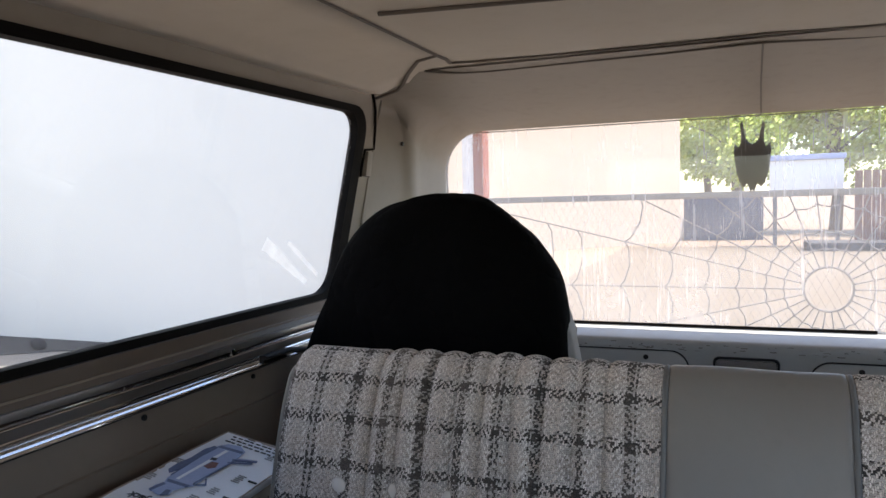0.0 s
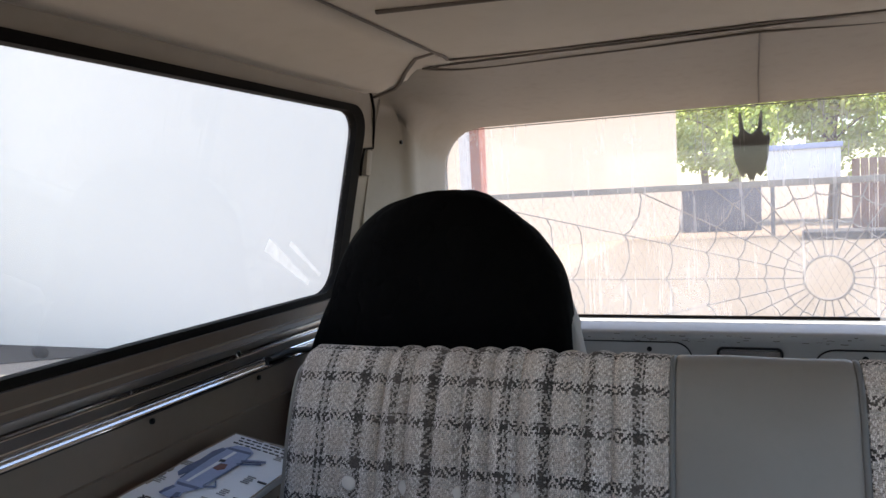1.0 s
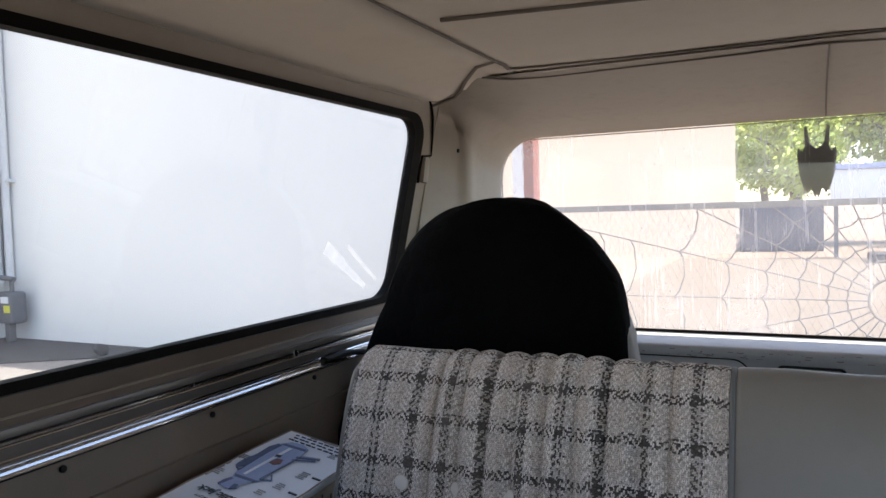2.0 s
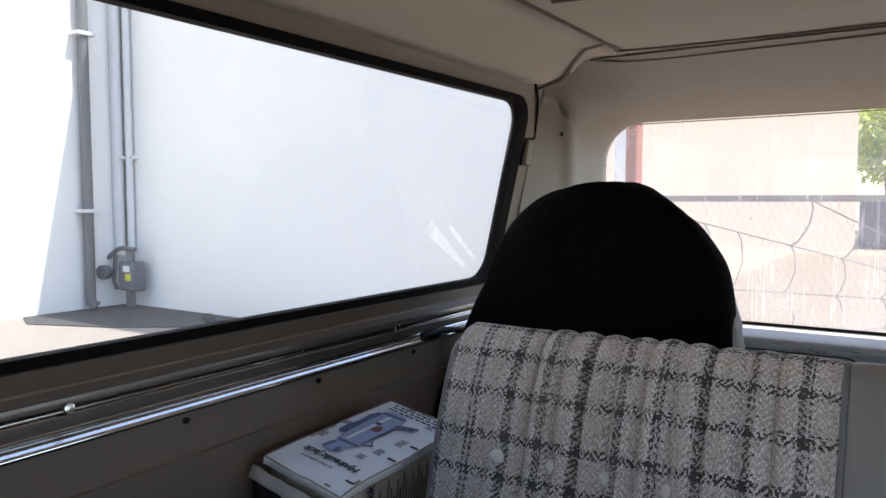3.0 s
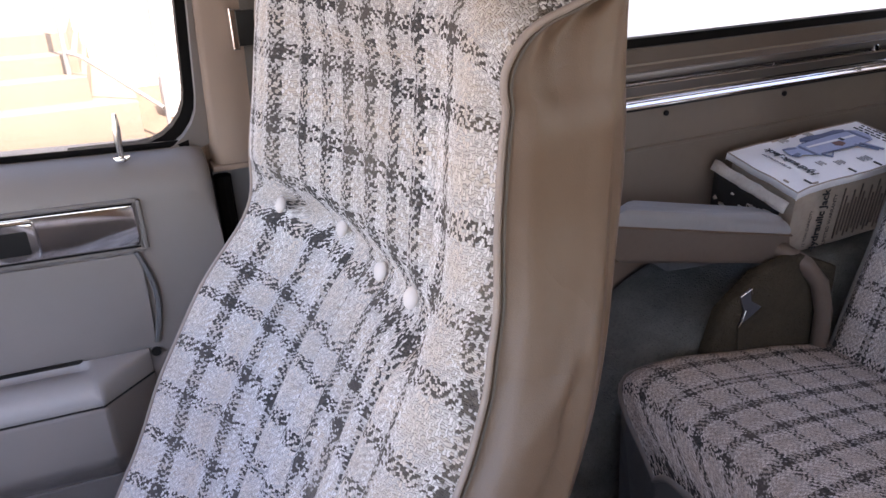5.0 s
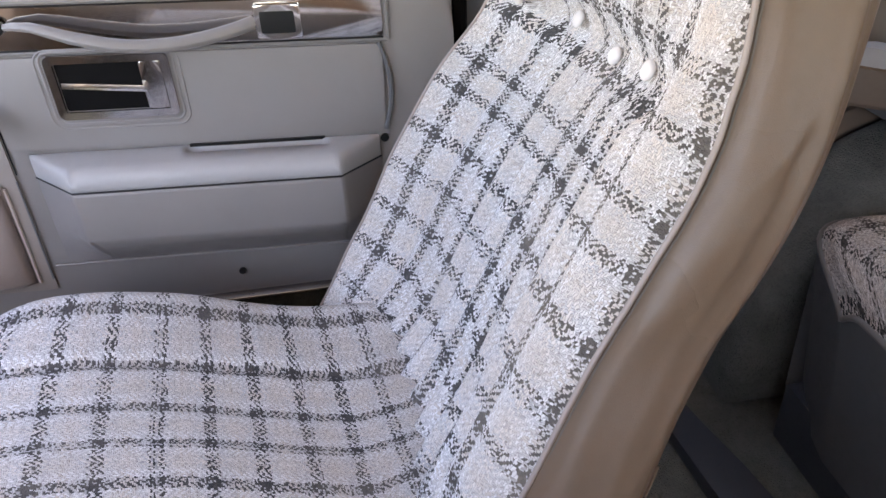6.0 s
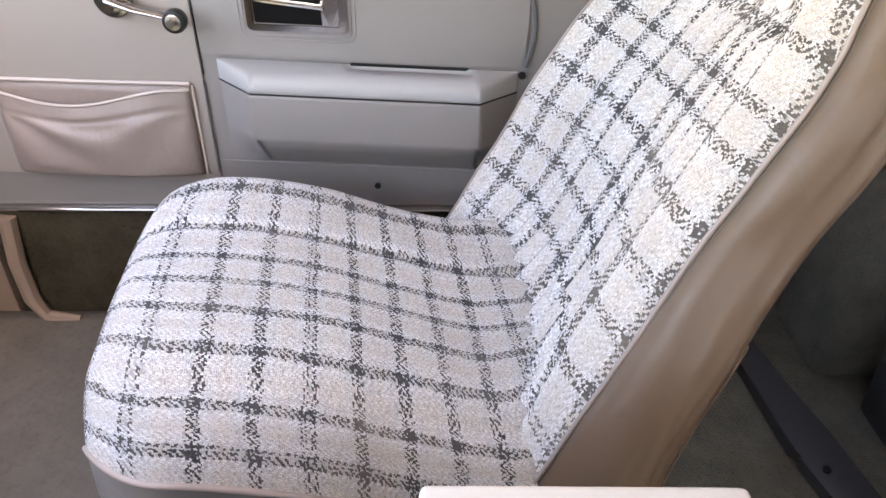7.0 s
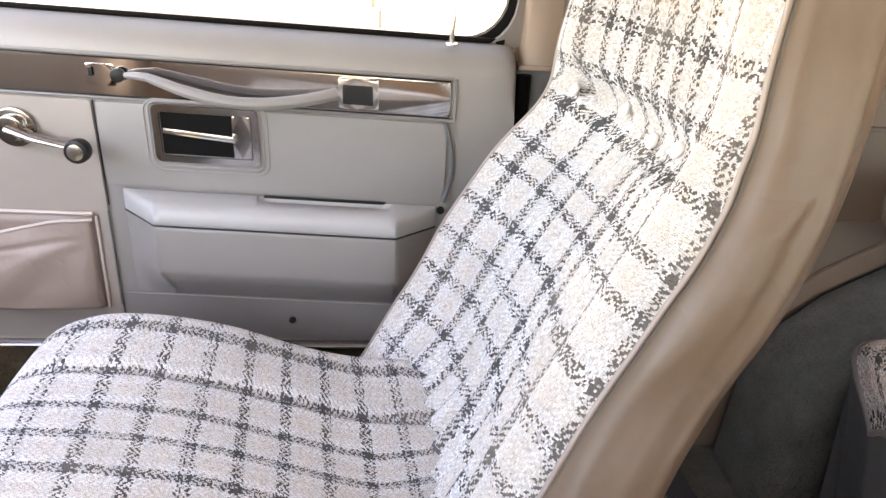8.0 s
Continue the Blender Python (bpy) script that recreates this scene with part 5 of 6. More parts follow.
for u in (0.0, 1.0):
    pts = [back_pt(u, i) for i in range(0, len(fine) - 4)]
    nest(spart("piping", tube([(p[0] + (0.001 if u else -0.001), p[1], p[2]) for p in pts], 0.0020, 8), M_SEAT_PIPING, "pale beige piping"), seat_back)
    spart("piping_seam", tube([(p[0] + (0.0022 if u else -0.0022), p[1] + 0.0035, p[2] - 0.001) for p in pts], 0.0008, 6), M_WELT, "brown seam line")
for bx, bz in BUTTONS_F:
    l, r = curve(LEFT, bz), curve(RIGHT, bz)
    i = min(range(len(fine)), key=lambda q: abs(fine[q][1] - bz))
    near = [Vector(back_pt((bx + d - l) / (r - l), i)) for d in span(-0.010, 0.010, 9)]
    p = Vector(near[4])
    p.y = min(q.y for q in near) - 0.004
    bm = bmesh.new()
    bmesh.ops.create_uvsphere(bm, u_segments=18, v_segments=10, radius=0.0080, matrix=Matrix.Translation(p) @ Matrix.Rotation(radians(-25), 4, "X") @ Matrix.Diagonal((1.0, 0.55, 1.0, 1)))
    nest(spart("button", bm, M_BUTTON, "white covered button"), seat_back)

# seat cushion
CTOP = [(-0.672, 0.300), (-0.660, 0.338), (-0.643, 0.366), (-0.616, 0.388), (-0.565, 0.397), (-0.50, 0.394), (-0.42, 0.380), (-0.35, 0.358), (-0.27, 0.336), (-0.21, 0.330), (-0.12, 0.322)]
CPTS = []
for y in span(-0.672, -0.647, 6) + span(-0.640, -0.12, 54):
    CPTS.append((y, curve(CTOP, y)))


def cushion_pt(u, i):
    y, z = CPTS[i]
    l, r = -0.205, 0.292
    if y < -0.55:
        k = (-0.55 - y) / 0.11
        cut = 0.045 * k ** 2.2
        l, r = l + cut, r - cut * 2.0
    if y > -0.26:
        r -= 0.5 * (y + 0.26)
    x = l + (r - l) * u
    e = min(u, 1 - u) * (r - l)
    roll = 0.045 * max(0.0, 1 - e / 0.06) ** 2.2
    crown = 0.012 * math.sin(math.pi * u)
    soft = 0.0035 * noise.noise((x * 9, y * 9, 4))
    for g, d in ((-0.028, 0.006), (0.224, 0.007)):
        soft -= d * math.exp(-((x - g) / 0.010) ** 2) * min(1.0, max(0.0, (y + 0.645) / 0.03))
    return (x, y + 0.14 * x, z - roll + crown + soft)


UC = sorted({0.0, 0.005, 0.012, 0.02, 0.03, 0.045, 0.06, 0.08, 0.92, 0.94, 0.955, 0.97, 0.98, 0.988, 0.995, 1.0} | set(span(0.10, 0.90, 120)))
# where the cloth's bands run: across the cushion and from its front to its back
CUSHION_X = [(-0.205, -0.62), (-0.125, 0.12), (-0.026, 1.12), (0.040, 2.12), (0.082, 3.12), (0.125, 4.12), (0.178, 5.12), (0.2455, 6.12), (0.275, 7.12), (0.292, 7.65)]
CUSHION_Y = [(-0.672, -0.5), (-0.650, 0.12), (-0.5886, 1.12), (-0.5317, 2.12), (-0.483, 3.12), (-0.4359, 4.12), (-0.3934, 5.12), (-0.3525, 6.12), (-0.310, 7.12), (-0.270, 8.12), (-0.12, 11.7)]


def cushion_cloth(u, i):
    y = CPTS[i][0]
    return (curve(CUSHION_X, -0.205 + 0.497 * u) * CHECK, curve(CUSHION_Y, y) * CHECK)


bm = sheet(cushion_pt, UC, range(len(CPTS)), None, cushion_cloth)
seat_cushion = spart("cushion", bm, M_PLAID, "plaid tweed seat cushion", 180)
rim = [cushion_pt(0.0, i) for i in range(len(CPTS) - 1, -1, -1)] + [cushion_pt(u, 0) for u in UC[1:-1]] + [cushion_pt(1.0, i) for i in range(len(CPTS))]
nest(spart("cushion_piping", tube(rim, 0.0031, 8), M_PIPING, "pale beige piping"), seat_cushion)
bm = sheet(lambda k, v: (rim[k][0] * (1 + 0.03 * math.sin(math.pi * v)), rim[k][1], rim[k][2] + (0.17 - rim[k][2]) * v), range(len(rim)), span(0, 1, 6))
spart("cushion_side", bm, M_VINYL_GREY, "grey vinyl cushion side", 60)
bm = block((-0.17, -0.58, FLOOR + 0.001), (-0.12, -0.15, 0.20), 0.004)
spart("seat_track", bm, M_RAIL, "steel seat track")
bm = block((0.20, -0.58, FLOOR + 0.001), (0.25, -0.15, 0.20), 0.004)
spart("seat_track", bm, M_RAIL, "steel seat track")

# ================= rear bench =================
bench = thing("rear_bench", "grey plaid tweed rear bench seat with plain grey centre panel", "bench seat", at=(-0.05, 0.6, FLOOR))


def bpart(name, bm, mat, label="", sharp=50):
    return under(part(name, bm, mat, None, label, True, sharp), bench)


BPROF = [(0.700, 0.262), (0.706, 0.29), (0.722, 0.345), (0.746, 0.425), (0.770, 0.505), (0.797, 0.600), (0.822, 0.675), (0.837, 0.713), (0.848, 0.733), (0.863, 0.746), (0.884, 0.7515), (0.903, 0.745), (0.914, 0.729), (0.918, 0.705)]
bfine = []
for i in range(len(BPROF) - 1):
    for k in range(4):
        t = k / 4
        p0, p1, p2, p3 = BPROF[max(i - 1, 0)], BPROF[i], BPROF[i + 1], BPROF[min(i + 2, len(BPROF) - 1)]
        bfine.append(tuple(0.5 * (2 * p1[c] + (p2[c] - p0[c]) * t + (2 * p0[c] - 5 * p1[c] + 4 * p2[c] - p3[c]) * t * t + (3 * p1[c] - p0[c] - 3 * p2[c] + p3[c]) * t**3) for c in (0, 1)))
bfine.append(BPROF[-1])
BARC = arc_lengths(bfine)
BUTTONS_R = [-0.513, -0.443, -0.373, -0.303, -0.233]


def bench_back(x0, x1, buttons, ribs, ends=(True, True)):
    def pt(x, i):
        y, z = bfine[i]
        a, b = bfine[max(i - 1, 0)], bfine[min(i + 1, len(bfine) - 1)]
        d = math.hypot(b[0] - a[0], b[1] - a[1])
        ny, nz = -(b[1] - a[1]) / d, (b[0] - a[0]) / d
        e0, e1 = x - x0, x1 - x
        h = 0.0
        corner = 0.0
        for e, on in ((e0, ends[0]), (e1, ends[1])):
            if on:
                h -= 0.016 * max(0.0, 1 - e / 0.022) ** 2
                corner += 0.013 * max(0.0, 1 - e / 0.022) ** 2 * max(0.0, (z - 0.68) / 0.08)
            else:
                h -= 0.0035 * max(0.0, 1 - e / 0.006) ** 2
        h += (0.010 if buttons else 0.002) * math.sin(math.pi * (x - x0) / (x1 - x0)) * max(0.0, min(1.0, (0.735 - z) / 0.05)) * (0.0 if y > 0.89 else 1.0)
        if ribs:
            lo, hi = ribs
            k = max(0.0, min(1.0, (x - lo + 0.012) / 0.012)) * max(0.0, min(1.0, (hi + 0.012 - x) / 0.012))
            h += (abs(math.sin(math.pi * (x - buttons[0]) / 0.035)) ** 0.6 - 0.75) * 0.0135 * k * (1 - 0.55 * max(0.0, min(1.0, (z - 0.70) / 0.04)))
        for bx in buttons:
            h -= 0.009 * math.exp(-((x - bx) ** 2 + (z - 0.60) ** 2) / 0.00022)
        h += 0.0025 * noise.noise((x * 11, z * 11, 6))
        return (x, y + ny * h, z + nz * h - corner)
    return pt


def bench_cols(x0, x1, n):
    return sorted(set(span(x0 + 0.03, x1 - 0.03, n)) | {x0, x0 + 0.003, x0 + 0.007, x0 + 0.012, x0 + 0.02, x1 - 0.02, x1 - 0.012, x1 - 0.007, x1 - 0.003, x1})


ROWS_Z = (0.284, 0.332, 0.380, 0.428, 0.476, 0.524, 0.5705, 0.6225, 0.675, 0.719)
BENCH_ROWS = [(BARC[min(range(len(bfine)), key=lambda q: abs(bfine[q][1] - z))], (k + 0.14) * CHECK) for k, z in enumerate(ROWS_Z)]
BENCH_ROWS += [(BENCH_ROWS[-1][0] + 0.05 * k, BENCH_ROWS[-1][1] + CHECK * k) for k in (1, 2, 3)]
BENCH_COLUMNS = [(x, (k + 0.15) * CHECK) for k, x in enumerate((-0.653, -0.607, -0.5592, -0.505, -0.458, -0.411, -0.362, -0.317, -0.273, -0.223, -0.171, -0.12))]
left = bench_back(-0.616, -0.137, BUTTONS_R, (-0.478, -0.198), (True, False))
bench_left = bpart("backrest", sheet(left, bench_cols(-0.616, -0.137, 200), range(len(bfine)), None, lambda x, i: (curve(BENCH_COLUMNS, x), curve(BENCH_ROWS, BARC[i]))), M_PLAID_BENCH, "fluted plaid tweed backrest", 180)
mid = bench_back(-0.134, 0.043, [], None, (False, False))
bpart("centre_panel", sheet(mid, bench_cols(-0.134, 0.043, 24), range(len(bfine))), M_VINYL_GREY, "plain grey vinyl centre panel", 180)
BUTTONS_L = [-0.09 - b for b in BUTTONS_R[::-1]]
right = bench_back(0.046, 0.521, BUTTONS_L, (0.108, 0.388), (False, True))
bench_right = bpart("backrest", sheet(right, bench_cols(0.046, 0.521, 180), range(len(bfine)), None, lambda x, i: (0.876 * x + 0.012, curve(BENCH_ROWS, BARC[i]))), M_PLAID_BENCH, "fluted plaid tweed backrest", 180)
for x, fn in ((-0.616, left), (-0.1355, left), (0.0445, right), (0.521, right)):
    xx = min(max(x, -0.616 if fn is left else 0.046), -0.137 if fn is left else 0.521)
    pts = [fn(xx, i) for i in range(len(bfine))]
    bpart("piping", tube([(x, p[1] - 0.001, p[2]) for p in pts], 0.0034 if abs(x) < 0.2 else 0.004, 8), M_VINYL_GREY if abs(x) > 0.2 else M_VINYL_DARK, "grey piping")
for bx, fn in [(b, left) for b in BUTTONS_R] + [(b, right) for b in BUTTONS_L]:
    i = min(range(len(bfine)), key=lambda q: abs(bfine[q][1] - 0.60))
    p = Vector(fn(bx, i))
    bm = bmesh.new()
    bmesh.ops.create_uvsphere(bm, u_segments=16, v_segments=8, radius=0.0085, matrix=Matrix.Translation(p + Vector((0, -0.0055, 0.0015))) @ Matrix.Diagonal((1.12, 0.55, 1.12, 1)))
    nest(bpart("button", bm, M_BUTTON, "white covered button"), bench_left if fn is left else bench_right)
# vinyl back and sides
def bshell(k, i):
    y, z = bfine[i]
    zr = min(z, 0.735)
    a, b = left(-0.616, i), right(0.521, i)
    zb = min(z, 0.698)
    path = [a, (-0.615, y + 0.02, min(a[2], 0.735)), (-0.616, 0.888 + 0.168 * (zr - 0.6), min(a[2], 0.71)), (-0.59, 0.923 + 0.2 * (zb - 0.7), zb), (0.50, 0.923 + 0.2 * (zb - 0.7), zb), (0.521, 0.888 + 0.168 * (zr - 0.6), min(b[2], 0.71)), (0.524, y + 0.02, min(b[2], 0.735)), b]
    x, yy, zz = path[k]
    return (x, max(yy, y + 0.001), zz)


bpart("back_shell", sheet(bshell, range(8), range(len(bfine) - 8)), M_VINYL_GREY, "grey vinyl back", 60)
# cushion
RTOP = [(0.298, 0.348), (0.304, 0.360), (0.315, 0.368), (0.338, 0.375), (0.39, 0.379), (0.46, 0.374), (0.56, 0.358), (0.64, 0.340), (0.70, 0.325), (0.745, 0.318)]
RPTS = [(y, curve(RTOP, y)) for y in span(0.298, 0.324, 7) + span(0.332, 0.745, 34)]
RARC = arc_lengths(RPTS)


def rcush(u, i):
    y, z = RPTS[i]
    l, r = -0.645, 0.555
    if y < 0.394:
        cut = 0.15 * ((0.394 - y) / 0.096) ** 2.6
        l, r = l + cut, r - cut
    x = l + (r - l) * u
    e = min(u, 1 - u) * (r - l)
    roll = 0.018 * max(0.0, 1 - e / 0.03) ** 2.2
    return (x, y, z - roll + 0.004 * noise.noise((x * 8, y * 8, 9)))


UR = sorted({0.0, 0.002, 0.005, 0.009, 0.014, 0.02, 0.028, 0.036, 0.044, 0.956, 0.964, 0.972, 0.98, 0.986, 0.991, 0.995, 0.998, 1.0} | set(span(0.055, 0.945, 60)))
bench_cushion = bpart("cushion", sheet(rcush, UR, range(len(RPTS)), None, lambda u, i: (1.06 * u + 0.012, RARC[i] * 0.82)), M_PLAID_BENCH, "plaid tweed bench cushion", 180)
rim = [rcush(0.0, i) for i in range(len(RPTS) - 1, -1, -1)] + [rcush(u, 0) for u in UR[1:-1]] + [rcush(1.0, i) for i in range(len(RPTS))]
nest(bpart("cushion_piping", tube(rim, 0.004, 8), M_VINYL_GREY, "grey piping"), bench_cushion)
bpart("cushion_side", sheet(lambda k, v: (rim[k][0] * (1 - 0.02 * v), rim[k][1] + 0.03 * v * (1 if rim[k][1] < 0.35 else 0), rim[k][2] + (0.10 - rim[k][2]) * v), range(len(rim)), span(0, 1, 6)), M_VINYL_DARK, "dark grey vinyl cushion side", 60)
bpart("seat_frame", block((-0.60, 0.34, FLOOR - 0.002), (0.50, 0.72, 0.13), 0.006), M_RAIL, "grey steel seat frame")

# olive side board of the bench with its torn metal clip
bm = prism([(0.50, 0.10), (0.735, 0.10), (0.735, 0.44), (0.66, 0.475), (0.58, 0.465), (0.52, 0.42), (0.50, 0.35)], "x", -0.654, -0.632, 0.006, 3)
board = tagged(part("side_board", bm, M_SIDEBOARD), "olive-brown carpeted side board beside the bench", "side board")
clip = thing("metal_clip", "bent metal bracket with a torn taupe tab on the side board", "bracket", at=(-0.63, 0.56, 0.40))
bm = prism([(0.549, 0.392), (0.592, 0.412), (0.590, 0.340), (0.553, 0.332)], "x", -0.6315, -0.6275, 0.0008, 1)
under(part("tab", bm, M_SIDEBOARD, None, "torn brown tab"), clip)
bm = prism([(0.545, 0.440), (0.5625, 0.4485), (0.566, 0.428), (0.588, 0.414), (0.570, 0.404), (0.549, 0.394), (0.556, 0.415)], "x", -0.6310, -0.6285, 0.0005, 1)
under(part("bracket_plate", bm, M_RAIL, None, "dull bent metal plate"), clip)
bm = tube([(-0.628, 0.545, 0.440), (-0.6265, 0.5625, 0.4485), (-0.628, 0.566, 0.440)], 0.0007, 6)
under(part("bright_edge", tube([(-0.628, 0.547, 0.392), (-0.6265, 0.552, 0.402), (-0.628, 0.558, 0.416)], 0.0007, 6), M_STEEL, None, "bright folded edge"), clip)
under(part("bright_edge", bm, M_STEEL, None, "bright folded edge"), clip)

# side armrest pad and its bent tube
arm = thing("armrest_pad", "taupe vinyl armrest pad, its top highlight put in as a pale colour, beside the rear bench", "armrest", at=(-0.74, 0.5, 0.46))
def arm_outline(inset):
    return [(0.362 + inset, -0.668), (0.374 + inset, -0.688), (0.396 + inset, -0.708), (0.414 + inset, -0.718), (0.655 - inset, -0.718), (0.668 - inset, -0.706), (0.668 - inset, -0.675), (0.660 - inset, -0.660 - inset)]


def arm_z(y, f):
    return f - (y - 0.355) * 0.235


def arm_ring(d, f):
    return [(x, y, arm_z(y, f)) for y, x in arm_outline(d)]


loops = [arm_ring(0.012, 0.518), arm_ring(0.003, 0.522), arm_ring(0.0, 0.529), arm_ring(-0.002, 0.545), arm_ring(0.0, 0.566)]
bm = ring(loops)
bm.faces.new([v for v in bm.verts][:8][::-1])
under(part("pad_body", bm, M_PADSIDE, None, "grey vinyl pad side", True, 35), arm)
loops = [arm_ring(0.0, 0.5675), arm_ring(-0.001, 0.574), arm_ring(0.003, 0.583), arm_ring(0.014, 0.590)]
bm = ring(loops)
bm.verts.ensure_lookup_table()
bm.faces.new([bm.verts[24 + k] for k in range(8)])
under(part("pad_top", bm, M_PADTOP, None, "pad top with its pale highlight in the colour", True, 35), arm)
bm = tube([(x, y - 0.0005, z) for x, y, z in arm_ring(-0.002, 0.5667)], 0.0018, 6, closed=True)
under(part("pad_seam", bm, M_VINYL_TAN, None, "stitched seam"), arm)
bm = prism([(0.50, 0.45), (0.60, 0.44), (0.60, 0.485), (0.50, 0.50)], "x", -0.846, -0.72, 0.006, 2)
under(part("mount", bm, M_VINYL_DARK, None, "dark mounting block"), arm)
bm = tube([(-0.70, 0.625, 0.478), (-0.66, 0.648, 0.474), (-0.634, 0.668, 0.458), (-0.623, 0.69, 0.428), (-0.620, 0.705, 0.38), (-0.620, 0.708, 0.30), (-0.620, 0.705, 0.22)], 0.0125, 12)
tagged(part("bent_tube", bm, M_PADSIDE), "taupe plastic-covered bent tube beside the bench", "tube")

# floor rail behind the front seat
bm = prism([(-0.80, 0.222), (-0.713, 0.217), (-0.62, 0.238), (-0.535, 0.258), (-0.46, 0.270), (-0.2, 0.318), (-0.2, 0.262), (-0.40, 0.218), (-0.482, 0.198), (-0.490, 0.204), (-0.504, 0.193), (-0.647, 0.184), (-0.80, 0.165)], "z", FLOOR, FLOOR + 0.022, 0.004, 2)
floor_rail = tagged(part("floor_rail", bm, M_RAIL), "grey painted steel rail across the floor", "floor rail")
part("rail_bolt", disc((-0.46, 0.225, FLOOR + 0.0215), (0, 0, 1), 0.006, 0.004, 10, 0.001), M_BLACK, floor_rail)

# centre console edge
bm = block((-0.062, -0.62, FLOOR), (0.16, -0.115, 0.470), 0.012, 3)
console = thing("console", "off-white vinyl-topped console between the front seats", "console", at=(0.04, -0.36, FLOOR))
under(part("console_body", bm, M_VINYL_GREY), console)
under(part("console_lid", block((-0.0775, -0.300, 0.471), (0.165, -0.112, 0.497), 0.007, 4), M_CONSOLE, None, "off-white padded lid"), console)

# ================= jack carton =================
carton = thing("jack_carton", "worn white cardboard jack carton lying on the wheel arch", "cardboard box")
CT = Matrix.Translation((-0.760, 0.696, 0.446)) @ Matrix.Rotation(radians(-3), 4, "Z") @ Matrix.Rotation(radians(3), 4, "X") @ Matrix.Rotation(radians(8.3), 4, "Y")
carton.matrix_basis = CT
CW, CL, CH = 0.134, 0.256, 0.118


def cpart(name, bm, mat, label="", sharp=30):
    return part(name, bm, mat, carton, label, True, sharp)


bm = block((-CW / 2, 0.0, 0.004), (CW / 2, CL, CH), 0.003, 2)
bmesh.ops.subdivide_edges(bm, edges=[e for e in bm.edges if e.calc_length() > 0.05], cuts=6, use_grid_fill=True)
for v in bm.verts:
    v.co += Vector((noise.noise(v.co * 20), noise.noise(v.co * 20 + Vector((5, 0, 0))), noise.noise(v.co * 20 + Vector((0, 7, 0))))) * 0.0025
cpart("carton_body", bm, M_KRAFT)
def lid_pt(i, j):
    """A shallow lid: its rim turns down, and its front edge sags."""
    x = -CW / 2 - 0.004 + (CW + 0.009) * max(0.0, min(1.0, (i - 2) / 14))
    y = -0.007 + (CL + 0.011) * max(0.0, min(1.0, (j - 2) / 26))
    turn = max(2 - i, i - 16, 2 - j, j - 28, 0)
    sag = 0.006 * max(0.0, (0.016 - y) / 0.023) ** 1.3 * (0.4 + 0.6 * (x + CW / 2) / CW)
    out = (0.0, 0.0008, 0.0012)[turn]
    x += out * ((i > 16) - (i < 2))
    y += out * ((j > 28) - (j < 2))
    z = CH + 0.0045 + 0.0026 * noise.noise((x * 14, y * 14, 3)) - sag - (0.0, 0.0010, 0.0105)[turn]
    return (x + 0.0015 * noise.noise((y * 30, z * 9, 0)), y + 0.0015 * noise.noise((x * 30, z * 9, 4)), z)


lid = thick(cpart("carton_lid", sheet(lid_pt, range(19), range(31)), M_CARD, "scuffed white printed lid", 35), 0.0018, -1)
rim = [lid_pt(i, 2) for i in range(2, 17)] + [lid_pt(16, j) for j in range(3, 29)] + [lid_pt(i, 28) for i in range(15, 1, -1)] + [lid_pt(2, j) for j in range(27, 2, -1)]
nest(cpart("lid_edge", tube([(x, y, z + 0.0002) for x, y, z in rim], 0.0011, 5, closed=True), M_KRAFT, "worn brown lid edge"), lid)
# torn front flap
bm = sheet(lambda u, v: (-CW / 2 - 0.022 + (CW + 0.020) * u, -0.010 - 0.007 * v + 0.003 * noise.noise((u * 6, v * 3, 0)), CH - 0.016 - 0.004 * u - 0.016 * v + 0.002 * noise.noise((u * 9, 0, 3))), span(0, 1, 14), span(0, 1, 4))
thick(cpart("front_flap", bm, M_CARD_EDGE, "bent grubby front flap"), 0.003)
bm = sheet(lambda u, v: (-CW / 2 - 0.018 + (CW + 0.004) * u, -0.012 + 0.004 * v, CH - 0.031 - 0.004 * u - 0.066 * v), span(0, 1, 10), span(0, 1, 6))
thick(cpart("front_panel", bm, M_INK, "black printed front panel"), 0.002)
random.seed(5)
for k in range(15):
    u, v = random.uniform(0.06, 0.9), random.uniform(0.08, 0.85)
    x, z = -CW / 2 - 0.018 + (CW + 0.004) * u, CH - 0.031 - 0.004 * u - 0.066 * v
    rx, rz, n = random.uniform(0.003, 0.013), random.uniform(0.002, 0.006), random.randint(4, 6)
    shard = [(x + rx * random.uniform(0.3, 1.3) * math.cos(2 * math.pi * q / n), z + rz * random.uniform(0.5, 1.1) * math.sin(2 * math.pi * q / n)) for q in range(n)]
    cpart("print_patch", prism(shard, "y", -0.0152, -0.0125), M_CARD_EDGE)
for d in (0.0, 0.006):
    cpart("print_frame", tube([(x, -0.0145, z) for x, z in rounded(-0.006 + d, 0.030 - d, 0.030 + d, 0.064 - d, 0.003, 3, 2)], 0.0009, 4, closed=True), M_CARD_EDGE)


def nest_print(name, bm, mat, label=""):
    return nest(cpart(name, bm, mat, label), lid)


def words(text, size, m, mat, label=""):
    cu = bpy.data.curves.new("words", "FONT")
    cu.body, cu.size, cu.extrude = text, size, 0.0002
    cu.shear = 0.15
    cu.offset = 0.0005 if size > 0.012 else 0.0
    cu.align_x = "CENTER"
    tmp = bpy.data.objects.new("tmp_words", cu)
    me = bpy.data.meshes.new_from_object(tmp)
    bpy.data.objects.remove(tmp)
    me.name = "lettering"
    me.materials.append(mat)
    ob = new("lettering", me)
    ob.parent = carton
    ob.matrix_basis = m
    if label:
        ob["label"] = label
    return ob


ZT = CH + 0.0075
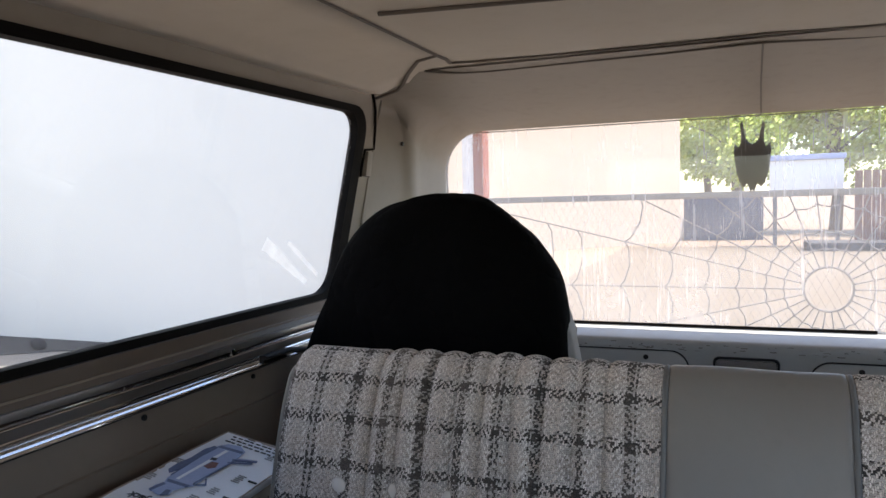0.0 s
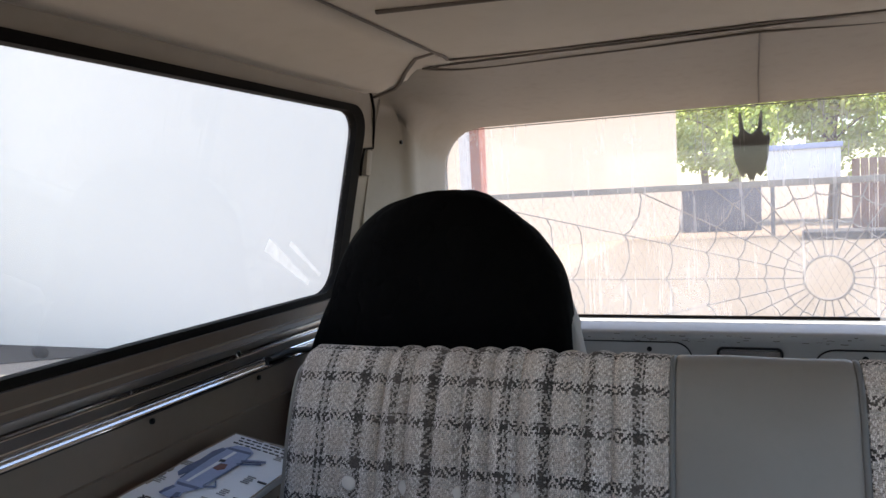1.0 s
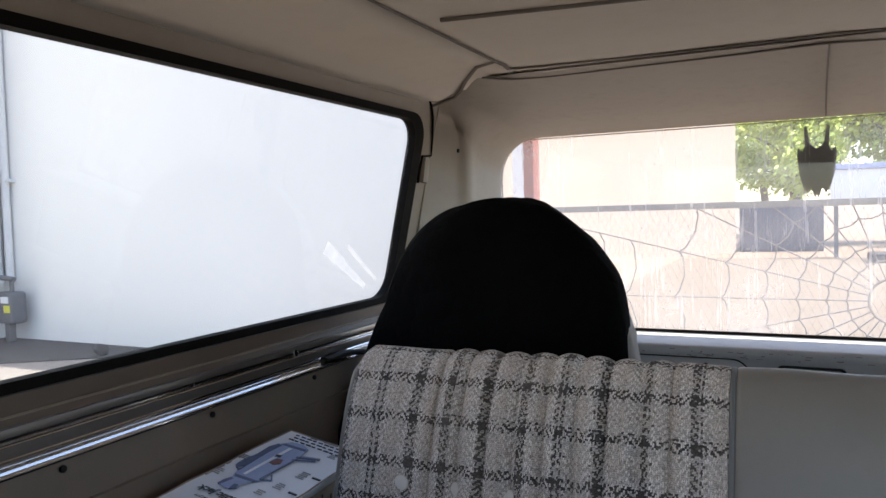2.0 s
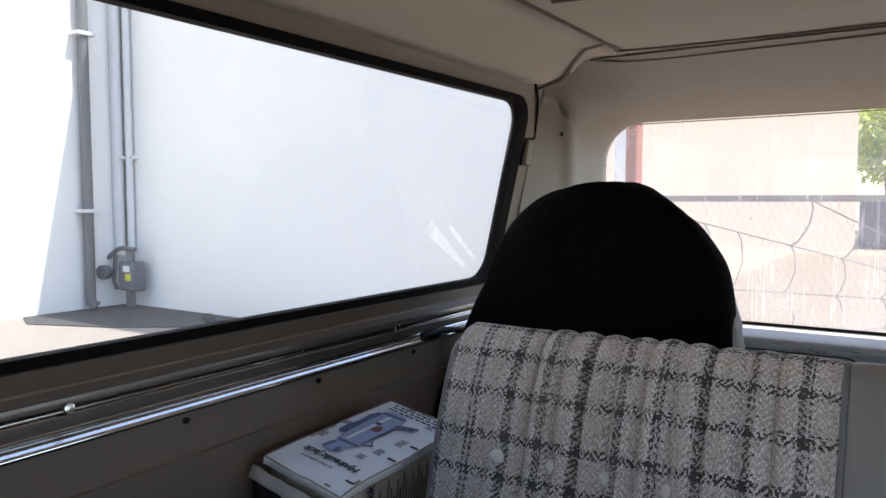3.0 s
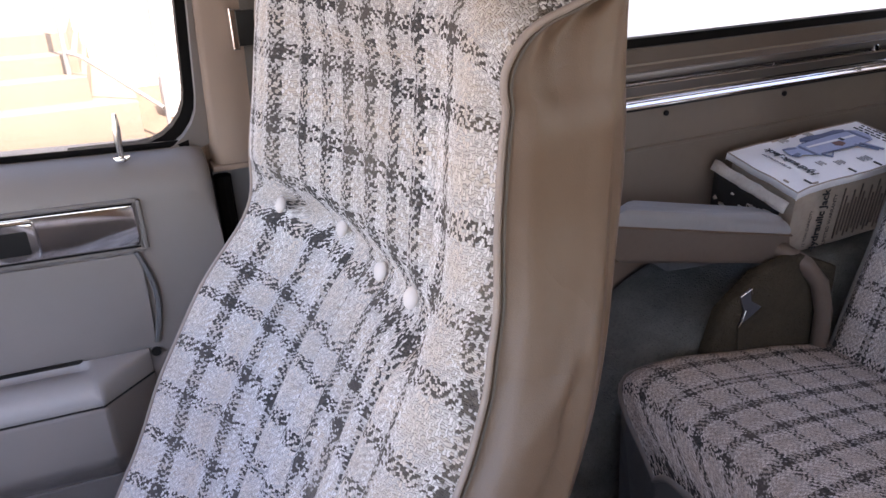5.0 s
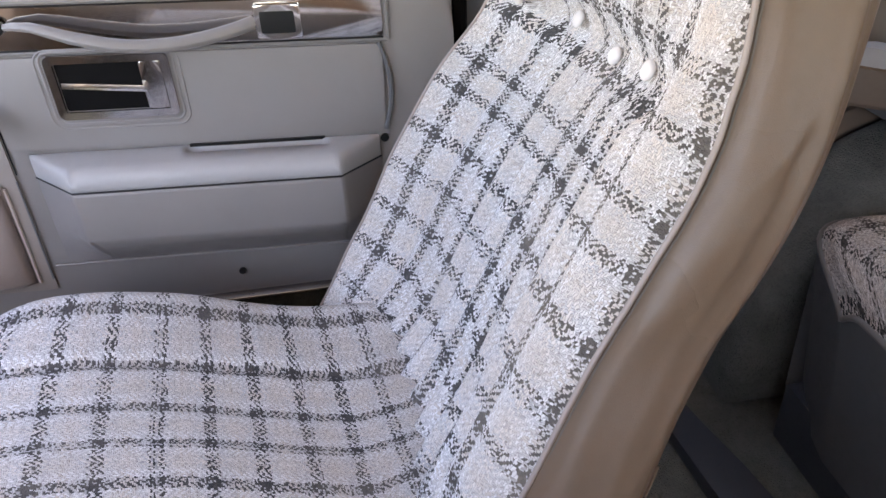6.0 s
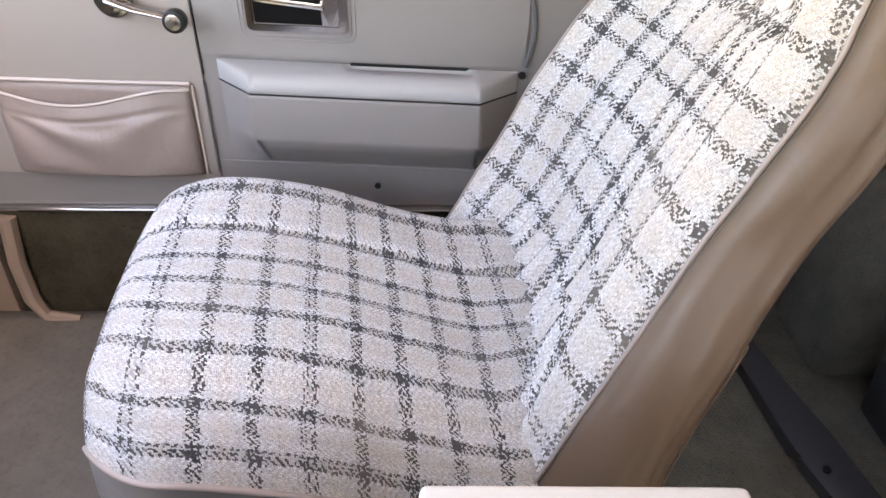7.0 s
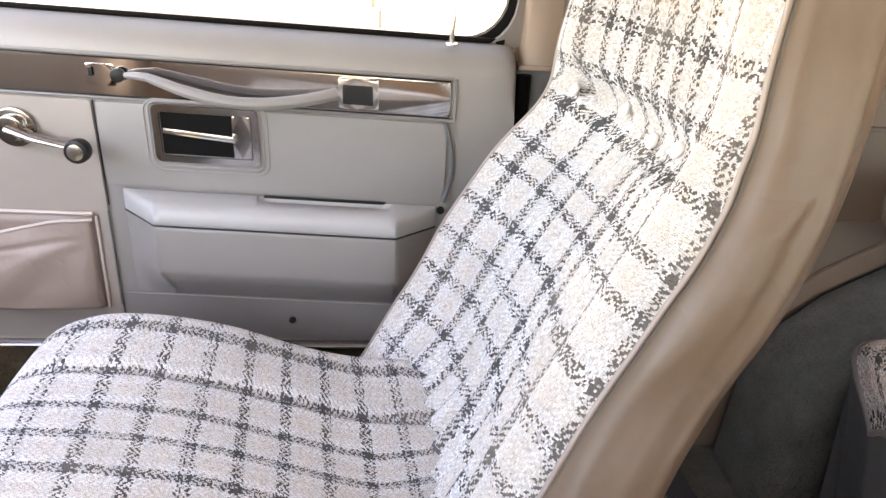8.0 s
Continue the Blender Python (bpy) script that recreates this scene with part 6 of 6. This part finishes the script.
# the lid is read from the far side: its lettering runs across the front edge, upside down to the cabin
words("Hydraulic Jack", 0.0172, Matrix.Translation((0.004, 0.050, ZT)) @ Matrix.Rotation(radians(180), 4, "Z"), M_INK, "black lettering")
words("Hydraulic Jack", 0.019, Matrix.Translation((CW / 2 + 0.0028, 0.060, CH / 2 - 0.008)) @ Matrix.Rotation(radians(90), 4, "Z") @ Matrix.Rotation(radians(90), 4, "X") @ Matrix.Rotation(radians(90), 4, "Z"), M_INK, "black lettering")
words("LIMITED WARRANTY", 0.0092, Matrix.Translation((CW / 2 + 0.0028, 0.078, CH / 2 - 0.008)) @ Matrix.Rotation(radians(90), 4, "Z") @ Matrix.Rotation(radians(90), 4, "X") @ Matrix.Rotation(radians(90), 4, "Z"), M_INK, "black lettering")
for k in range(22):
    y = 0.092 + k * 0.0068
    cpart("print_line", block((CW / 2 + 0.0012, y, 0.014 + 0.005 * (k % 3)), (CW / 2 + 0.0030, y + 0.0014, CH - 0.018 - 0.007 * ((k * 2) % 5))), M_INK_FADED)
words("12 TON CAPACITY", 0.0075, Matrix.Translation((CW / 2 + 0.0028, 0.036, CH / 2 - 0.014)) @ Matrix.Rotation(radians(90), 4, "Z") @ Matrix.Rotation(radians(90), 4, "X") @ Matrix.Rotation(radians(90), 4, "Z"), M_INK, "black lettering")
for k in range(3):
    for q in range(9):
        x = -0.050 + q * 0.0112 + 0.003 * (k % 2)
        nest_print("print_word", block((x, 0.246 - k * 0.0085 - 0.0003 * q, ZT - 0.0012), (x + 0.006 + 0.003 * ((q * 7 + k) % 3) / 2, 0.2478 - k * 0.0085 - 0.0003 * q, ZT)), M_INK)
words("12 TON CAPACITY", 0.0068, Matrix.Translation((-0.006, 0.0300, ZT)) @ Matrix.Rotation(radians(180), 4, "Z"), M_INK, "black lettering")
# drawing of the jack, flat print
def shape(pts, mat, up=0.0, label=""):
    nest_print("jack_drawing" if label else "drawing_stroke", prism(pts, "z", ZT - 0.0012, ZT + up), mat, label)


shape([(-0.034, 0.066), (-0.016, 0.062), (-0.004, 0.070), (-0.008, 0.080), (-0.002, 0.092), (0.006, 0.102), (0.004, 0.130), (0.003, 0.190), (-0.002, 0.216), (-0.018, 0.226), (-0.038, 0.222), (-0.047, 0.208), (-0.045, 0.170), (-0.040, 0.130), (-0.037, 0.100), (-0.031, 0.088), (-0.036, 0.078)], M_INK_BLUE, 0.0, "blue-grey printed drawing of a jack")
shape([(-0.053, 0.118), (-0.046, 0.112), (-0.041, 0.126), (-0.043, 0.160), (-0.042, 0.204), (-0.050, 0.206), (-0.055, 0.190), (-0.052, 0.160), (-0.055, 0.135)], M_INK_NAVY, 0.0004)
shape([(-0.035, 0.066), (-0.030, 0.064), (-0.026, 0.086), (-0.032, 0.088)], M_INK_NAVY, 0.0004)
shape([(-0.012, 0.062), (-0.005, 0.069), (-0.009, 0.078), (-0.015, 0.076)], M_INK_NAVY, 0.0004)
shape([(-0.030, 0.092), (0.000, 0.094), (0.004, 0.100), (-0.034, 0.098)], M_INK_NAVY, 0.0004)
shape([(-0.044, 0.206), (-0.001, 0.208), (-0.004, 0.214), (-0.042, 0.212)], M_INK_NAVY, 0.0004)
shape([(-0.026, 0.104), (-0.021, 0.104), (-0.022, 0.204), (-0.028, 0.204)], M_CARD, 0.0004)
shape([(-0.020, 0.150), (-0.010, 0.148), (-0.004, 0.156), (-0.009, 0.168), (-0.019, 0.166)], M_INK_RED, 0.0005)
shape([(-0.026, 0.168), (-0.018, 0.172), (-0.020, 0.178), (-0.028, 0.176)], M_INK, 0.0005)
for a, b, w, m in (((0.000, 0.186), (0.032, 0.201), 0.004, M_INK_NAVY), ((0.000, 0.176), (0.030, 0.193), 0.0025, M_INK_NAVY), ((0.004, 0.192), (0.024, 0.199), 0.003, M_INK_BLUE), ((0.004, 0.104), (0.018, 0.112), 0.0022, M_INK_NAVY), ((0.018, 0.112), (0.008, 0.124), 0.0022, M_INK_NAVY), ((0.003, 0.106), (0.004, 0.188), 0.0018, M_INK_NAVY), ((-0.038, 0.108), (-0.046, 0.200), 0.0018, M_INK_NAVY)):
    d = Vector((b[0] - a[0], b[1] - a[1])).normalized()
    n = Vector((-d.y, d.x)) * w / 2
    shape([(a[0] + n.x, a[1] + n.y), (a[0] - n.x, a[1] - n.y), (b[0] - n.x, b[1] - n.y), (b[0] + n.x, b[1] + n.y)], m, 0.0006)
# small captions round the drawing
for x0, y0, n in ((-0.066, 0.085, 4), (0.030, 0.100, 4), (0.036, 0.140, 5), (-0.066, 0.140, 3), (0.034, 0.215, 3), (0.020, 0.075, 3)):
    for k in range(n):
        nest_print("print_line", block((x0 + 0.001 * (k % 2), y0 + k * 0.0042, ZT - 0.0012), (x0 + 0.013 - 0.002 * ((k * 3) % 2), y0 + k * 0.0042 + 0.0014, ZT)), M_INK_GREY)
# worn rim of the lid
for k in range(14):
    if k % 2:
        x, y = random.choice((-CW / 2 - 0.002, CW / 2 + 0.0005)), random.uniform(0.0, CL - 0.02)
        bm = block((x, y, ZT - 0.0032), (x + 0.0022, y + random.uniform(0.004, 0.014), ZT - 0.0012))
    else:
        x, y = random.uniform(-CW / 2, CW / 2 - 0.02), random.choice((-0.0062, CL - 0.001))
        bm = block((x, y, ZT - 0.0032), (x + random.uniform(0.004, 0.012), y + 0.0022, ZT - 0.0012))
    nest_print("worn_spot", bm, M_KRAFT, "grubby worn edge")
for y in (0.016, 0.10, 0.15):
    nest_print("staple", block((CW / 2 - 0.010, y, ZT - 0.001), (CW / 2 + 0.0035, y + 0.0028, ZT + 0.0004)), M_BLACK, "black staple")

# ================= covered seat behind the bench =================
spare = thing("covered_seat", "spare high-backed seat under a black cloth cover, behind the bench", "covered seat", at=(-0.52, 1.2, FLOOR))
def hood(w, top, y0, y1, r, grow, seed):
    """A tombstone-shaped hood: rounded top, straight sides, open below."""
    def pt(a, v):
        # a: round the outline from the one foot over the top to the other; v: from the front face to the back
        if a < 0.3:
            x, z = -w, 0.30 + (top - r - 0.30) * (a / 0.3)
        elif a > 0.7:
            x, z = w + 0.035 * ((a - 0.7) / 0.3) ** 1.5, top - r - (top - r - 0.30) * ((a - 0.7) / 0.3)
        else:
            q = math.pi * (1 - (a - 0.3) / 0.4)
            x, z = w * math.copysign(abs(math.cos(q)) ** 1.05, math.cos(q)), top - r + r * math.sin(q) ** 0.95
        if x < 0:
            x -= 0.45 * max(0.0, 0.775 - z) * (1.0 if z > 0.5 else 0.8)
        k = (0.0, 0.3, 0.55, 0.74, 0.87, 0.95, 0.99, 1.0, 1.0, 0.97)[v]
        yy = y0 + (-0.016, -0.014, -0.008, 0.0, 0.010, 0.024, 0.042, 0.062, y1 - y0 - 0.02, y1 - y0)[v]
        zc = 0.62
        x, z = x * k, zc + (z - zc) * k if z > zc else z
        wr = 0.013 * noise.noise((x * 8 + seed, z * 5, yy * 9)) + 0.007 * noise.noise((x * 18, z * 9 + seed, yy * 22)) + 0.003 * noise.noise((x * 45, z * 20, yy * 30))
        wr *= 0.6 + 0.4 * min(1.0, v / 4)
        # shallow folds that run along the upper edge
        wr += 0.006 * math.sin(k * 34 + 3 * noise.noise((a * 6, k * 2, seed))) * max(0.0, min(1.0, (z - 0.80) / 0.1)) * max(0.0, 1 - abs(a - 0.42) / 0.2) if k < 1 else 0.0
        return (-0.536 + x * (1 + grow), yy + wr, z + wr * 0.8)
    return pt


h = hood(0.221, 0.957, 1.14, 1.25, 0.235, 0.0, 1.0)
bm = sheet(h, span(0, 1, 160), range(10))
under(part("cloth_cover", bm, M_BLACK_CLOTH, None, "loose black cloth cover", True, 180), spare)
# the seat inside
bm = sheet(lambda a, v: hood(0.200, 0.925, 1.17, 1.33, 0.225, 0.0, 2.0)(a, v), span(0, 1, 40), range(10))
lay = bm.loops.layers.uv.new("cloth")
for f in bm.faces:
    for l in f.loops:
        l[lay].uv = (l.vert.co.x, l.vert.co.z)
under(part("seat_back", bm, M_PLAID_BENCH, None, "plaid tweed seat back", True, 180), spare)
bm = prism([(-0.40, 0.30), (-0.292, 0.30), (-0.299, 0.66), (-0.311, 0.72), (-0.328, 0.785), (-0.36, 0.83), (-0.40, 0.84)], "y", 1.20, 1.26, 0.02, 3)
lay = bm.loops.layers.uv.new("cloth")
for f in bm.faces:
    for l in f.loops:
        l[lay].uv = (l.vert.co.x + l.vert.co.y, l.vert.co.z)
under(part("side_bolster", bm, M_TWEED, None, "pale grey tweed bolster showing beside the cover", True, 60), spare)
under(part("seat_base", block((-0.72, 1.08, FLOOR - 0.002), (-0.30, 1.36, 0.32), 0.02, 3), M_VINYL_DARK, None, "dark seat base"), spare)
# ================= outside =================
GROUND = -0.70
bm = sheet(lambda x, y: (x, y, GROUND), [-600, -60, -14, -6, 0, 6, 14, 60, 600], [-600, -60, -14, -6, 0, 6, 14, 30, 60, 600])
setting("ground", bm, M_CONCRETE, "pale sunlit concrete yard", "ground")
bm = sheet(lambda x, y: (x, y, GROUND + 0.006), [-3.2, 0, 4, 12], [6.2, 9, 14, 20, 24.6])
setting("pavement_yard", bm, M_YARD, "beige dusty yard behind the gate", "pavement")
setting("pavement_apron", sheet(lambda x, y: (x, y, GROUND + 0.006), [-10.345, -8, -6, -4.5], [1.6, 3, 5, 6.745]), M_APRON, "pale pinkish concrete apron along the wall", "pavement")
H = 6.4
setting("wall_building_side", block((-11.0, -30, GROUND), (-10.35, 6.75, H + 0.6)), M_WALL, "white stucco building wall in the sun", "building wall")
setting("wall_building_end", block((-10.35, 6.75, GROUND), (-3.3, 7.3, H)), M_WALL, "white stucco building wall in shade", "building wall")
bm = bmesh.new()
prism([(-10.34, 5.15), (-9.75, 4.9), (-8.6, 5.35), (-7.4, 6.2), (-6.2, 6.745), (-10.34, 6.745)], "z", GROUND - 0.02, GROUND + 0.02, 0, 2, bm)
setting("pavement_pad", bm, M_PAD, "dark asphalt patch at the foot of the wall", "pavement")
bm = tube([(-10.24, 6.08, 7.0), (-10.24, 6.08, 3.0), (-10.24, 6.08, GROUND + 0.25), (-10.235, 6.085, GROUND + 0.12), (-10.18, 6.14, GROUND + 0.06)], 0.076, 12)
drain = tagged(part("downpipe", bm, M_PIPE_DARK), "dark grey downpipe on the white wall", "downpipe")
for z in (0.75, 3.3):
    part("pipe_clamp", block((-10.36, 5.94, z), (-10.12, 6.22, z + 0.05), 0.005), M_PIPE_PALE, drain, "pale clamp")
for x, y, r, z0, mat in ((-10.27, 6.60, 0.085, 0.10, M_PIPE_PALE), (-10.10, 6.68, 0.055, 0.16, M_PIPE_PALE)):
    ob = tagged(part("wall_pipe", tube([(x, y, 7.0), (x, y, 2.0), (x, y, z0)], r, 12), mat), "pale grey service pipe on the white wall", "pipe", "service pipes on the wall")
    for z in (1.55, 4.2):
        part("pipe_clamp", block((x - 0.13, y - 0.03, z), (x + 0.13, y + 0.14, z + 0.05), 0.004), M_PIPE_PALE, ob)
meter = thing("gas_meter", "grey gas meter with valves and yellow tag beside the wall", "gas meter", at=(-9.95, 6.55, GROUND))
under(part("body", block((-10.06, 6.40, -0.42), (-9.70, 6.64, 0.02), 0.05, 4), M_METER), meter)
under(part("top_bar", tube([(-10.35, 6.45, 0.06), (-10.1, 6.45, 0.20), (-9.95, 6.45, 0.22), (-9.68, 6.45, 0.20)], 0.035, 8), M_METER), meter)
under(part("regulator", disc((-10.28, 6.38, -0.15), (0.3, -1, 0), 0.11, 0.12, 18, 0.02), M_METER), meter)
under(part("inlet_pipe", tube([(-10.27, 6.52, 0.12), (-10.27, 6.48, -0.3), (-10.2, 6.48, -0.42)], 0.03, 8), M_METER), meter)
under(part("outlet_pipe", tube([(-9.78, 6.48, 0.0), (-9.78, 6.48, 0.22)], 0.03, 8), M_METER), meter)
under(part("stand", block((-9.95, 6.46, GROUND + 0.02), (-9.85, 6.56, -0.41), 0.01), M_METER), meter)
under(part("dial", block((-9.90, 6.385, -0.13), (-9.75, 6.40, -0.04), 0.004), M_BOARD, None, "white meter dial"), meter)
under(part("tag", block((-9.84, 6.382, -0.26), (-9.72, 6.398, -0.16), 0.003), M_YELLOW, None, "yellow tag"), meter)
bm = bmesh.new()
bmesh.ops.create_icosphere(bm, subdivisions=3, radius=0.085, matrix=Matrix.Translation((-7.72, 6.2, GROUND + 0.06)))
for v in bm.verts:
    v.co += Vector((noise.noise(v.co * 6), noise.noise(v.co * 6 + Vector((3, 0, 0))), noise.noise(v.co * 6 + Vector((0, 4, 0))))) * 0.05
tagged(part("rubble_lump", bm, M_PAD), "dark lump of rubble at the wall's foot", "rubble")
# lamp high on the sunlit wall
lamp = thing("wall_lamp", "small wall lamp high on the white stucco", "wall lamp", at=(-10.3, 3.4, 2.9))
under(part("arm", tube([(-10.35, 3.42, 3.1), (-10.0, 3.42, 3.2), (-9.9, 3.42, 3.1)], 0.03, 8), M_PIPE_PALE), lamp)
under(part("shade", disc((-9.9, 3.42, 2.75), (0, 0, 1), 0.13, 0.32, 16, 0.03), M_PIPE_PALE), lamp)
# stair with its rails beside the white wall
for k, (x1, y1, z1) in enumerate(((-7.0, 0.02, -0.31), (-7.35, -0.35, -0.10), (-7.7, -0.40, 0.07), (-8.05, -0.46, 0.24))):
    setting("pavement_step_%d" % (k + 1), block((-10.3, -3.6, GROUND), (x1, y1, z1), 0.012), M_STEP, "cream concrete step against the wall", "step")
rl = thing("hand_rail", "grey pipe handrail beside the concrete steps", "handrail", at=(-7.0, 0.2, GROUND))
under(part("rail_post", tube([(-7.6, -0.50, -0.10), (-7.6, -0.47, 1.2)], 0.022, 8), M_PIPE_MID), rl)
under(part("rail_post", tube([(-6.95, 0.24, GROUND), (-6.95, 0.27, 1.2)], 0.020, 8), M_PIPE_MID), rl)
under(part("rail_bar", tube([(-7.6, -0.48, 0.10), (-7.4, -0.36, 0.07), (-6.95, 0.22, -0.38)], 0.018, 8), M_PIPE_MID), rl)
setting("pavement_block", block((-8.6, 0.30, GROUND), (-8.1, 1.2, -0.30), 0.01), M_PIPE_PALE, "grey concrete block beside the steps", "block")

# dark red post with a pale flashing at the end of the white wall
post = thing("steel_post", "dark red steel post with pale flashing at the white wall's end", "post", at=(-3.1, 9.0, GROUND))
under(part("post_body", prism([(-3.16, 9.0), (-3.10, 8.97), (-3.02, 8.97), (-3.00, 9.0), (-3.00, 9.16), (-3.16, 9.16)], "z", GROUND, 6.0), M_POST), post)
under(part("flashing", prism([(-3.32, 9.02), (-3.25, 9.0), (-3.163, 9.01), (-3.163, 9.10), (-3.32, 9.10)], "z", GROUND, 6.0), M_PIPE_PALE, None, "pale grey flashing"), post)

# gate with a welded spider's web
web = thing("web_gate", "weathered iron gate with a welded web pattern and wire mesh", "gate", at=(0.0, 6.0, GROUND))
GY = 6.0
hub = (0.615, 0.225)
under(part("top_bar", block((-3.2, GY - 0.025, 0.915), (3.2, GY + 0.025, 0.965), 0.005), M_IRON), web)
under(part("bottom_bar", block((-3.2, GY - 0.025, GROUND + 0.05), (3.2, GY + 0.025, GROUND + 0.10), 0.005), M_IRON), web)
for x in (-3.2, 3.2):
    under(part("gate_post", block((x - 0.04, GY - 0.04, GROUND), (x + 0.04, GY + 0.04, 1.0), 0.005), M_IRON), web)
bm = bmesh.new()
ringpts = [(hub[0] + 0.165 * math.cos(2 * math.pi * k / 28), GY, hub[1] + 0.165 * math.sin(2 * math.pi * k / 28)) for k in range(28)]
tube(ringpts, 0.009, 6, True, bm)
under(part("hub_ring", bm, M_IRON), web)
spokes = []
for k in range(26):
    a = math.pi - 2 * math.pi * k / 26
    d = (math.cos(a), math.sin(a))
    lim = 9.0
    if abs(d[0]) > 1e-6:
        lim = min(lim, ((3.2 if d[0] > 0 else -3.2) - hub[0]) / d[0])
    if abs(d[1]) > 1e-6:
        lim = min(lim, ((0.93 if d[1] > 0 else GROUND + 0.08) - hub[1]) / d[1])
    spokes.append((d, lim))
    under(part("web_spoke", tube([(hub[0] + d[0] * 0.165, GY, hub[1] + d[1] * 0.165), (hub[0] + d[0] * lim, GY, hub[1] + d[1] * lim)], 0.0056, 6), M_IRON), web)
for r in (0.31, 0.44, 0.64, 0.87, 1.155, 1.505, 1.90, 2.16, 2.62, 3.05):
    for k in range(26):
        (d0, l0), (d1, l1) = spokes[k], spokes[(k + 1) % 26]
        if r > min(l0, l1) + 0.02:
            continue
        p0 = Vector((hub[0] + d0[0] * r, GY, hub[1] + d0[1] * r))
        p1 = Vector((hub[0] + d1[0] * r, GY, hub[1] + d1[1] * r))
        m = (p0 + p1) / 2 - Vector((d0[0] + d1[0], 0, d0[1] + d1[1])) * 0.5 * (p1 - p0).length * 0.16
        under(part("web_thread", tube([p0, p0 * 0.6 + m * 0.55 - p1 * 0.15, m, p1 * 0.6 + m * 0.55 - p0 * 0.15, p1], 0.0056, 5), M_IRON), web)
bm = bmesh.new()
for i in range(-60, 75):
    for sgn in (1, -1):
        x0 = i * 0.06
        x1 = x0 + sgn * 0.8
        if -3.2 < x0 < 3.2 and -3.2 < x1 < 3.2:
            tube([(x0, GY + 0.02, GROUND + 0.1), (x1, GY + 0.02, 0.93)], 0.0010, 3, False, bm)
ob = under(part("wire_mesh", bm, M_PIPE_DARK, None, "thin grey wire mesh"), web)
ob["kind"] = "stuff"

# far yard: white building, board, dark sheds, fence, trees
setting("wall_far_building", prism([(-1.65, 27.0), (-10.65, 16.3), (-19.0, 23.4), (-10.0, 34.1)], "z", GROUND, 7.5), M_FARWALL, "peach-white far building across the yard", "building")
box_w = thing("white_board", "white painted board with a blue top edge across the yard", "board", at=(2.2, 25, GROUND))
under(part("panel", block((1.15, 25.0, 0.95), (3.20, 25.3, 1.95), 0.02), M_BOARD), box_w)
under(part("top_edge", block((1.10, 24.9, 1.955), (3.25, 25.35, 2.12), 0.02), M_BLUEEDGE, None, "blue top edge"), box_w)
for x in (1.3, 3.05):
    under(part("leg", block((x - 0.06, 25.1, GROUND), (x + 0.06, 25.2, 0.95)), M_PIPE_DARK), box_w)
shed = thing("container", "dark blue steel container across the yard", "container", at=(-0.2, 29, GROUND))
under(part("body", block((-1.6, 28.2, GROUND), (1.1, 30.0, 1.0), 0.03), M_NAVY), shed)
for k in range(12):
    under(part("rib", block((-1.55 + k * 0.22, 28.16, GROUND + 0.1), (-1.45 + k * 0.22, 28.2, 0.9), 0.01), M_NAVY), shed)
fence = thing("board_fence", "red-brown board fence across the yard", "fence", at=(6.0, 25, GROUND))
for k in range(30):
    under(part("board", block((3.35 + k * 0.22, 24.0 - 0.02 * (k % 2), GROUND), (3.35 + k * 0.22 + 0.20, 24.05 - 0.02 * (k % 2), 1.55 + 0.05 * noise.noise((k, 0, 0))), 0.008), M_FENCE), fence)
setting("ground_rubble_strip", block((2.0, 22.5, GROUND), (10.0, 23.9, GROUND + 0.25), 0.08), M_PAD, "dark heap along the fence", "ground")


def tree(x, y, height, spread, seed):
    rng = random.Random(seed)
    t = thing("tree", "broad yellow-green leafy tree beyond the yard", "tree", "trees beyond the yard", at=(x, y, GROUND))
    bm = bmesh.new()
    tube([(x, y, GROUND), (x + 0.1, y, GROUND + height * 0.2), (x - 0.1, y + 0.1, GROUND + height * 0.45), (x, y, GROUND + height * 0.7)], [0.28, 0.22, 0.15, 0.06], 10, False, bm)
    tips = []
    for k in range(14):
        a, e = rng.uniform(0, 2 * math.pi), rng.uniform(0.15, 1.2)
        z0 = GROUND + height * rng.uniform(0.22, 0.6)
        l = spread * rng.uniform(0.5, 1.0)
        p1 = Vector((x + math.cos(a) * l * math.cos(e) * 0.5, y + math.sin(a) * l * math.cos(e) * 0.5, z0 + l * math.sin(e) * 0.5))
        p2 = Vector((x + math.cos(a) * l * math.cos(e), y + math.sin(a) * l * math.cos(e), z0 + l * math.sin(e) * 0.8))
        tube([(x, y, z0), p1, p2], [0.09, 0.05, 0.015], 6, False, bm)
        tips += [p1, p2, (p1 + p2) / 2]
    under(part("trunk", bm, M_BARK), t)
    verts, faces = [], []
    for tip in tips:
        for c in range(5):
            cc = tip + Vector((rng.gauss(0, 0.55), rng.gauss(0, 0.55), rng.gauss(0, 0.40)))
            for q in range(52):
                p = cc + Vector((rng.gauss(0, 0.28), rng.gauss(0, 0.28), rng.gauss(0, 0.20)))
                n = Vector((rng.gauss(0, 1), rng.gauss(0, 1), rng.gauss(0.4, 1))).normalized()
                s = n.orthogonal().normalized()
                r = n.cross(s)
                l = rng.uniform(0.07, 0.17)
                i = len(verts)
                verts += [p - s * l, p + r * l * 0.5, p + s * l, p - r * l * 0.5]
                faces.append((i, i + 1, i + 2, i + 3))
    me = bpy.data.meshes.new("crown")
    me.from_pydata(verts, [], faces)
    me.materials.append(M_LEAF)
    under(new("crown", me), t)


tree(0.2, 33, 7.5, 3.4, 1)
tree(4.2, 35, 8.5, 3.8, 2)
tree(8.6, 33, 7.5, 3.4, 3)
tree(-1.2, 43, 9.0, 4.0, 4)
